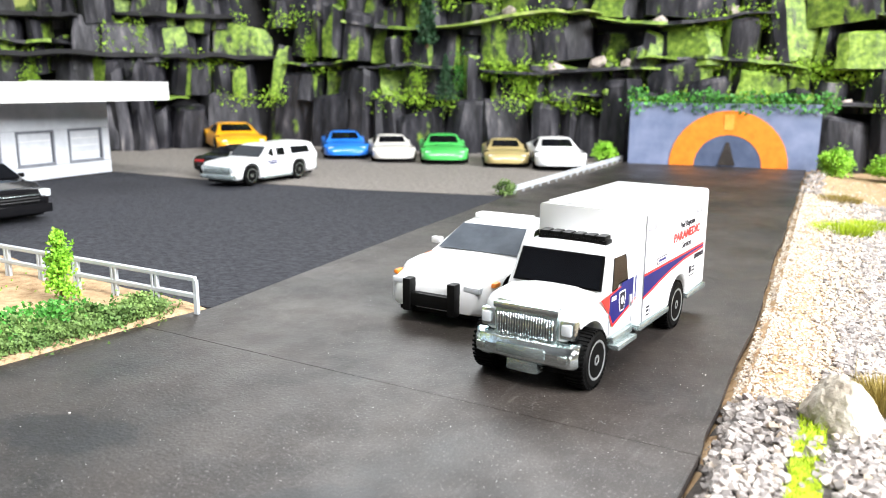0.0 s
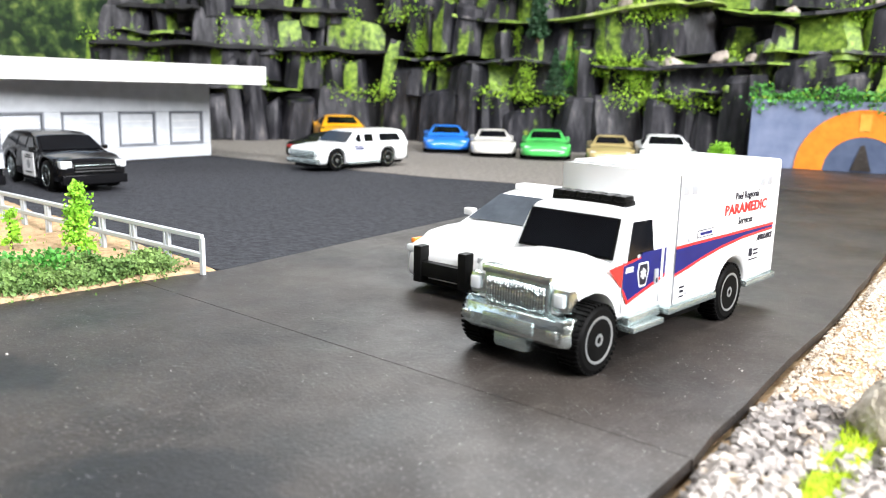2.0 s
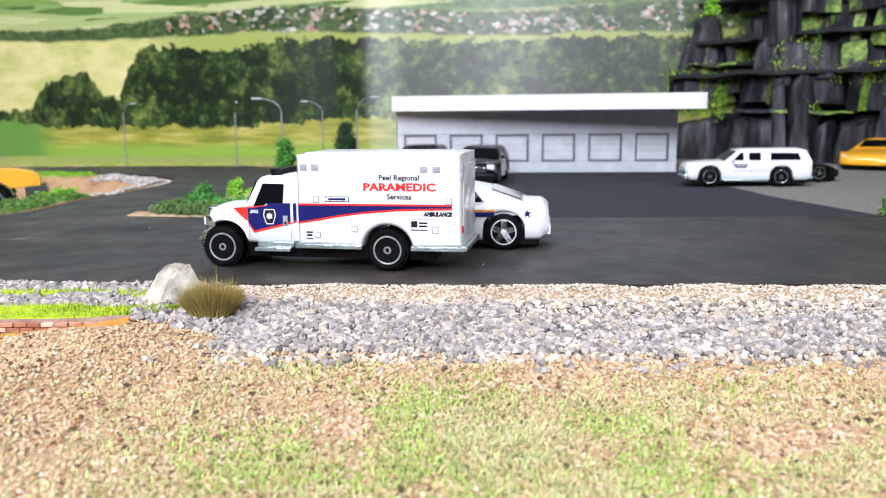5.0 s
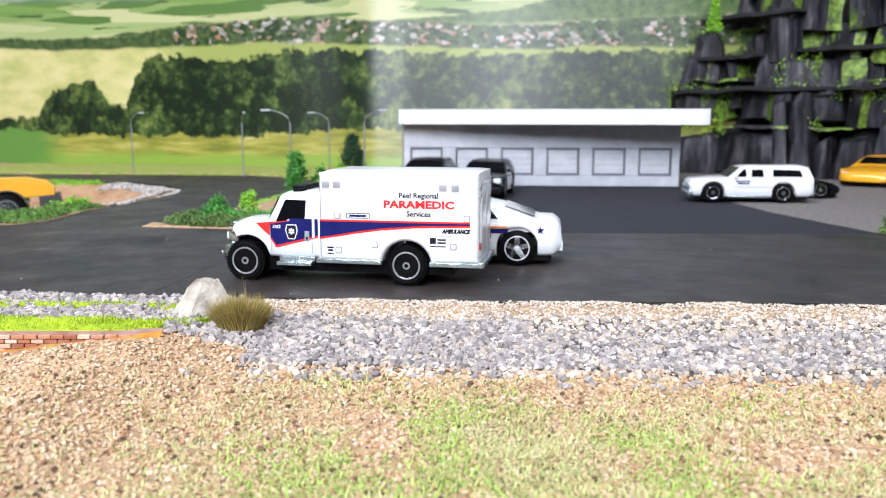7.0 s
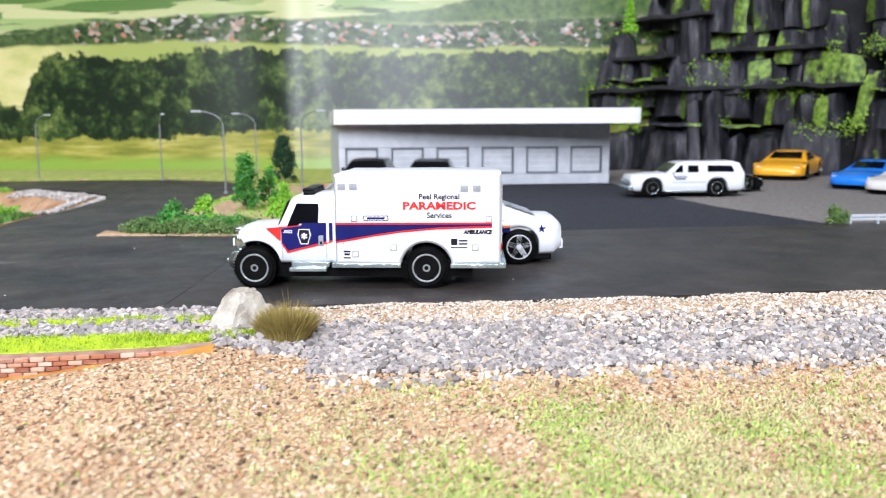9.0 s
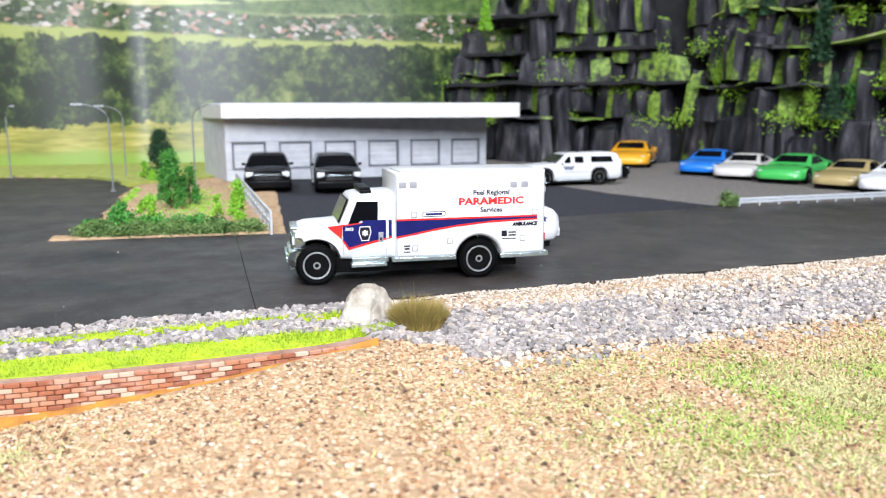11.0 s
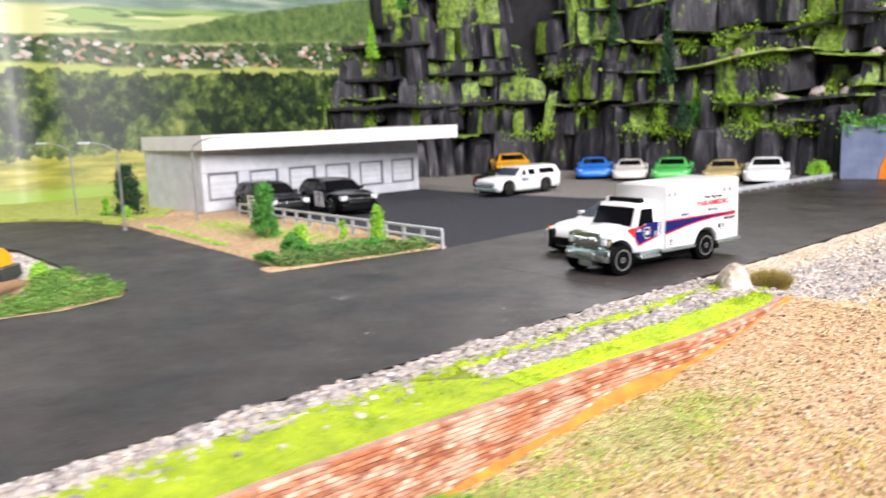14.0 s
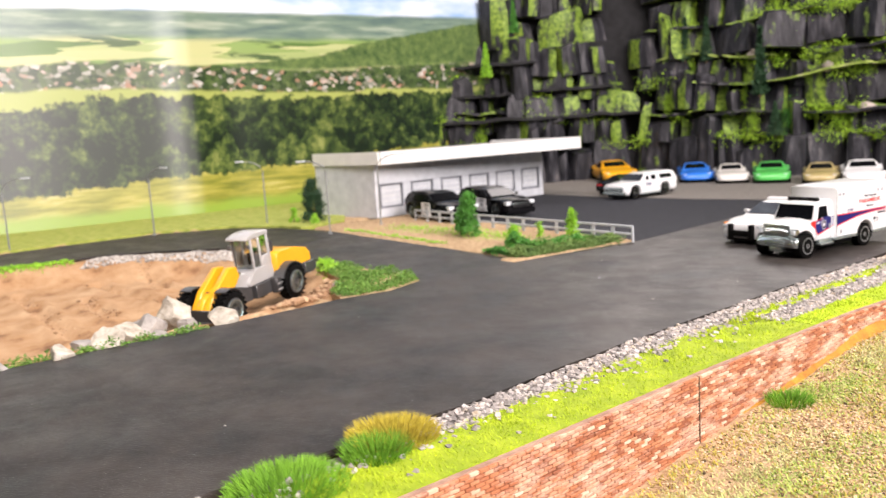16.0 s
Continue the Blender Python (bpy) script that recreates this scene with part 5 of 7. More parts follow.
def side_print(g, side, x, mat, pts, name="stripe", label=""):
    bm = bmesh.new()
    q = [(side * x, y, z) for y, z in pts]
    sheet(bm, q if side > 0 else q[::-1], 0.00004)
    part(name, bm, mat, g, label, smooth=0)


for y0, y1, z0, z1 in ((-0.0075, 0.0010, 0.0122, 0.0128), (-0.0065, 0.0000, 0.0108, 0.0116), (-0.0085, 0.0120, 0.0090, 0.0093)):
    side_print(wagon, 1, 0.01348, blue_print if z0 > 0.01 else grey_print, [(y0, z0), (y1, z0), (y1, z1), (y0, z1)], "lettering_bar", "blue print on white paint")
for side in (1, -1):
    side_print(sedan, side, 0.0151, orange_print, [(-0.0180, 0.0118), (0.0060, 0.0122), (0.0185, 0.0122), (0.0185, 0.0128), (0.0060, 0.0129), (-0.0180, 0.0123)], "stripe", "orange side stripe")
    side_print(sedan, side, 0.0151, blue_print, [(-0.0020, 0.0104), (0.0185, 0.0106), (0.0185, 0.0121), (0.0060, 0.0120), (0.0040, 0.0112), (-0.0020, 0.0108)], "stripe", "blue side stripe")
    side_print(sedan, side, 0.0151, gold_print, [(-0.0095, 0.0062), (-0.0055, 0.0062), (-0.0050, 0.0092), (-0.0075, 0.0104), (-0.0100, 0.0092)], "badge", "gold crest on the door")
for text, y in (("RCMP", -0.0128), ("GRC", -0.0022)):
    words("lettering", text, 0.0016, black_print, sedan, Matrix(((0, 0, 1, 0.0151), (1, 0, 0, y), (0, 1, 0, 0.0072), (0, 0, 0, 1))), "small printed letters")
star = [(0.0288 + (0.0017 if k % 2 == 0 else 0.0006) * math.sin(k * math.pi / 5), 0.0116 + (0.0017 if k % 2 == 0 else 0.0006) * math.cos(k * math.pi / 5)) for k in range(10)]
side_print(sedan, 1, 0.01440, blue_print, star, "tail_badge", "small dark blue star")


# ---- ambulance: front axle at y = 0 ----
def inset(pts, d):
    """A closed outline moved inwards by d."""
    out = []
    n = len(pts)
    for i in range(n):
        a, b, c = (Vector(pts[(i + k) % n]) for k in (-1, 0, 1))
        n1, n2 = (b - a).normalized(), (c - b).normalized()
        m = Vector((-n1.y - n2.y, n1.x + n2.x))
        m = m.normalized() * d / max(0.5, math.sqrt((1 + n1.dot(n2)) / 2)) if m.length > 1e-6 else m
        out.append((b.x + m.x, b.y + m.y))
    return out


def side_text(y, z, x):
    return Matrix(((0, 0, 1, x), (1, 0, 0, y), (0, 1, 0, z), (0, 0, 0, 1)))


def ambulance(at):
    g = thing("ambulance", at, "white toy paramedic ambulance with navy and red stripes", "toy ambulance")
    mm = 0.001

    def P(name, mat, label="", parent=None, smooth=40, b=None, **k):
        bm = bmesh.new()
        b(bm)
        return part(name, bm, mat, parent or g, label, smooth)

    def B(name, mat, dims, label="", bev=0.3, parent=None, seg=2):
        return P(name, mat, label, parent, b=lambda bm: box(bm, *[v * mm for v in dims], bev * mm, seg))

    def S(pts):
        return [(a * mm, c * mm) for a, c in pts]

    # bonnet and doors
    P("cab", white_paint, "white cab and bonnet", smooth=50, b=lambda bm: shell(bm, -0.0052, 0.0216,
        S([(-5.2, 13.8), (-4.4, 15.1), (-2.5, 15.7), (4, 16.1), (7.2, 16.4), (10, 16.6), (21.6, 17.0)]),
        S([(-5.2, 8.4), (-4.0, 9.6), (-1, 10.3), (6, 10.6), (21.6, 10.7)]), S([(-5.2, 7.0), (8, 6.6), (21.6, 6.6)]), [(0.0, 0.0055)], 0.0007, 1.2, fill=0.72))
    c = Cabin(S([(6.2, 15.8), (9.4, 22.9), (10.3, 23.7), (12, 24.0), (16, 24.2), (21.4, 24.4)]), 0.0156, 0.0105, 0.0092)
    P("roof", white_paint, "white cab roof", smooth=45, b=c.build)
    P("windscreen_seal", black_mat, "black rubber seal", smooth=0, b=lambda bm: c.cross_pane(bm, 0.00650, 0.0164, 0.00930, 0.0227, 0.0010, 0.0007, 0.00035))
    P("windscreen", glass_mat, "dark windscreen", smooth=0, b=lambda bm: c.cross_pane(bm, 0.00665, 0.01675, 0.00915, 0.0224, 0.0015, 0.0012, 0.00050))
    for side in (1, -1):
        P("side_window", glass_mat, "dark door window", smooth=0, b=lambda bm: c.side_pane(bm, S([(8.7, 16.2), (11.4, 16.3), (12.0, 17.0), (16.8, 17.0), (17.0, 22.1), (11.2, 22.2)]), side))
        # door seams
        for y in (7.3, 18.9):
            B("door_seam", grey_print, (*sorted((side * 10.62, side * 10.76)), y, y + 0.12, 8.0, 16.6), bev=0, seg=1)
        B("step", dull_chrome_mat, (*sorted((side * 8.5, side * 12.2)), 9.2, 19.0, 4.6, 5.6), "cast metal step", 0.25)
        B("step_riser", dull_chrome_mat, (*sorted((side * 8.3, side * 10.9)), 9.6, 19.6, 5.6, 7.0), "cast metal riser", 0.25)
        B("sill", dull_chrome_mat, (*sorted((side * 8.3, side * 12.15)), 20.4, 38.4, 5.6, 6.8), "cast metal sill", 0.25)
        B("sill", dull_chrome_mat, (*sorted((side * 8.3, side * 12.3)), 51.2, 65.2, 5.5, 6.75), "cast metal sill", 0.25)
        B("headlight", chrome_mat, (*sorted((side * 6.5, side * 9.7)), -5.6, -2.6, 9.9, 13.6), "chrome headlamp", 0.7)
        B("headlight_lens", lamp_mat, (*sorted((side * 7.2, side * 9.2)), -6.25, -5.6, 10.9, 13.0), "clear lens", 0.4)
        B("fog_lamp", chrome_mat, (*sorted((side * 7.4, side * 9.3)), -8.0, -7.3, 6.3, 7.7), "", 0.3)
    # face
    B("grille", dull_chrome_mat, (-6.4, 6.4, -6.0, -3.6, 8.9, 14.6), "chrome grille", 0.6)
    grille = g.children[-1]
    for k in range(22):
        x = -5.6 + 0.53 * k
        B("grille_gap", loader_dark, (x + 0.16, x + 0.37, -6.08, -5.8, 9.6, 13.6 - 0.05 * abs(x)), "", 0.02, grille, 1)
        B("grille_bar", chrome_mat, (x - 0.15, x + 0.15, -6.4, -5.9, 9.5, 13.7 - 0.05 * abs(x)), "", 0.12, grille, 1)
    B("grille_brow", chrome_mat, (-6.7, 6.7, -6.4, -3.8, 14.0, 15.4), "", 0.45, grille)
    P("front_bumper", chrome_mat, "cast chrome bumper", smooth=35, b=lambda bm: loft(bm, [[(x * mm, y * mm, z * mm) for y, z in ((-3.2 + e, 5.2), (-7.0 + e, 5.0), (-7.7 + e, 5.6), (-7.9 + e, 7.6), (-7.5 + e, 8.2), (-7.3 + e, 9.0), (-6.6 + e, 9.4), (-3.2 + e, 9.3))] for x, e in ((-10.6, 2.0), (-9.6, 0.7), (-8.0, 0.2), (0, 0), (8.0, 0.2), (9.6, 0.7), (10.6, 2.0))]))
    B("bumper_recess", dull_chrome_mat, (-5.0, 5.0, -8.05, -7.4, 6.1, 8.2), "", 0.4)
    B("tow_plate", dull_chrome_mat, (-3.3, 3.3, -7.2, -3.0, 2.8, 5.6), "dull metal plate", 0.8)
    B("chassis", black_mat, (-8.4, 8.4, -3, 57, 2.6, 7.0), "black base", 0.3)
    # light bar
    B("light_bar", black_mat, (-7.4, 7.4, 12.5, 15.6, 23.9, 25.1), "black light bar", 0.4)
    bar = g.children[-1]
    for k in range(6):
        x = -6.1 + 2.44 * k
        B("light_module", black_mat, (x - 1.05, x + 1.05, 12.3, 15.4, 24.8, 25.9), "", 0.4, bar)
    # body box with a cut-out over the rear axle
    yb, r = 45.0, 6.7
    arch = [(yb + r * math.cos(t), 5.4 + r * math.sin(t)) for t in np.linspace(0.16, math.pi - 0.16, 15)]
    outline = S([(21.4, 6.7)] + arch[::-1] + [(64.2, 6.7), (64.2, 30.1), (21.4, 29.7)])
    core = inset(outline, 0.0007)
    P("body_box", white_paint, "white box body", smooth=35, b=lambda bm: loft(bm, [[(x, y, z) for y, z in o] for x, o in ((-0.0120, core), (-0.0117, inset(outline, 0.00028)), (-0.0113, outline), (0.0113, outline), (0.0117, inset(outline, 0.00028)), (0.0120, core))]))
    B("roof_panel", white_paint, (-10.6, 10.6, 23.2, 62.6, 29.5, 30.3), "", 0.35)
    B("rear_step", dull_chrome_mat, (-11.6, 11.6, 64.0, 65.6, 5.4, 6.9), "cast metal rear step", 0.3)
    for side in (1, -1):
        B("rear_door", white_paint, (*sorted((side * 0.3, side * 9.6)), 64.0, 64.6, 8.6, 27.2), "", 0.25)
        for k, z in enumerate((10.2, 23.6, 26.0)):
            B("tail_light", tail_mat if k == 0 else grey_print, (*sorted((side * 9.9, side * 11.3)), 64.1, 64.6, z, z + 1.8), "", 0.2)
    # small fittings on the long side
    x0 = 12.0
    for y, z, w, h in ((23.4, 26.6, 2.0, 1.7), (26.4, 26.6, 2.0, 1.7), (54.8, 26.1, 2.0, 1.7), (58.0, 26.1, 2.0, 1.7)):
        f = B("side_light", grey_print, (x0 - 0.2, x0 + 0.25, y - w / 2, y + w / 2, z - h / 2, z + h / 2), "grey side lamp", 0.15)
        B("side_light_bezel", pale_print, (x0 - 0.2, x0 + 0.12, y - w / 2 - 0.25, y + w / 2 + 0.25, z - h / 2 - 0.25, z + h / 2 + 0.25), "", 0.1, f, 1)
    for y, z in ((26.5, 18.4), (61.1, 18.2), (36.6, 10.9), (26.7, 9.2), (57.6, 10.9)):
        f = B("latch", pale_print, (x0 - 0.2, x0 + 0.25, y - 0.6, y + 0.6, z - 0.6, z + 0.6), "white latch", 0.12)
        B("latch_rim", grey_print, (x0 - 0.2, x0 + 0.10, y - 0.85, y + 0.85, z - 0.85, z + 0.85), "", 0.05, f, 1)
    for y, z0, z1 in ((23.6, 11.6, 17.2), (21.75, 7.2, 29.2)):
        B("panel_seam", grey_print, (x0 - 0.2, x0 + 0.04, y - 0.06, y + 0.06, z0, z1), "", 0, seg=1)
    B("panel_seam", grey_print, (x0 - 0.2, x0 + 0.03, 50.5, 57.5, 13.6, 13.72), "", 0, seg=1)
    # printed stripes: a red-edged navy wedge and the arrow on the door
    def D(name, mat, pts, x, lab=""):
        P(name, mat, lab, smooth=0, b=lambda bm: sheet(bm, [(x * mm, a * mm, c * mm) for a, c in pts], 0.00002))
    low = [(21.6, 12.4), (26, 13.1), (32, 14.2), (38.7, 15.15), (48, 15.95), (56, 16.2), (61.9, 16.35)]
    D("stripe", blue_print, [(21.6, 12.3)] + low[1:] + [(61.9, 17.0), (21.6, 17.0)], 12.05, "navy stripe")
    for a, b in zip(low, low[1:]):
        D("stripe_edge", red_print, [(a[0], a[1] - 0.35), (b[0], b[1] - 0.3), (b[0], b[1] + 0.15), (a[0], a[1] + 0.2)], 12.09)
    D("stripe_edge", red_print, [(21.6, 16.85), (61.9, 16.95), (61.9, 17.4), (21.6, 17.35)], 12.09, "red stripe edge")
    D("door_stripe", blue_print, [(7.2, 11.7), (8.8, 9.7), (20.6, 12.7), (20.6, 17.2), (12.8, 17.2), (12.4, 16.4), (7.2, 15.7)], 10.80, "navy door print")
    D("door_arrow", red_print, [(3.0, 15.8), (6.9, 12.3), (7.15, 15.75), (12.4, 16.35), (12.4, 16.6)], 10.78, "red arrow print")
    D("door_edge", red_print, [(7.0, 11.9), (8.7, 9.3), (20.6, 12.2), (20.6, 12.75), (8.9, 9.9), (7.3, 12.1)], 10.84, "red edge")
    D("door_gap", white_paint, [(19.0, 12.0), (19.7, 12.2), (19.7, 17.3), (19.0, 17.3)], 10.85)
    for k, (dw, dz, mat) in enumerate(((1.75, 2.0, pale_print), (1.5, 1.75, black_print))):
        D("badge", mat, [(13.2 - dw * 0.55, 13.6 - dz), (13.2 + dw * 0.55, 13.6 - dz), (13.2 + dw, 13.6 + dz * 0.2), (13.2 + dw * 0.8, 13.6 + dz), (13.2 - dw * 0.8, 13.6 + dz), (13.2 - dw, 13.6 + dz * 0.2)], 10.86 + 0.03 * k, "shield badge" if k == 0 else "")
    for t in (30, 90, 150):
        c1, s1 = math.cos(math.radians(t)), math.sin(math.radians(t))
        D("badge_star", pale_print, [(13.2 + u * c1 - v * s1, 13.75 + u * s1 + v * c1) for u, v in ((-0.85, -0.22), (0.85, -0.22), (0.85, 0.22), (-0.85, 0.22))], 10.94)
    B("door_handle", grey_print, (10.6, 11.05, 16.9, 18.2, 11.3, 13.9), "grey door handle", 0.15)
    B("handle_recess", black_print, (10.95, 11.1, 17.25, 17.85, 11.6, 12.4), "", 0.05, seg=1)
    # words
    for body, y, z, size, mat, x, st, lean, bold in (("Peel Regional", 48.4, 24.0, 1.95, black_print, 12.06, 1.0, 0, 0.00004), ("PARAMEDIC", 48.4, 21.6, 2.65, red_print, 12.06, 1.30, 0, 0.00010), ("Services", 48.4, 19.2, 1.95, black_print, 12.06, 1.0, 0, 0.00004), ("AMBULANCE", 58.2, 14.9, 1.40, black_print, 12.06, 0.86, 0.25, 0.00010), ("3052", 8.9, 14.9, 1.15, pale_print, 10.86, 1.0, 0.2, 0.00003)):
        words("lettering", body, size * mm, mat, g, side_text(y * mm, z * mm, x * mm), "printed word", st, lean, bold)
    for y0, y1, z0, z1, mat in ((28.9, 35.3, 17.8, 19.2, black_print), (29.1, 35.1, 18.0, 19.0, pale_print), (29.8, 34.4, 18.2, 18.8, blue_print), (51.4, 53.0, 11.6, 13.2, black_print), (53.4, 55.6, 12.5, 12.9, black_print), (53.4, 55.6, 11.7, 12.1, black_print), (51.4, 55.6, 10.8, 11.05, black_print), (23.6, 25.4, 9.7, 10.1, black_print), (23.8, 25.2, 8.9, 9.4, black_print), (23.6, 25.4, 8.1, 8.4, black_print)):
        D("print_bar", mat, [(y0, z0), (y1, z0), (y1, z1), (y0, z1)], 12.05 + 0.02 * (z1 - z0 < 1.2) + 0.02 * (z1 - z0 < 0.8))
    for y in (0.0, 0.045):
        for side in (1, -1):
            w = wheel(g, side * 0.0096, y, 0.0055, 0.0042, side, "ring", hub_grey)
            bm = bmesh.new()
            for k in range(40):
                m = Matrix.Translation((side * 0.0096, y, 0.0055)) @ Matrix.Rotation(2 * math.pi * k / 40, 4, "X") @ Matrix.Translation((0, 0, 0.00545))
                bmesh.ops.create_cube(bm, size=1, matrix=m @ Matrix.Diagonal((0.0038, 0.00045, 0.0004, 1)))
            part("tread", bm, tyre_mat, w, "fine tyre tread", 0)
    return g


ambulance(pose(-0.0120, 0, 0))


# ---- verge beside the road: gravel, turf, rock, tufts ----
rng = random.Random(21)


def scatter(n, y0, y1, inner, outer, r0, r1, kind, rng, lift=0.3, keep=None, flat=0.75):
    """Stones over a strip measured outwards from the road's edge."""
    out = []
    for _ in range(n):
        y = rng.uniform(y0, y1)
        x = interp(R_EDGE, y) + rng.uniform(inner, outer) + 0.0025 * noise.noise(Vector((y * 90, inner * 500, 1)))
        if keep and not keep(x, y):
            continue
        r = rng.uniform(r0, r1)
        pile = r * (rng.uniform(0.2, 0.85) if kind else lift)
        out.append(pebble((x, y, ground_z(x, y) + pile), r, rng, 0.9 if kind else flat, kind))
    return out


def before_wall(x, y):
    return y > WALL_END or x < interp(WALL, y) - 0.002



def off_tufts(x, y):
    return not -0.292 < y < -0.243


stones = scatter(3900, -0.33, 0.012, 0.0016, 0.0125, 0.00045, 0.0009, 1, rng, keep=off_tufts)
stones += scatter(1500, -0.106, 0.008, 0.0175, 0.0272, 0.00045, 0.0009, 1, rng)
stones += scatter(420, -0.33, 0.0, 0.0105, 0.018, 0.0005, 0.0010, 1, rng, keep=before_wall)
stones += scatter(120, -0.30, 0.0, 0.010, 0.028, 0.0004, 0.0009, 1, rng, keep=before_wall)
stones += scatter(2200, 0.026, 0.08, 0.0180, 0.044, 0.00045, 0.0009, 1, rng)
stones += scatter(5400, 0.075, 0.30, 0.0250, 0.045, 0.00045, 0.0009, 1, rng)
stones += scatter(700, 0.04, 0.30, 0.0150, 0.027, 0.0004, 0.0008, 1, rng)
stones += scatter(800, 0.006, 0.034, 0.016, 0.036, 0.0005, 0.0010, 1, rng)
stones += scatter(330, 0.02, 0.30, 0.044, 0.055, 0.0004, 0.0008, 1, rng)
stones += scatter(260, 0.30, 0.41, 0.001, 0.012, 0.0005, 0.0010, 1, rng)
stones += scatter(1000, -0.33, 0.013, 0.0006, 0.0042, 0.0004, 0.0008, 1, rng, keep=off_tufts)
stuff("gravel", stones, gravel_mat, "loose grey crushed gravel along the road", "gravel")
beige = scatter(20000, 0.012, 0.33, 0.0014, 0.0280, 0.00025, 0.00055, 0, rng)
beige += scatter(600, 0.10, 0.40, 0.014, 0.06, 0.0003, 0.0008, 0, rng)
beige += scatter(5000, 0.010, 0.33, 0.0004, 0.0045, 0.00025, 0.00055, 0, rng)
beige += scatter(3600, 0.03, 0.30, 0.013, 0.050, 0.0004, 0.0008, 1, rng)
stuff("sand_grains", beige, beige_mat, "coarse beige grit between road and gravel", "grit")

# open sand in front: grains large enough to tell apart
grains = []
for _ in range(105000):
    x, y = (rng.uniform(0.052, 0.19), rng.uniform(-0.17, 0.19)) if rng.random() < 0.8 else (rng.uniform(0.07, 0.26), rng.uniform(-0.33, 0.20))
    if y < WALL_END and x < interp(WALL, y) + 0.003:
        continue
    if y > 0.036 and x < interp(R_EDGE, y) + 0.045:
        continue
    r = rng.uniform(0.00030, 0.00066)
    grains.append(pebble((x, y, ground_z(x, y) + r * 0.25), r, rng, 0.8, 0))
stuff("loose_sand", grains, grain_mat, "coarse tan sand grains on the open ground", "sand")
dark = []
for _ in range(700):
    x, y = rng.uniform(0.06, 0.22), rng.uniform(-0.2, 0.2)
    if y < WALL_END and x < interp(WALL, y) + 0.003:
        continue
    r = rng.uniform(0.0003, 0.0008)
    dark.append(pebble((x, y, ground_z(x, y) + r * 0.4), r, rng, 0.8, 0))
stuff("dark_grit", dark, bark_mat, "scattered dark brown grit in the sand", "grit")

# bright turf: a strip by the wall and a thin one between the gravel
blades = []
for _ in range(34000):
    y = rng.uniform(-0.33, 0.013)
    e, w = interp(R_EDGE, y), interp(WALL, y)
    inner = e + (0.0268 if y > -0.103 else 0.012 + 0.002 * noise.noise(Vector((y * 70, 0, 0))))
    if rng.random() < 0.30:
        if y < -0.112 or noise.noise(Vector((y * 55, 4, 0))) < -0.25:
            continue
        x = e + rng.uniform(0.0125, 0.0172)
    else:
        x = rng.uniform(inner, max(inner + 0.0005, w - 0.0003 - (w - inner) * (max(0, y + 0.004) / 0.018) ** 2))
    blades.append(blade((x, y, max(ground_z(x, y), 0.0004)), rng.uniform(0.0007, 0.0015), 0.00013, rng, 0.9))
stuff("turf", blades, lime_mat, "short bright lime turf along the brick wall", "grass")
for y0, y1, a, b in ((-0.33, -0.1035, 0.0122, None), (-0.103, 0.0135, 0.0268, None), (-0.106, 0.003, 0.0128, 0.0170)):
    bm = bmesh.new()
    ys = np.linspace(y0, y1, 24)
    wav = [0.0009 * noise.noise(Vector((y * 120, a * 90, 0))) for y in ys]
    left = [(interp(R_EDGE, y) + a + q + (0.0146 * min(max((y + 0.124) / 0.0205, 0), 1) if y1 < 0 else 0), y) for y, q in zip(ys, wav)]
    right = [((interp(R_EDGE, y) + b + q) if b else (interp(WALL, y) - 0.0004), y) for y, q in zip(ys, wav)]
    if y1 > 0:
        right = [(x + (lx - x) * min(max((y + 0.004) / 0.018, 0), 1) ** 2, y) for (x, y), (lx, _) in zip(right, left)]
    loft(bm, [[(x, y, -0.003), (x2, y2, -0.003), (x2, y2, 0.0010 - 0.0012 * max(0, y + 0.001) / 0.014), (x, y, 0.0010 - 0.0012 * max(0, y + 0.001) / 0.014)] for (x, y), (x2, y2) in zip(left, right)])
    solo("turf_mat", bm, lime_mat, "bright lime turf mat beside the gravel", "turf", kind="structure", smooth=30)

# sparse green and yellow flock on the open ground
flock_mat = surface("sage_flock", [(0.2, (0.32, 0.36, 0.10)), (0.5, (0.48, 0.50, 0.20)), (0.85, (0.62, 0.62, 0.34))], 130, 0.9, per_piece=0.35)
flock = []
for cx, cy, sx, sy, n in ((0.098, 0.085, 0.020, 0.030, 26000), (0.120, 0.075, 0.030, 0.028, 9000), (0.105, 0.135, 0.022, 0.030, 9000), (0.125, -0.175, 0.022, 0.050, 12000), (0.100, -0.160, 0.010, 0.030, 9000), (0.155, -0.22, 0.03, 0.06, 12000), (0.150, -0.260, 0.035, 0.050, 4000), (0.086, -0.082, 0.0075, 0.016, 9000), (0.083, -0.115, 0.006, 0.014, 6000)):
    for _ in range(n):
        x, y = rng.gauss(cx, sx), rng.gauss(cy, sy)
        if x > 0.26 or (y < WALL_END and x < interp(WALL, y) + 0.004) or (y >= WALL_END and x < interp(R_EDGE, y) + 0.050):
            continue
        if noise.noise(Vector((x * 40, y * 40, 8))) + 0.6 * noise.noise(Vector((x * 120, y * 120, 2))) < rng.uniform(-0.55, 0.15):
            continue
        flock.append(blade((x, y, ground_z(x, y)), rng.uniform(0.0004, 0.0010), 0.00016, rng, 2.2))
rng.shuffle(flock)
mustard = []
for _ in range(30000):
    y = rng.uniform(-0.33, -0.06)
    x = interp(WALL, y) + 0.003 + abs(rng.gauss(0, 0.045))
    if x > 0.26 or noise.noise(Vector((x * 45, y * 45, 5))) < rng.uniform(-0.5, 0.35):
        continue
    mustard.append(blade((x, y, ground_z(x, y)), rng.uniform(0.0004, 0.0010), 0.00018, rng, 2.2))
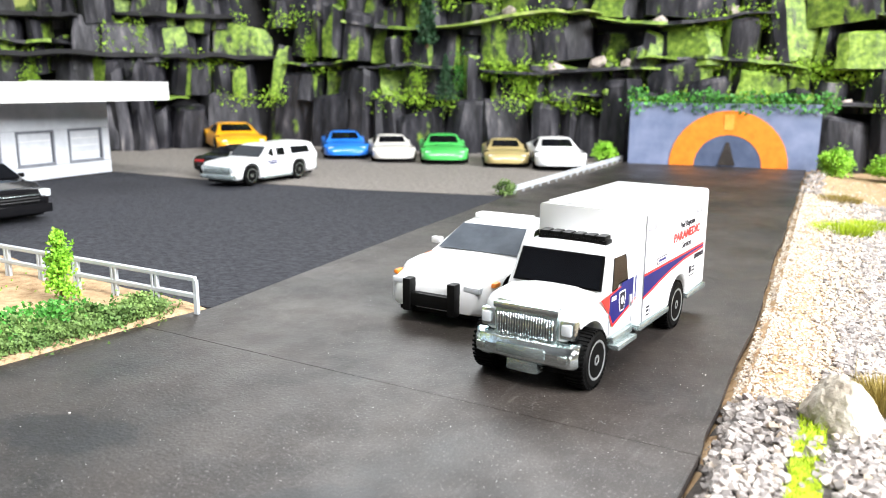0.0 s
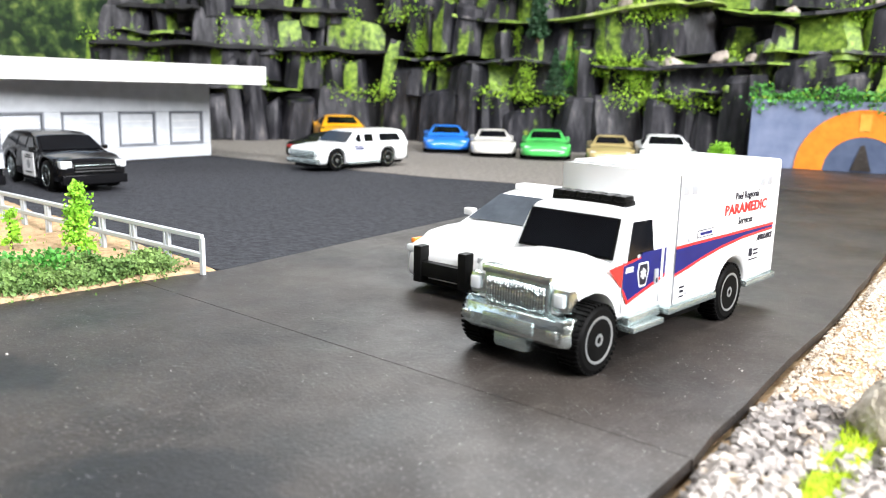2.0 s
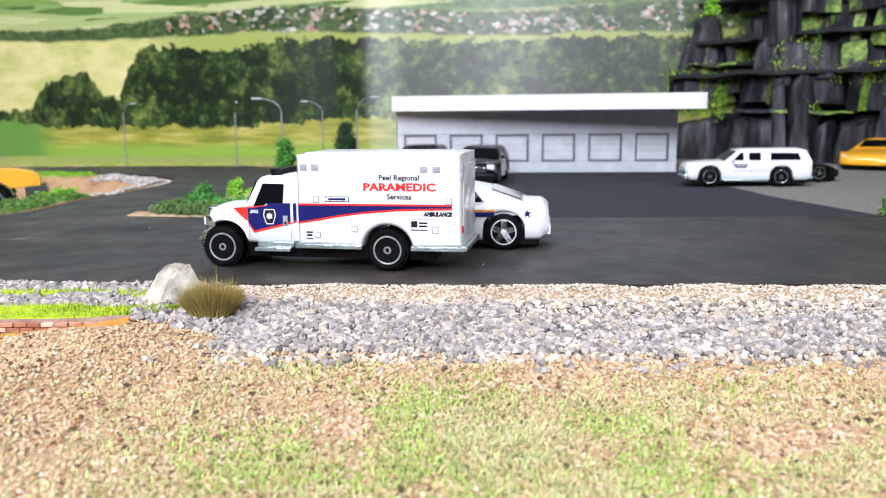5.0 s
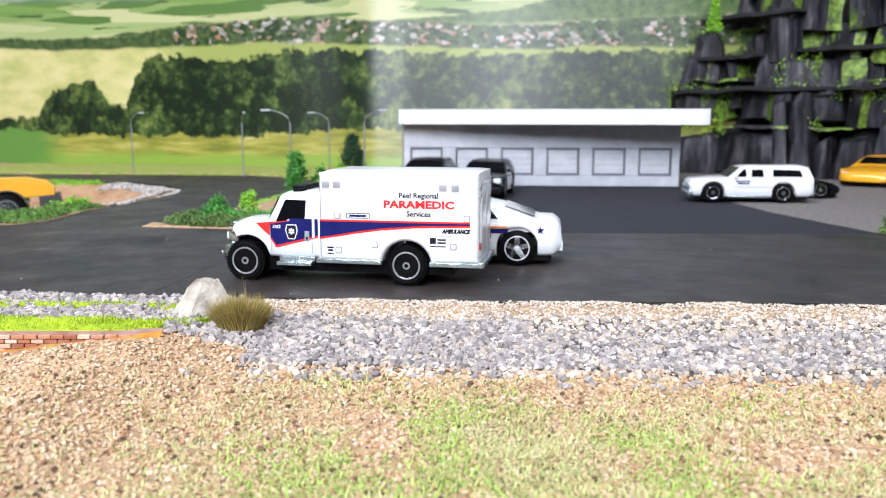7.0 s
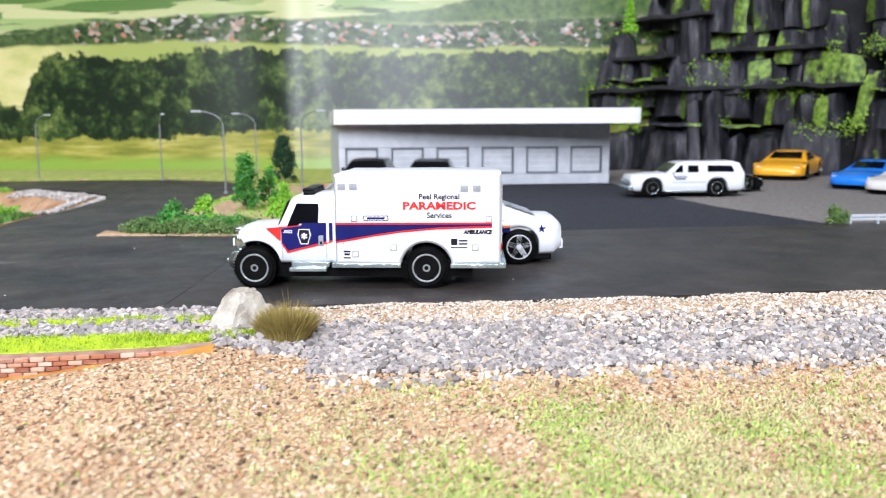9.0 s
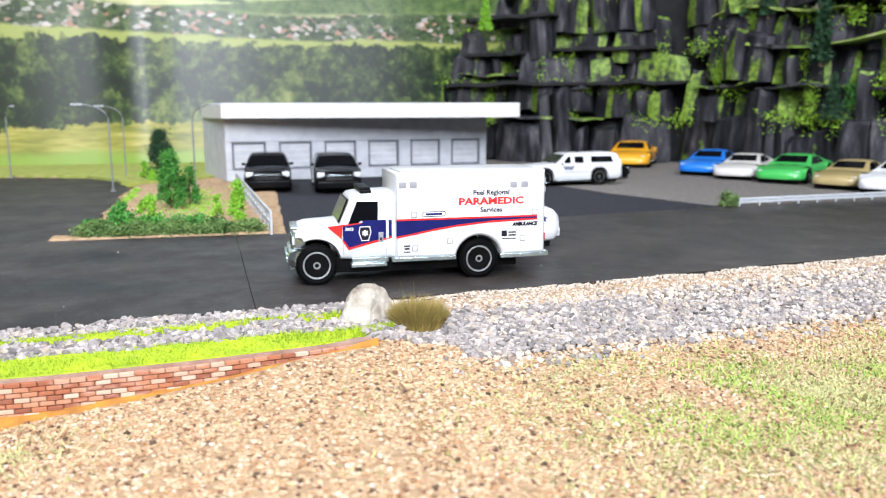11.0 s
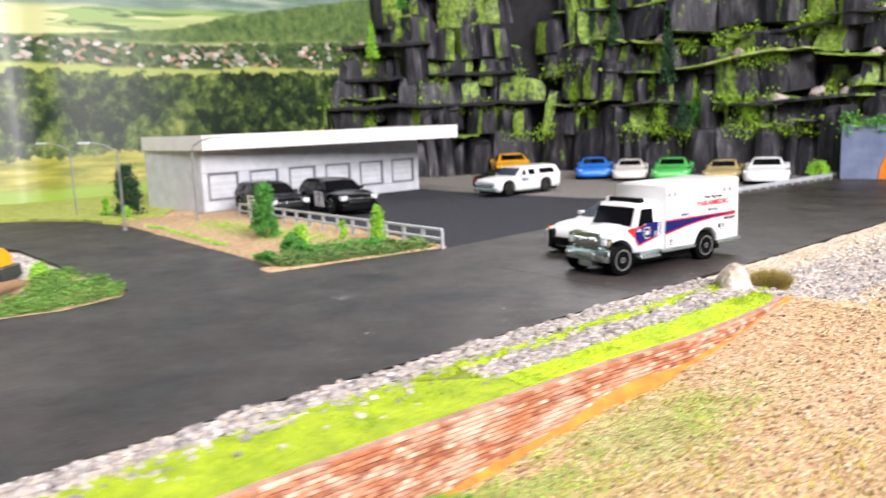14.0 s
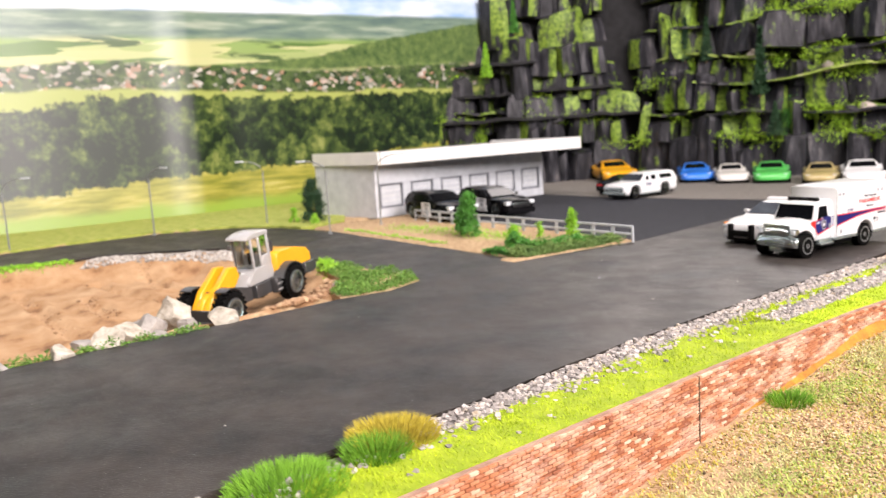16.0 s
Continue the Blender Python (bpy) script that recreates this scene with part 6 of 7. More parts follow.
mustard_mat = surface("mustard_flock", [(0.2, (0.30, 0.25, 0.03)), (0.5, (0.46, 0.38, 0.06)), (0.85, (0.52, 0.48, 0.12))], 130, 0.9, per_piece=0.35)
stuff("dry_flock", mustard, mustard_mat, "yellow dry flock on sand below the wall", "grass")
flock_two = surface("lime_flock", [(0.2, (0.28, 0.40, 0.08)), (0.8, (0.48, 0.58, 0.16))], 130, 0.9, per_piece=0.35)
lime_part = [f for f in flock if noise.noise(f[0][0] * 45) > 0.12]
flock = [f for f in flock if noise.noise(f[0][0] * 45) <= 0.12]
stuff("green_flock", lime_part, flock_two, "lime green flock over sand", "grass")
stuff("ground_flock", flock, flock_mat, "thin sage green flock over sand", "grass")

# pale rock beside the dry tuft
def boulder(r, rng, squash=(1, 1, 1), cuts=3, taper=0.0, lean=(0, 0)):
    """A broken stone: a ball cut by many planes, then roughened."""
    bm = bmesh.new()
    bmesh.ops.create_icosphere(bm, subdivisions=cuts, radius=1)
    off = Vector((rng.uniform(0, 50), rng.uniform(0, 50), 0))
    planes = [(Vector((rng.gauss(0, 1), rng.gauss(0, 1), rng.gauss(0, 0.8))).normalized(), rng.uniform(0.50, 0.82) if cuts < 5 else rng.uniform(0.62, 0.84)) for _ in range(15)]
    fine = 0.035 if cuts > 3 else 0.02
    for v in bm.verts:
        for nrm, d in planes:
            k = v.co.dot(nrm) - d
            if k > 0:
                v.co -= nrm * k
        v.co *= 1.12 + 0.10 * noise.noise(v.co * 2.0 + off) + 0.06 * noise.noise(v.co * 6 + off) + fine * noise.noise(v.co * 14 + off) + fine * 0.7 * noise.noise(v.co * 34 + off)
        k = (v.co.z + 1) / 2
        v.co = Vector(((v.co.x * (1 - taper * k) + lean[0] * k) * squash[0], (v.co.y * (1 - taper * k) + lean[1] * k) * squash[1], v.co.z * squash[2])) * r
    return bm


solo("boulder", boulder(0.0066, random.Random(14), (1.0, 1.22, 1.04), 5, 0.22, (0.0, 0.12)), stone_mat, "pale weathered boulder on the gravel verge", "rock", smooth=28, at=pose(0.0396, 0.0080, 0.0006, 0, 0, 8))


yellow_grass = surface("yellow_olive_grass", [(0.2, (0.30, 0.22, 0.02)), (0.8, (0.62, 0.52, 0.06))], 140, 0.85, per_piece=0.3)
grass_mat = surface("mid_green_grass", [(0.2, (0.08, 0.24, 0.015)), (0.8, (0.22, 0.46, 0.03))], 120, 0.8, per_piece=0.3)


def tuft(name, x, y, n, r, h, mat, label, z=None, seed=0, lean=0.8):
    q = random.Random(seed)
    z = ground_z(x, y) if z is None else z
    out = []
    for _ in range(n):
        a, d = q.uniform(0, 6.28), r * math.sqrt(q.random())
        px, py = x + d * math.cos(a), y + d * math.sin(a)
        hh = h * (1 - 0.5 * (d / r) ** 2) * q.uniform(0.6, 1.1)
        vs, fs = blade((px, py, z), hh, 0.00012, q, 0.2)
        out_x, out_y = (px - x) / r * hh * lean, (py - y) / r * hh * lean
        vs = [Vector((v.x + out_x * max(0, (v.z - z) / hh) ** 1.5, v.y + out_y * max(0, (v.z - z) / hh) ** 1.5, v.z)) for v in vs]
        out.append((vs, fs))
    return stuff(name, out, mat, label, "grass tuft", kind="")


tuft("grass_tuft", 0.0447, 0.0188, 2600, 0.0050, 0.0072, olive_mat, "dry olive grass tuft beside the pale boulder", seed=1)
tuft("grass_tuft", 0.0405, 0.0185, 14, 0.0050, 0.0125, olive_mat, "a few long dry stalks behind the boulder", seed=2, lean=0.25)
tuft("grass_tuft", 0.0815, -0.132, 700, 0.0060, 0.0042, grass_mat, "small green tuft at the wall's foot", seed=3)
tuft("grass_tuft", 0.0715, -0.2765, 3000, 0.0120, 0.0036, grass_mat, "leafy green tuft on the turf strip", seed=4)
tuft("grass_tuft", 0.0685, -0.2555, 1600, 0.0070, 0.0050, grass_mat, "bright lime tuft on the turf strip", seed=5)
tuft("grass_tuft", 0.0625, -0.2480, 2600, 0.0100, 0.0046, yellow_grass, "yellow dry tuft on the gravel edge", seed=6)
tuft("grass_tuft", 0.0115, 0.205, 1100, 0.0115, 0.0050, lime_mat, "low lime grass clump on beige grit", seed=7)
tuft("grass_tuft", 0.0180, 0.230, 900, 0.0100, 0.0040, lime_mat, "low lime grass clump on beige grit", seed=8)
tuft("grass_tuft", -0.0010, 0.292, 800, 0.0095, 0.0050, olive_mat, "brown dry clump beside the road", seed=9)
tuft("grass_tuft", 0.0840, 0.155, 1100, 0.0110, 0.0040, lime_leaf_mat, "green grass clump on the open ground", seed=10)


# ---- brick retaining wall ----
def wall_line():
    return [(x, y) for y, x in WALL if y > -0.5]


wl = [Vector(p) for p in wall_line()]
bm = bmesh.new()
rings = []
for y in np.linspace(-0.42, WALL_END - 0.001, 64):
    x = interp(WALL, y)
    rings.append([(x - 0.0022, y, -wall_drop(y) - 0.003), (x + 0.0006, y, -wall_drop(y) - 0.003), (x + 0.0006, y, 0.0008), (x - 0.0022, y, 0.0008)])
loft(bm, rings)
retaining = solo("retaining_wall", bm, mortar_mat, "low red brick retaining wall with pale joints", "brick wall", kind="structure", smooth=0)
bm = bmesh.new()
box(bm, -0.0005, 0.0005, -0.00122, 0.00122, -0.00039, 0.00039, 0.00009, 1)
brick_me = mesh_of("brick", bm, brick_mat, 0)
rest, n_brick = [], 0
q = random.Random(8)
for row in range(24):
    z = -0.0001 - row * 0.00092
    y = -0.40 + (row % 2) * 0.0013
    while y < WALL_END - 0.004:
        if -wall_drop(y) - 0.0006 < z:
            x = interp(WALL, y) + 0.00075 + q.uniform(-0.00012, 0.00012)
            dy = 0.01
            ang = math.degrees(math.atan2(interp(WALL, y - dy) - interp(WALL, y + dy), 2 * dy))
            if -0.175 < y < -0.135 and n_brick < 300:
                ob = new("brick", brick_me)
                ob.parent = retaining
                ob.matrix_basis = pose(x, y, z, q.uniform(-1, 1), 0, ang)
                n_brick += 1
            else:
                m = pose(x, y, z, q.uniform(-1, 1), 0, ang)
                rest.append(([m @ v.co for v in brick_me.vertices], [tuple(p.vertices) for p in brick_me.polygons]))
        y += 0.0026
stuff("brick_courses", rest, brick_mat, "red bricks in running bond", "", parent=retaining)
# upright joint between two wall boards, and an orange clay strip along the foot
bm = bmesh.new()
box(bm, 0.0774, 0.0788, -0.16615, -0.16585, -0.019, 0.0004)
part("board_joint", bm, bark_mat, retaining, "dark upright joint", smooth=0)
clay_mat = surface("orange_clay", [(0.3, (0.30, 0.12, 0.02)), (0.7, (0.54, 0.26, 0.03))], 200, 0.8, bump_scale=400, strength=0.5, dist=0.0006)
bm = bmesh.new()
rings = []
for y in np.linspace(-0.147, WALL_END, 44):
    x = interp(WALL, y) + 0.0010
    w = (0.0042 - 0.0024 * min(1, max(0, (y + 0.11) / 0.04))) * 0.62 * (0.45 + 1.1 * noise.noise(Vector((y * 60, 1, 0)))) * min(1, (y + 0.15) / 0.03)
    z = -wall_drop(y)
    w = max(w, 0.0002) + 0.0031 * math.exp(-((y + 0.073) / 0.017) ** 2)
    rings.append([(x, y, z - 0.002), (x + w + 0.001, y, z - 0.002), (x + w, y, z + 0.0004), (x, y, z + 0.0004 + w * 0.7)])
loft(bm, rings)
solo("clay_strip", bm, clay_mat, "ragged orange clay strip at the wall's foot", "clay", kind="structure", smooth=30)

# crumbs and dust on the road, and pale scratches
rng = random.Random(77)
crumbs = []
for _ in range(3600):
    y = rng.uniform(-0.33, 0.30) if rng.random() < 0.6 else rng.uniform(-0.11, 0.03)
    x = rng.uniform(interp(L_EDGE, y) + 0.003, interp(R_EDGE, y) - 0.002)
    if rng.random() > 0.25 + 0.75 * max(0, noise.noise(Vector((x * 25, y * 25, 3))) + 0.3):
        continue
    r = rng.uniform(0.00004, 0.00011) if rng.random() < 0.994 else rng.uniform(0.0002, 0.0005)
    crumbs.append(pebble((x, y, r * 0.4), r, rng, 0.7, 0))
dust_mat = mixed_grit("pale_dust", [(0.0, (0.40, 0.36, 0.32)), (0.6, (0.62, 0.60, 0.57)), (0.9, (0.80, 0.80, 0.80))], 0.35, 400)
stuff("road_dust", crumbs, dust_mat, "fine pale crumbs and dust on the black road", "dust")
marks = []
for _ in range(70):
    y = rng.uniform(-0.30, 0.22)
    x = rng.uniform(interp(L_EDGE, y) + 0.006, interp(R_EDGE, y) - 0.006)
    a, ln, w = rng.gauss(0.5, 0.5), rng.uniform(0.0006, 0.0026), rng.uniform(0.00003, 0.00005)
    dx, dy = math.cos(a) * ln, math.sin(a) * ln
    marks.append(([(x - dy / ln * w, y + dx / ln * w, 0.00006), (x + dy / ln * w, y - dx / ln * w, 0.00006), (x + dx, y + dy, 0.00006)], [(0, 1, 2)]))
for k in range(9):
    a, ln = k * 0.75, rng.uniform(0.003, 0.0060)
    x, y = -0.039 + rng.uniform(-0.002, 0.002), -0.091 + rng.uniform(-0.002, 0.002)
    marks.append(([(x, y, 0.00007), (x - math.sin(a) * 0.0004, y + math.cos(a) * 0.0004, 0.00007), (x + math.cos(a) * ln, y + math.sin(a) * ln, 0.00007)], [(0, 1, 2)]))
stuff("scratches", marks, grey_print, "fine pale scratches in the road surface", "scratch")


# ---- fence, hedge, shrubs and lamps ----
def fence(a, b, h, n, label, double=True):
    a, b = Vector(a), Vector(b)
    d = b - a
    g = thing("fence", pose(a.x, a.y, 0, 0, 0, math.degrees(math.atan2(d.y, d.x))), label, "fence")
    ln = d.length
    for z in (h - 0.0006, h * 0.48):
        bm = bmesh.new()
        box(bm, 0, ln, -0.0005, 0.0005, z - 0.0006, z + 0.0006, 0.0002, 1)
        part("rail", bm, grey_plastic, g)
    for k in range(n + 1):
        x = ln * k / n
        for dx in ((0, 0.0014) if double and 0 < k < n else (0,)):
            bm = bmesh.new()
            box(bm, x + dx - 0.0004 - 0.0004 * (k == n), x + dx + 0.0004, -0.00045, 0.00045, -0.002, h - 0.0008, 0.0001, 1)
            part("post", bm, grey_plastic, g)
    return g


fence((-0.302, -0.0285), (-0.0975, -0.0105), 0.0092, 14, "grey plastic post and rail fence beside the parking area")
fence((-0.1365, 0.215), (-0.1555, 0.405), 0.0040, 16, "low grey rail along the grit parking ground", False)


def shrub(name, x, y, h, r, n, size, mat, label, cat="shrub", seed=0, z=None, shape="cone", stem=True):
    """A stem and a crown of many small leaves in uneven clumps."""
    q = random.Random(seed)
    z = ground_z(x, y) if z is None else z
    g = thing(name, pose(x, y, z), label, cat)
    if stem:
        bm = bmesh.new()
        tube(bm, [(0, 0, -0.001), (q.uniform(-1, 1) * r * 0.15, q.uniform(-1, 1) * r * 0.15, h * 0.4), (q.uniform(-1, 1) * r * 0.1, 0, h * 0.85)], max(0.0004, r * 0.07), 6, 0.0002)
        part("trunk", bm, bark_mat, g, "thin brown stem")
    items = []
    clumps = []
    n, size = int(n * 2.4), size * 0.66
    for k in range(max(6, n // 60)):
        f = q.random() ** 0.8
        rr = r * ((1.05 - f) if shape == "cone" else math.sqrt(max(0.05, 1 - (2 * f - 1) ** 2)) if shape == "ball" else (1.0 - 0.75 * f ** 2.2)) * q.uniform(0.45, 1.0)
        a = q.uniform(0, 6.28)
        clumps.append((rr * math.cos(a), rr * math.sin(a), h * (0.08 + 0.9 * f), r * q.uniform(0.22, 0.42)))
    for _ in range(n):
        cx, cy, cz, cr = q.choice(clumps)
        items.append(leaf((cx + q.gauss(0, cr * 0.5), cy + q.gauss(0, cr * 0.5), max(0, cz + q.gauss(0, cr * 0.5))), size * q.uniform(0.6, 1.2), q))
    stuff("crown", items, mat, "", "", parent=g, kind="")
    return g


def hedge_row(pts, n, h, r, size, mat, label, seed):
    q = random.Random(seed)
    items = []
    for _ in range(n):
        k = q.randrange(len(pts) - 1)
        f = q.random()
        x = pts[k][0] + (pts[k + 1][0] - pts[k][0]) * f + q.gauss(0, r * 0.5)
        y = pts[k][1] + (pts[k + 1][1] - pts[k][1]) * f + q.gauss(0, r * 0.4)
        top = h * (0.65 + 0.6 * noise.noise(Vector((x * 140, y * 140, seed))))
        items.append(leaf((x, y, ground_z(x, y) + q.random() * max(0.001, top)), size * q.uniform(0.6, 1.3), q))
    return stuff("hedge", items, mat, label, "hedge")


HEDGE = [(-0.1065, -0.0165), (-0.1070, -0.04), (-0.1100, -0.062), (-0.1125, -0.080)]
hedge_row(HEDGE, 22000, 0.0058, 0.0062, 0.0009, moss_leaf_mat, "low olive green hedge of fine foam along the road", 1)
hedge_row([(-0.112, -0.030), (-0.1130, -0.055), (-0.122, -0.072)], 4200, 0.0078, 0.0056, 0.0011, leaf_mat, "darker green foliage clumps in the hedge", 2)
hedge_row([(-0.116, -0.080), (-0.135, -0.0815)], 1200, 0.0035, 0.0030, 0.0012, leaf_mat, "thin green edge planting by the side road", 3)
hedge_row([(-0.180, -0.0800), (-0.30, -0.086)], 700, 0.0014, 0.0030, 0.0010, lime_leaf_mat, "sparse green flock beside the side road", 4)
hedge_row([(-0.16, -0.040), (-0.28, -0.055)], 2200, 0.0009, 0.0200, 0.0008, lime_leaf_mat, "sparse green flock on the planted strip", 5)
hedge_row([(-0.1375, 0.215), (-0.1465, 0.31), (-0.1555, 0.40)], 2600, 0.0022, 0.0022, 0.0010, moss_leaf_mat, "thin mossy strip under the low rail", 6)
shrub("conifer", -0.1325, -0.0235, 0.0165, 0.0048, 900, 0.0016, lime_leaf_mat, "small lime green cone shrub before the fence", seed=3)
shrub("tree", -0.1905, -0.0560, 0.0270, 0.0062, 1500, 0.0019, leaf_mat, "slim green leafy tree on sandy ground", "tree", 4, shape="col")
shrub("tree", -0.2060, -0.0490, 0.0190, 0.0055, 700, 0.0018, leaf_mat, "small leafy tree beside the taller one", "tree", 14, shape="col")
shrub("shrub", -0.1400, -0.0600, 0.0105, 0.0050, 500, 0.0016, lime_leaf_mat, "low bright shrub behind the hedge", seed=5, shape="col")
shrub("shrub", -0.1270, -0.0690, 0.0090, 0.0050, 500, 0.0016, leaf_mat, "low green shrub behind the hedge", seed=6, shape="col")
shrub("shrub", -0.1500, -0.0330, 0.0100, 0.0030, 300, 0.0014, lime_leaf_mat, "thin green sprig on sandy ground", seed=7)
shrub("cypress", -0.3720, -0.0800, 0.0330, 0.0085, 2400, 0.0020, dark_leaf_mat, "dark green cypress beside the garage", "tree", 8, shape="col")
shrub("shrub", -0.3820, -0.0930, 0.0120, 0.0045, 350, 0.0018, lime_leaf_mat, "lime shrub at the cypress's foot", seed=9)
shrub("shrub", -0.3600, -0.0850, 0.0110, 0.0045, 350, 0.0018, lime_leaf_mat, "lime shrub at the cypress's foot", seed=10)
shrub("shrub", -0.1385, 0.2100, 0.0060, 0.0050, 500, 0.0014, moss_leaf_mat, "mossy clump at the end of the low rail", seed=11, z=0, stem=False, shape="ball")
shrub("shrub", -0.1630, 0.3920, 0.0110, 0.0085, 900, 0.0022, lime_leaf_mat, "lime bush between white car and tunnel picture", seed=12, z=0, shape="ball")
shrub("shrub", -0.0190, 0.4050, 0.0130, 0.0110, 1300, 0.0024, lime_leaf_mat, "lime bush beside the tunnel picture", seed=13, z=0, shape="ball")
shrub("shrub", 0.0090, 0.4120, 0.0100, 0.0110, 1000, 0.0024, lime_leaf_mat, "lime bush below the dark rock", seed=15, z=0, shape="ball")


def street_lamp(x, y, turn, h=0.052):
    g = thing("street_lamp", pose(x, y, -0.0005, 0, 0, turn), "thin grey model street lamp with a curved arm", "street lamp", "street lamps along the side road")
    bm = bmesh.new()
    pts = [(0, 0, 0), (0, 0, h * 0.5), (0, 0, h * 0.84)] + [(0.016 * t * t * 0.9 + 0.001 * t, 0, h * (0.84 + 0.16 * math.sin(t * 1.4))) for t in (0.3, 0.6, 0.85, 1.0)]
    tube(bm, pts, 0.00058, 8, 0.00036)
    part("pole", bm, lamp_post_mat, g, "grey tapered pole")
    bm = bmesh.new()
    box(bm, 0.0140, 0.0205, -0.0010, 0.0010, h - 0.0008, h + 0.0004, 0.0004, 2)
    part("lamp_head", bm, grey_plastic, g, "flat grey lamp head")
    bm = bmesh.new()
    lathe(bm, [(0, 0.0016), (0.0012, 0.0016), (0.0016, 0.0009)], 12, "z")
    part("base", bm, lamp_post_mat, g)
    return g


for x, y, turn in ((-0.298, -0.1000, 265), (-0.310, -0.0535, 60), (-0.402, -0.108, 250), (-0.4255, -0.1905, 30), (-0.4250, -0.290, 60)):
    street_lamp(x, y, turn)

# ---- sand pit: floor, gravel bank, stones ----
rng = random.Random(33)
bank = []
for _ in range(4800):
    f = rng.random() * (len(SIDE_IN) - 3) + 1
    k = int(f)
    x = SIDE_IN[k][0] + (SIDE_IN[k + 1][0] - SIDE_IN[k][0]) * (f - k)
    y = SIDE_IN[k][1] + (SIDE_IN[k + 1][1] - SIDE_IN[k][1]) * (f - k)
    if x < -0.34 or x > -0.15:
        continue
    k = rng.random() ** 1.4 * (1.0 if x < -0.19 else 0.5)
    x, y = x + 0.016 * k, y - 0.016 * k
    r = rng.uniform(0.0005, 0.0011)
    bank.append(pebble((x, y, ground_z(x, y) + r * 0.3), r, rng, 0.8, 1))
pale_gravel = mixed_grit("pale_bank_gravel", [(0.0, (0.20, 0.18, 0.16)), (0.3, (0.36, 0.33, 0.30)), (0.7, (0.48, 0.45, 0.41)), (0.97, (0.60, 0.57, 0.53))], 0.8, 500)
stuff("bank_gravel", bank, pale_gravel, "pale gravel bank between side road and pit", "gravel")
STONES = [(-0.0885, -0.2385, 0.0100, (1.30, 0.85, 0.58)), (-0.1160, -0.2530, 0.0100, (1.1, 0.8, 0.9)), (-0.1010, -0.2650, 0.0082, (1.0, 1.0, 0.85)), (-0.1110, -0.2660, 0.0060, (1.1, 0.9, 0.7)), (-0.0920, -0.2750, 0.0072, (1, 0.9, 0.8)), (-0.0830, -0.2830, 0.0074, (0.9, 1.0, 0.9)), (-0.0770, -0.2985, 0.0062, (1, 1, 0.9)), (-0.0850, -0.2650, 0.0045, (1, 1, 0.8)), (-0.0860, -0.2560, 0.0042, (1, 1, 0.8)), (-0.0950, -0.2900, 0.0048, (1.2, 1, 0.6)), (-0.1280, -0.1740, 0.0030, (1, 1, 0.8)), (-0.0760, -0.3180, 0.0052, (1, 1, 0.8)), (-0.1000, -0.2520, 0.0050, (1, 1, 0.9))]
grey_stone = surface("grey_rock", [(0.25, (0.16, 0.15, 0.14)), (0.5, (0.32, 0.30, 0.28)), (0.8, (0.50, 0.47, 0.44))], 90, 0.85, bump_scale=350, strength=0.8, dist=0.001)
for k, (x, y, r, sq) in enumerate(STONES):
    pale = k in (0, 1, 4, 5, 6)
    solo("boulder", boulder(r * 0.84, random.Random(60 + k), sq, 4), stone_mat if pale else grey_stone, "pale broken stone at the edge of the pit" if pale else "grey broken stone at the edge of the pit", "rock", "stones edging the sand pit", smooth=24, at=pose(x, y, max(ground_z(x, y), -0.004) + r * sq[2] * 0.45, 0, 0, k * 47))
clods = []
for xa, ya, xb, yb in ((-0.304, -0.296, -0.159, -0.285), (-0.311, -0.2248, -0.2527, -0.2249), (-0.256, -0.267, -0.1965, -0.264), (-0.30, -0.255, -0.17, -0.225), (-0.13, -0.30, -0.095, -0.285)):
    for _ in range(190):
        f = rng.random()
        x, y = xa + (xb - xa) * f + rng.gauss(0, 0.003), ya + (yb - ya) * f + rng.gauss(0, 0.0022)
        r = rng.uniform(0.0003, 0.0009) * rng.uniform(0.6, 1)
        clods.append(pebble((x, y, ground_z(x, y) + r * 0.2), r, rng, 0.7, 1))
mound = []
for _ in range(1500):
    f = rng.random()
    x, y = -0.092 - 0.046 * f + rng.gauss(0, 0.006), -0.213 + 0.038 * f + rng.gauss(0, 0.004)
    if not inside(PIT, x, y):
        continue
    r = rng.uniform(0.0005, 0.0022) * rng.uniform(0.5, 1)
    mound.append(pebble((x, y, ground_z(x, y) + r * 0.3), r, rng, 0.7, 1))
soil_mat = mixed_grit("brown_clods", [(0.0, (0.20, 0.11, 0.06)), (0.5, (0.34, 0.20, 0.11)), (0.9, (0.48, 0.33, 0.20))], 0.9, 400)
stuff("soil_mound", mound, soil_mat, "brown dug earth lumps beside the loader", "soil")
stuff("soil_clods", clods, soil_mat, "brown crumbled soil along the wheel ruts", "soil")
weed_mat = surface("olive_weed", [(0.2, (0.05, 0.15, 0.02)), (0.8, (0.17, 0.32, 0.05))], 120, 0.7, per_piece=0.35)
PITEDGE = [(-0.0775, -0.335), (-0.0785, -0.30), (-0.0800, -0.272), (-0.0820, -0.250)]
hedge_row(PITEDGE, 5200, 0.0060, 0.0036, 0.0009, weed_mat, "green weeds between the edge stones", 21)
CORNER = [(-0.0895, -0.190), (-0.0875, -0.167), (-0.0968, -0.147), (-0.111, -0.1425), (-0.150, -0.1505), (-0.172, -0.153), (-0.170, -0.166), (-0.125, -0.172), (-0.104, -0.188)]
bm = bmesh.new()
prism(bm, CORNER, -0.006, 0.0002)
solo("verge_mat", bm, sand_mat, "sandy corner between the pit and two roads", "verge", kind="structure", smooth=0)
cover = []
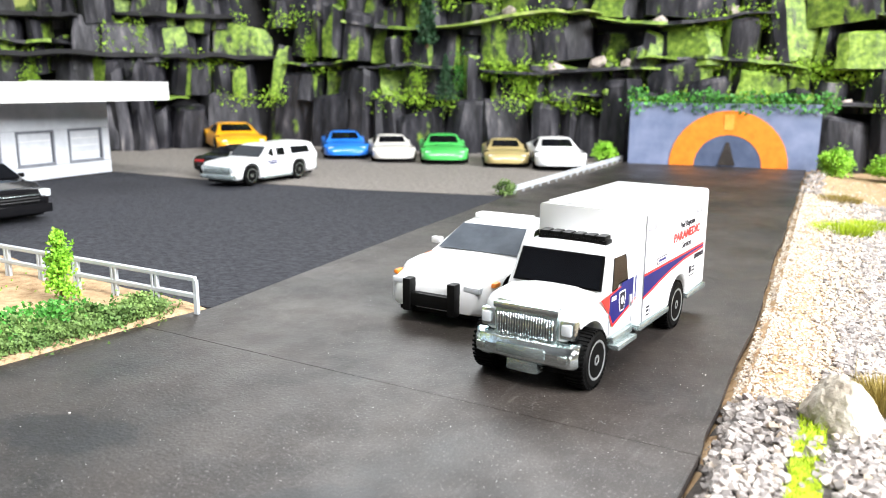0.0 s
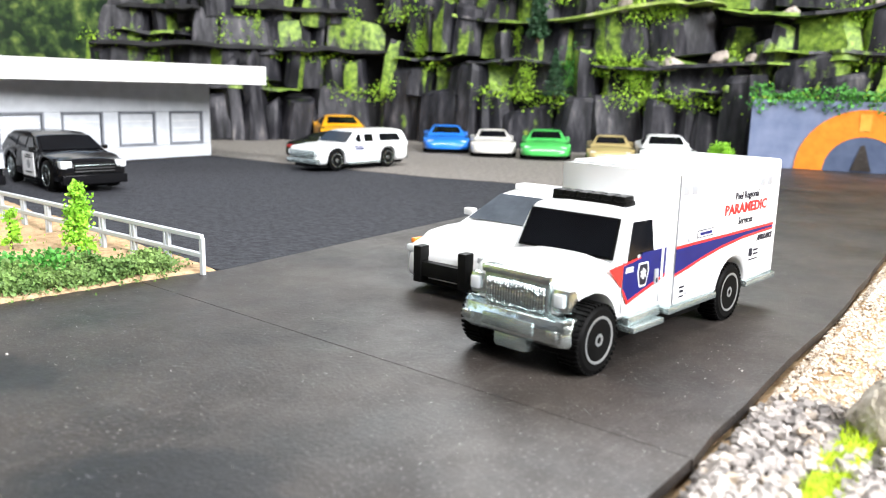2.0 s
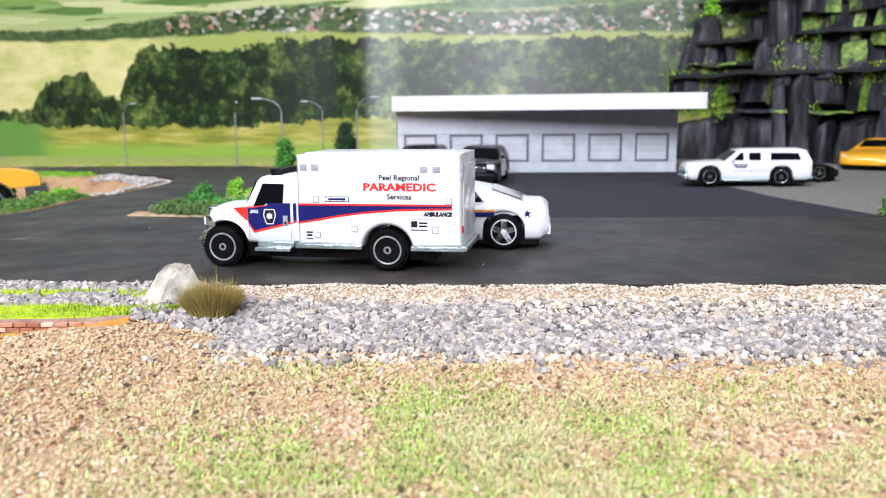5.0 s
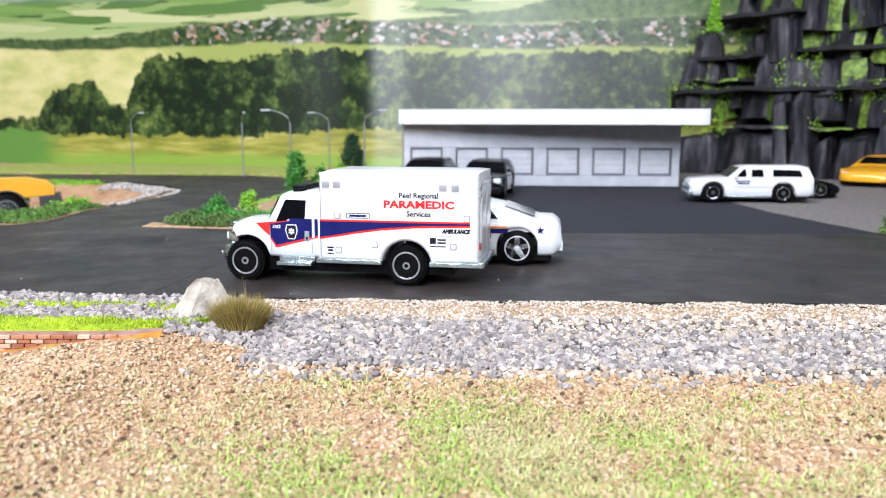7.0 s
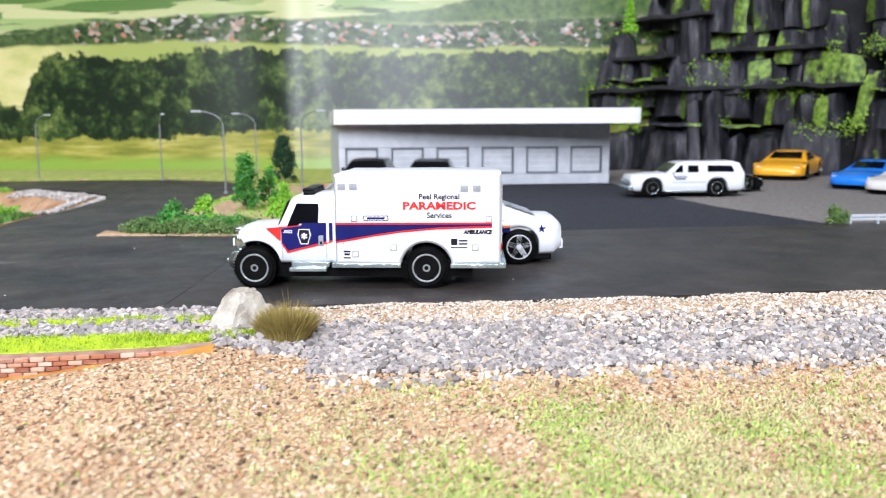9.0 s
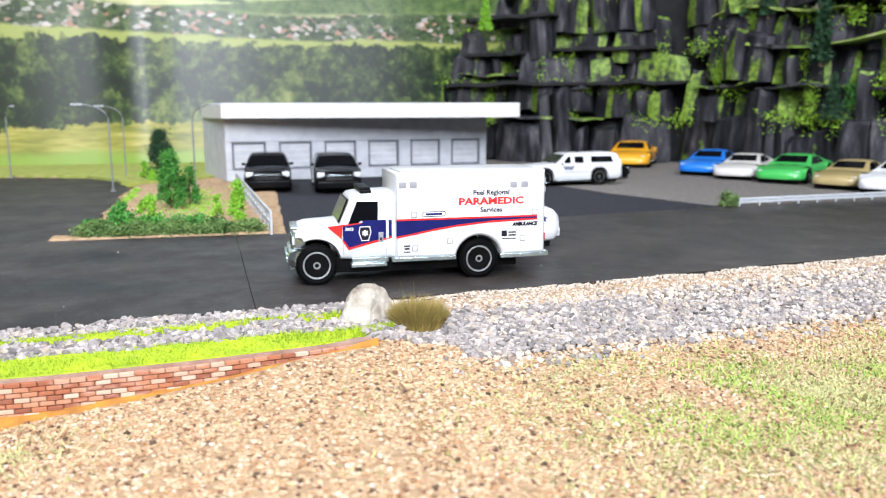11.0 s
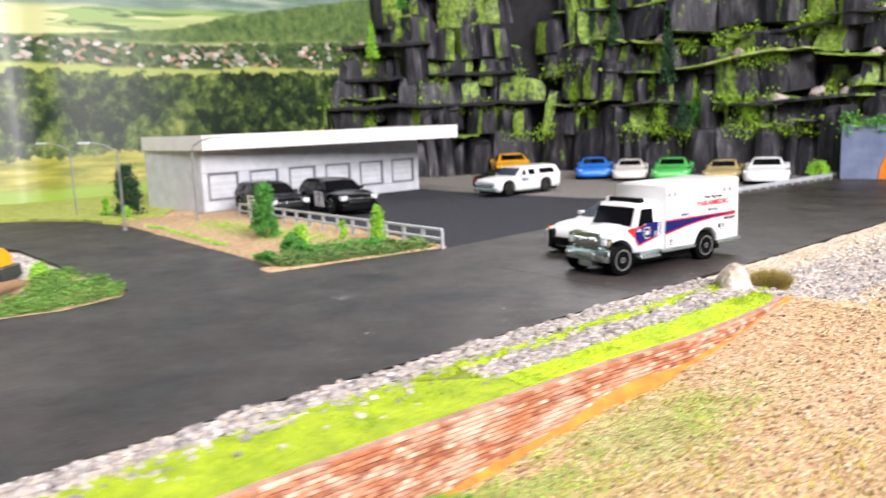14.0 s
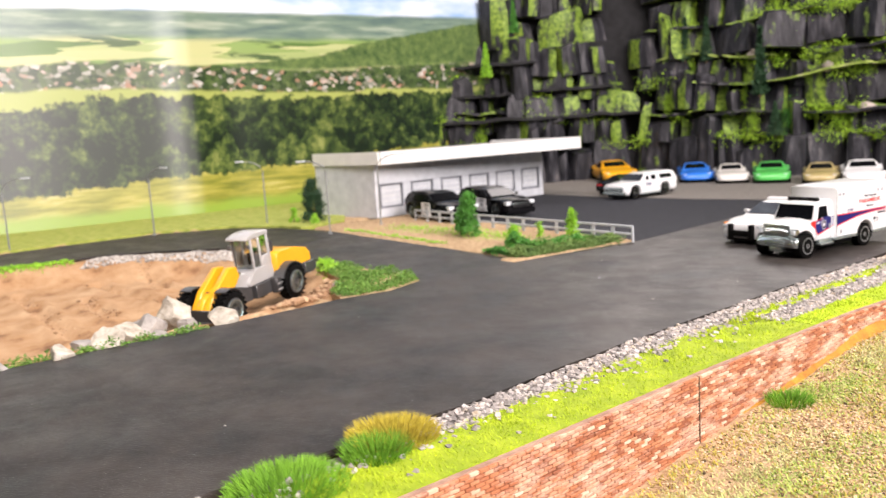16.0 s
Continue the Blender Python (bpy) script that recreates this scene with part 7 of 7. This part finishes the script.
while len(cover) < 9000:
    x, y = rng.uniform(-0.172, -0.0875), rng.uniform(-0.190, -0.142)
    if not inside(CORNER, x, y) or noise.noise(Vector((x * 70, y * 70, 6))) < rng.uniform(-0.6, 0.1):
        continue
    h = 0.0035 * max(0.2, 0.6 + noise.noise(Vector((x * 120, y * 120, 1))))
    cover.append(leaf((x, y, rng.random() * h), rng.uniform(0.0006, 0.0012), rng))
stuff("ground_cover", cover, weed_mat, "olive green ground cover at the pit's corner", "ground cover")
hedge_row([(-0.150, -0.166), (-0.170, -0.163)], 1200, 0.0085, 0.0040, 0.0012, lime_leaf_mat, "bright weeds at the pit's corner", 23)
hedge_row([(-0.335, -0.262), (-0.342, -0.33)], 1400, 0.0016, 0.0060, 0.0014, lime_leaf_mat, "lime turf along the back of the pit", 24)


# ---- wheel loader in the pit: bucket towards -y ----
def loader(at):
    g = thing("wheel_loader", at, "yellow and grey toy wheel loader with its bucket lowered", "toy loader")
    mm = 0.001

    def B(name, mat, dims, label="", bev=0.5, parent=None, seg=2):
        bm = bmesh.new()
        box(bm, *[v * mm for v in dims], bev * mm, seg)
        return part(name, bm, mat, parent or g, label)

    def prof(name, mat, pts, x0, x1, label="", parent=None):
        """A side outline (y, z) pushed across from x0 to x1."""
        bm = bmesh.new()
        loft(bm, [[(x * mm, y * mm, z * mm) for y, z in pts] for x in (x0, x1)])
        bmesh.ops.bevel(bm, geom=bm.edges[:], offset=0.0003, segments=1, affect="EDGES")
        return part(name, bm, mat, parent or g, label)

    prof("engine_cover", loader_yellow, [(7.0, 11.5), (7.0, 20.5), (10, 21.4), (22, 20.6), (31, 18.4), (34, 15.5), (34, 11.5)], -7.4, 7.4, "yellow engine cover")
    prof("counterweight", loader_dark, [(27, 6.5), (27, 11.6), (36.2, 11.6), (36.6, 7.5), (34, 6.0)], -8.6, 8.6, "dark rear weight")
    prof("rear_frame", loader_dark, [(1, 5.5), (1, 11.6), (30, 11.6), (30, 6)], -6.2, 6.2, "dark grey frame")
    prof("front_frame", loader_dark, [(-27, 6), (-27, 11), (-22, 15), (-12, 14.5), (0, 11), (0, 5.5)], -4.6, 4.6, "dark grey front frame")
    prof("cowl", loader_grey, [(-12, 11), (-13, 15), (-9, 18), (-3, 18), (4, 14), (4, 10)], -3.6, 3.6, "light grey front cowl")
    B("hinge", loader_dark, (-2.2, 2.2, -2, 3, 4.5, 12), "dark hinge", 0.4)
    # cab with pillars and panes
    prof("cab_base", loader_grey, [(-11.0, 10.5), (-11.0, 12.5), (-8.6, 14.0), (-6.2, 17.0), (6.4, 17.5), (7.6, 10.5)], -6.2, 6.2, "light grey cab base")
    prof("cab_roof", loader_grey, [(-10.4, 30.2), (-10.2, 31.2), (-6, 32.2), (-2, 32.8), (5.2, 32.4), (6.2, 31.0), (5.8, 30.4)], -6.4, 6.4, "light grey cab roof")
    for side in (1, -1):
        a, b = sorted((side * 5.1, side * 6.2))
        prof("cab_pillar", loader_grey, [(-6.8, 17.2), (-7.4, 30.8), (-6.1, 30.8), (-5.5, 17.2)], a, b)
        prof("cab_pillar", loader_grey, [(5.0, 17.2), (4.0, 30.8), (5.6, 30.8), (6.6, 17.2)], a, b)
        prof("door_panel", loader_grey, [(-1.2, 17.2), (0.6, 21.5), (4.6, 22.0), (5.2, 17.2)], a, b, "light grey cab door")
        prof("cab_pillar", loader_grey, [(-1.2, 17.2), (-1.9, 30.8), (-0.7, 30.8), (0.0, 17.2)], a, b)
        prof("cab_window", loader_glass, [(-5.6, 17.4), (-6.2, 30.5), (-1.2, 30.5), (-0.8, 17.4)], *sorted((side * 5.4, side * 5.7)), "clear cab pane")
        prof("cab_window", loader_glass, [(0.1, 17.4), (-0.3, 30.5), (4.1, 30.5), (5.1, 17.4)], *sorted((side * 5.4, side * 5.7)), "clear cab pane")
        prof("steps", loader_dark, [(2, 4.0), (2, 11.0), (9, 11.0), (9, 5.0)], *sorted((side * 6.4, side * 9.6)), "dark boarding steps")
        for z in (5.4, 8.0):
            B("tread", loader_grey, (*sorted((side * 9.4, side * 10.0)), 2.4, 8.6, z, z + 0.5), "", 0.1, seg=1)
        # mudguards
        for yw, y0, y1 in ((22.5, 0.2, 2.75), (-22.5, 0.7, 2.0)):
            bm = bmesh.new()
            arc = [(yw + 9.3 * math.cos(t), 7.8 + 9.3 * math.sin(t)) for t in np.linspace(y0, y1, 10)]
            arc2 = [(yw + 8.8 * math.cos(t), 7.8 + 8.8 * math.sin(t)) for t in np.linspace(y1, y0, 10)]
            loft(bm, [[(x * mm, y * mm, z * mm) for y, z in arc + arc2] for x in sorted((side * 6.0, side * 11.4))])
            part("mudguard", bm, loader_dark, g, "dark mudguard", 40)
        # lifting arm
        arm = prof("lift_arm", loader_yellow, [(-11.0, 17.0), (-12.5, 21.4), (-17.0, 22.0), (-28, 14.5), (-34.8, 6.0), (-33.6, 2.2), (-30.0, 2.6), (-24, 7.5), (-14, 14.4)], *sorted((side * 1.8, side * 4.6)), "yellow lifting arm")
        B("arm_pin", chrome_mat, (*sorted((side * 4.5, side * 5.0)), -12, -10.6, 17.4, 18.8), "", 0.2, arm)
        for k in range(4):
            B("arm_print", black_print, (*sorted((side * 4.55, side * 4.68)), -19.4 - 1.6 * k, -18.4 - 1.6 * k, 12.9 - 0.95 * k, 14.2 - 0.95 * k), "", 0.02, arm, 1)
        B("headlight", clear_mat, (*sorted((side * 5.0, side * 6.8)), -8.9, -8.2, 26.5, 28.0), "clear work lamp", 0.2)
    prof("windscreen", loader_glass, [(-7.0, 17.4), (-7.6, 30.4), (-7.3, 30.4), (-6.7, 17.4)], -5.2, 5.2, "clear windscreen")
    B("seat", black_mat, (-2.6, 2.6, -1.5, 3.5, 17.3, 23.0), "black seat", 0.8)
    prof("bucket_link", loader_yellow, [(-12, 16.0), (-12, 18.2), (-31, 12.2), (-35, 8.0), (-34, 6.8), (-30, 10.2)], -1.6, 1.6, "yellow bucket linkage")
    # bucket as a bent shell
    bm = bmesh.new()
    out = [(-34.5, 9.0), (-33.2, 4.0), (-35.0, 0.2), (-39.0, -1.6), (-47.0, -2.6)]
    inn = [(-47.0, -2.0), (-39.2, -0.8), (-36.0, 0.8), (-34.4, 4.2), (-35.4, 8.8)]
    loft(bm, [[(x * mm, y * mm, z * mm) for y, z in out + inn] for x in (-13.0, 13.0)])
    bucket = part("bucket", bm, loader_dark, g, "dark steel bucket", 30)
    for side in (1, -1):
        prof("bucket_cheek", loader_dark, [(-34.6, 9.0), (-33.2, 4.0), (-35.0, 0.2), (-39.0, -1.6), (-46.6, -2.4)], *sorted((side * 12.4, side * 13.2)), "", bucket)
    for y in (-22.5, 22.5):
        for side in (1, -1):
            w = wheel(g, side * 9.4 * mm, y * mm, 0.0078, 0.0056, side, "ring", loader_dark)
            bm = bmesh.new()
            xo = side * (9.4 + 2.8) * mm
            lathe(bm, [(xo, 0.0047), (xo + side * 0.0004, 0.0047), (xo + side * 0.0004, 0.0043), (xo, 0.0043)], 28, at=(0, y * mm, 0.0078))
            part("rim_lip", bm, dull_chrome_mat, w, "thin bright rim lip")
            bm = bmesh.new()
            for k in range(22):
                a = 2 * math.pi * k / 22
                for s2 in (1, -1):
                    m = Matrix.Translation((side * 9.4 * mm + s2 * 0.0013, y * mm, 0.0078)) @ Matrix.Rotation(a + 0.07 * s2, 4, "X") @ Matrix.Translation((0, 0, 0.0078)) @ Matrix.Rotation(0.5 * s2, 4, "Z")
                    bmesh.ops.create_cube(bm, size=1, matrix=m @ Matrix.Diagonal((0.0030, 0.0008, 0.0008, 1)))
            part("tread", bm, tyre_mat, w, "chunky tyre lugs", 0)
    B("exhaust", loader_dark, (2.5, 4.0, 9.5, 11.0, 20.5, 26.0), "dark exhaust", 0.3)
    # the rear half sits back over its axle
    for ob in g.children:
        if ob.name.split(".")[0] in ("engine_cover", "cab_base", "cab_roof", "cab_pillar", "cab_window", "door_panel", "windscreen", "seat", "exhaust", "headlight", "counterweight", "steps", "tread"):
            ob.location = (0, 0.0092, 0.0012)
            if ob.name.split(".")[0] not in ("engine_cover", "counterweight", "steps", "tread"):
                ob.scale = (0.84, 1, 1)
        if ob.name.split(".")[0] in ("lift_arm", "bucket_link", "bucket"):
            ob.location = (0, 0.0040, 0.0010)
    return g


lf, lr = Vector((-0.1275, -0.2335)), Vector((-0.1545, -0.1945))
zf, zr = -0.0115, -0.0082
mid = (lf + lr) / 2
heading = math.degrees(math.atan2((lf - lr).x, -(lf - lr).y))
tip = math.degrees(math.atan2(zr - zf, (lf - lr).length))
loader(pose(mid.x, mid.y, (zf + zr) / 2, tip, 0, heading) @ Matrix.Scale(1.06, 4))


# ---- ledges, moss, ivy and conifers on the cliff ----
rng = random.Random(52)
moss_mat = surface("bright_moss", [(0.2, (0.10, 0.23, 0.01)), (0.55, (0.27, 0.46, 0.03)), (0.85, (0.46, 0.60, 0.10))], 120, 0.85, per_piece=0.35)
pale_ledge = surface("pale_lichen_rock", [(0.25, (0.14, 0.12, 0.11)), (0.5, (0.42, 0.36, 0.32)), (0.8, (0.70, 0.61, 0.55))], 150, 0.85, bump_scale=350, strength=0.8, dist=0.001)
lime_ledge = surface("mossy_ledge", [(0.3, (0.05, 0.06, 0.03)), (0.45, (0.18, 0.26, 0.04)), (0.6, (0.30, 0.38, 0.09)), (0.75, (0.40, 0.36, 0.28))], 70, 0.9, bump_scale=350, strength=0.8, dist=0.001)
for ti, (z, h, back) in enumerate(TIERS[:-1]):
    s = rng.uniform(0, 0.03)
    top = z + h
    while s < CLIFF_LEN - 0.1:
        ln = rng.uniform(0.05, 0.16)
        p0, _ = along(CLIFF, s)
        if p0.x > 0.12 or (top > 0.13 + 0.1 * (p0.x + 0.53) / 0.08 and p0.x < -0.46) or rng.random() < (0.42 if p0.x > -0.44 else 0.8):
            s += ln * 0.6
            continue
        bm = bmesh.new()
        rings = []
        lift, slope = rng.uniform(-0.004, 0.006), rng.uniform(-0.007, 0.007) * (ti > 0)
        jut = rng.uniform(0.003, 0.009)
        for f in np.linspace(0, 1, 13):
            p, d = along(CLIFF, s + ln * f)
            nrm = Vector((-d.y, d.x))
            front = back - jut + 0.006 * noise.noise(Vector((s * 40 + f * ln * 90, ti * 7.0, 0)))
            if 0.04 > p.x > -0.17 and ti == 0:
                front = back + 0.006
            zz = top + tier_lift(p, ti) + lift + slope * (f - 0.5) + 0.0022 * noise.noise(Vector((f * ln * 60 + s * 9, ti * 3.0, 5)))
            a, b = p + nrm * front, p + nrm * (back + 0.032)
            t = 0.0026 * (0.35 + 0.55 * math.sin(math.pi * f)) * (1 + 0.6 * noise.noise(Vector((f * ln * 120 + s * 30, ti * 3.0, 8))))
            rings.append([(a.x, a.y, zz - t * 0.5), (b.x, b.y, zz - t), (b.x, b.y, zz + t), (a.x + nrm.x * 0.001, a.y + nrm.y * 0.001, zz + t * 0.5)])
        loft(bm, rings)
        k = rng.random()
        part("ledge", bm, lime_ledge if k < 0.30 else rock_mat, cliff, "thin jutting rock ledge", 25)
        # broken pale stones lie on some ledges
        if k < 0.35 or (p0.x > -0.33 and k < 0.75):
            for _ in range(rng.randrange(3, 8)):
                p, d = along(CLIFF, s + ln * rng.uniform(0.15, 0.85))
                nrm = Vector((-d.y, d.x))
                q = p + nrm * (back + rng.uniform(-0.001, 0.005) + (0.008 if p.x > -0.17 else 0))
                r = rng.uniform(0.002, 0.0055) * (1.5 if p.x > -0.33 else 1)
                st = part("pale_stone", boulder(r, rng, (1.3, 0.9, 0.8), 2), pale_ledge if rng.random() < 0.7 else rock_mat, cliff, "pale broken stone on a ledge", 20)
                st.matrix_basis = pose(q.x, q.y, top + tier_lift(p, ti) + lift + r * 0.4, rng.uniform(-20, 20), rng.uniform(-20, 20), rng.uniform(0, 180))
        s += ln * rng.uniform(0.8, 1.1)

# broad shelves jut out at the cliff's end, painted black for the shadow beneath them
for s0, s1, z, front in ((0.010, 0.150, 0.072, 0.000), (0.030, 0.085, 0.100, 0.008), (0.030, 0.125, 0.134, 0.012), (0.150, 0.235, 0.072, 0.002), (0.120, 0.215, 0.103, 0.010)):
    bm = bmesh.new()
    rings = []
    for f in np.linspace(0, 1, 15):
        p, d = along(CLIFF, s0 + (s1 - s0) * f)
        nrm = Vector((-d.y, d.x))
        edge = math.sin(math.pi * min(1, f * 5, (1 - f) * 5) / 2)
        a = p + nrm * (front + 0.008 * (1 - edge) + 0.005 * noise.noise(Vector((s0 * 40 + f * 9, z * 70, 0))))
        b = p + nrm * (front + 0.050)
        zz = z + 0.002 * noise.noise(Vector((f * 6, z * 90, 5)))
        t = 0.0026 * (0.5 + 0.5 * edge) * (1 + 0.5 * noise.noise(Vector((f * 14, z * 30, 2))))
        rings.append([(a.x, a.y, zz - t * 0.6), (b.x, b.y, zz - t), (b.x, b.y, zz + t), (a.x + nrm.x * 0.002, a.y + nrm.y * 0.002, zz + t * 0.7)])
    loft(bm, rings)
    part("ledge", bm, shade_rock, cliff, "broad rock shelf, blackened as its underside shadow", 25)

items, dark_items = [], []
ivy = []
for ti, (z, h, back) in enumerate(TIERS):
    top = z + h
    # fringe of moss along each ledge, in patches
    for _ in range(5200):
        s = rng.uniform(0, CLIFF_LEN - 0.2)
        p, d = along(CLIFF, s)
        if noise.noise(Vector((s * 16, ti * 5.3, 0))) < (-0.10 if p.x > -0.33 else 0.08):
            continue
        if top > 0.15 + 0.1 * (p.x + 0.53) / 0.08 and p.x < -0.46:
            continue
        nrm = Vector((-d.y, d.x))
        q = p + nrm * (back + rng.uniform(-0.002, 0.012))
        for _ in range(3 if p.x > -0.33 and ti else 1):
            items.append(leaf((q.x + rng.gauss(0, 0.003), q.y + rng.gauss(0, 0.001), top + tier_lift(p, ti) + rng.gauss(-0.001, 0.0045)), rng.uniform(0.0011, 0.0026), rng, 0.8))
# hanging moss patches on the faces
for _ in range(34):
    ti = rng.randrange(1, len(TIERS))
    z, h, back = TIERS[ti]
    s = rng.uniform(0.02, CLIFF_LEN - 0.25)
    w, hh = rng.uniform(0.003, 0.011), rng.uniform(0.010, h * 0.8)
    zc = z + h * rng.uniform(0.35, 0.75)
    p, d = along(CLIFF, s)
    if zc > 0.13 + 0.1 * (p.x + 0.53) / 0.08 and p.x < -0.46:
        continue
    if zc < 0.036 and rng.random() < 0.75:
        continue
    kind = items if rng.random() < 0.8 else dark_items
    nrm = Vector((-d.y, d.x))
    for _ in range(int(640 * w / 0.010)):
        a, b = rng.gauss(0, 0.42), rng.gauss(0, 0.45)
        q = p + d * a * w + nrm * (back - 0.0015 + rng.uniform(-0.002, 0.003))
        kind.append(leaf((q.x, q.y, zc + b * hh), rng.uniform(0.0008, 0.0016), rng, -0.4))
for _ in range(1500):
    # ivy above the tunnel picture
    s = rng.uniform(0, 1)
    x, y = -0.150 + 0.125 * s, 0.393 + 0.031 * s
    ivy.append(leaf((x + rng.gauss(0, 0.002), y + rng.uniform(-0.002, 0.01), 0.042 + rng.uniform(-0.006, 0.006) * (1 + noise.noise(Vector((s * 9, 0, 0))))), rng.uniform(0.0015, 0.003), rng, -0.3))
stuff("moss", items, moss_mat, "bright lime moss on ledges and rock faces", "moss")
stuff("dark_moss", dark_items, leaf_mat, "dark green moss hanging on the rock", "moss")
stuff("ivy", ivy, leaf_mat, "green ivy over the tunnel picture", "ivy")


def fir(x, y, z, h, seed, mat=dark_leaf_mat, label="dark green model fir on a rock ledge", spread=0.17):
    q = random.Random(seed)
    g = thing("fir_tree", pose(x, y, z), label, "tree", "firs on the cliff")
    bm = bmesh.new()
    tube(bm, [(0, 0, -0.002), (0, 0, h * 0.5), (0, 0, h * 0.97)], h * 0.022, 6, 0.0002)
    part("trunk", bm, bark_mat, g, "thin brown stem")
    out = []
    for _ in range(2200):
        f = q.random() ** 1.2
        r = h * spread * (1.04 - f) * (0.55 + 0.45 * abs(math.sin(f * 26))) * math.sqrt(q.random())
        a = q.uniform(0, 6.28)
        out.append(leaf((r * math.cos(a), r * math.sin(a), h * (0.06 + 0.94 * f) - r * 0.3), h * q.uniform(0.03, 0.055), q, -0.2))
    stuff("crown", out, mat, "", "", parent=g, kind="")


for k, (x, y, z, h, w) in enumerate(((-0.404, 0.386, 0.124, 0.046, 0.17), (-0.378, 0.389, 0.121, 0.046, 0.17), (-0.312, 0.390, 0.080, 0.068, 0.12), (-0.293, 0.388, 0.040, 0.033, 0.30))):
    fir(x, y, z, h, 70 + k, spread=w)
fir(-0.507, 0.190, 0.118, 0.037, 90, lime_leaf_mat, "lime green model tree at the cliff's end", 0.2)
fir(-0.481, 0.210, 0.162, 0.034, 91, leaf_mat, "mid green model fir high on the cliff's end", 0.18)
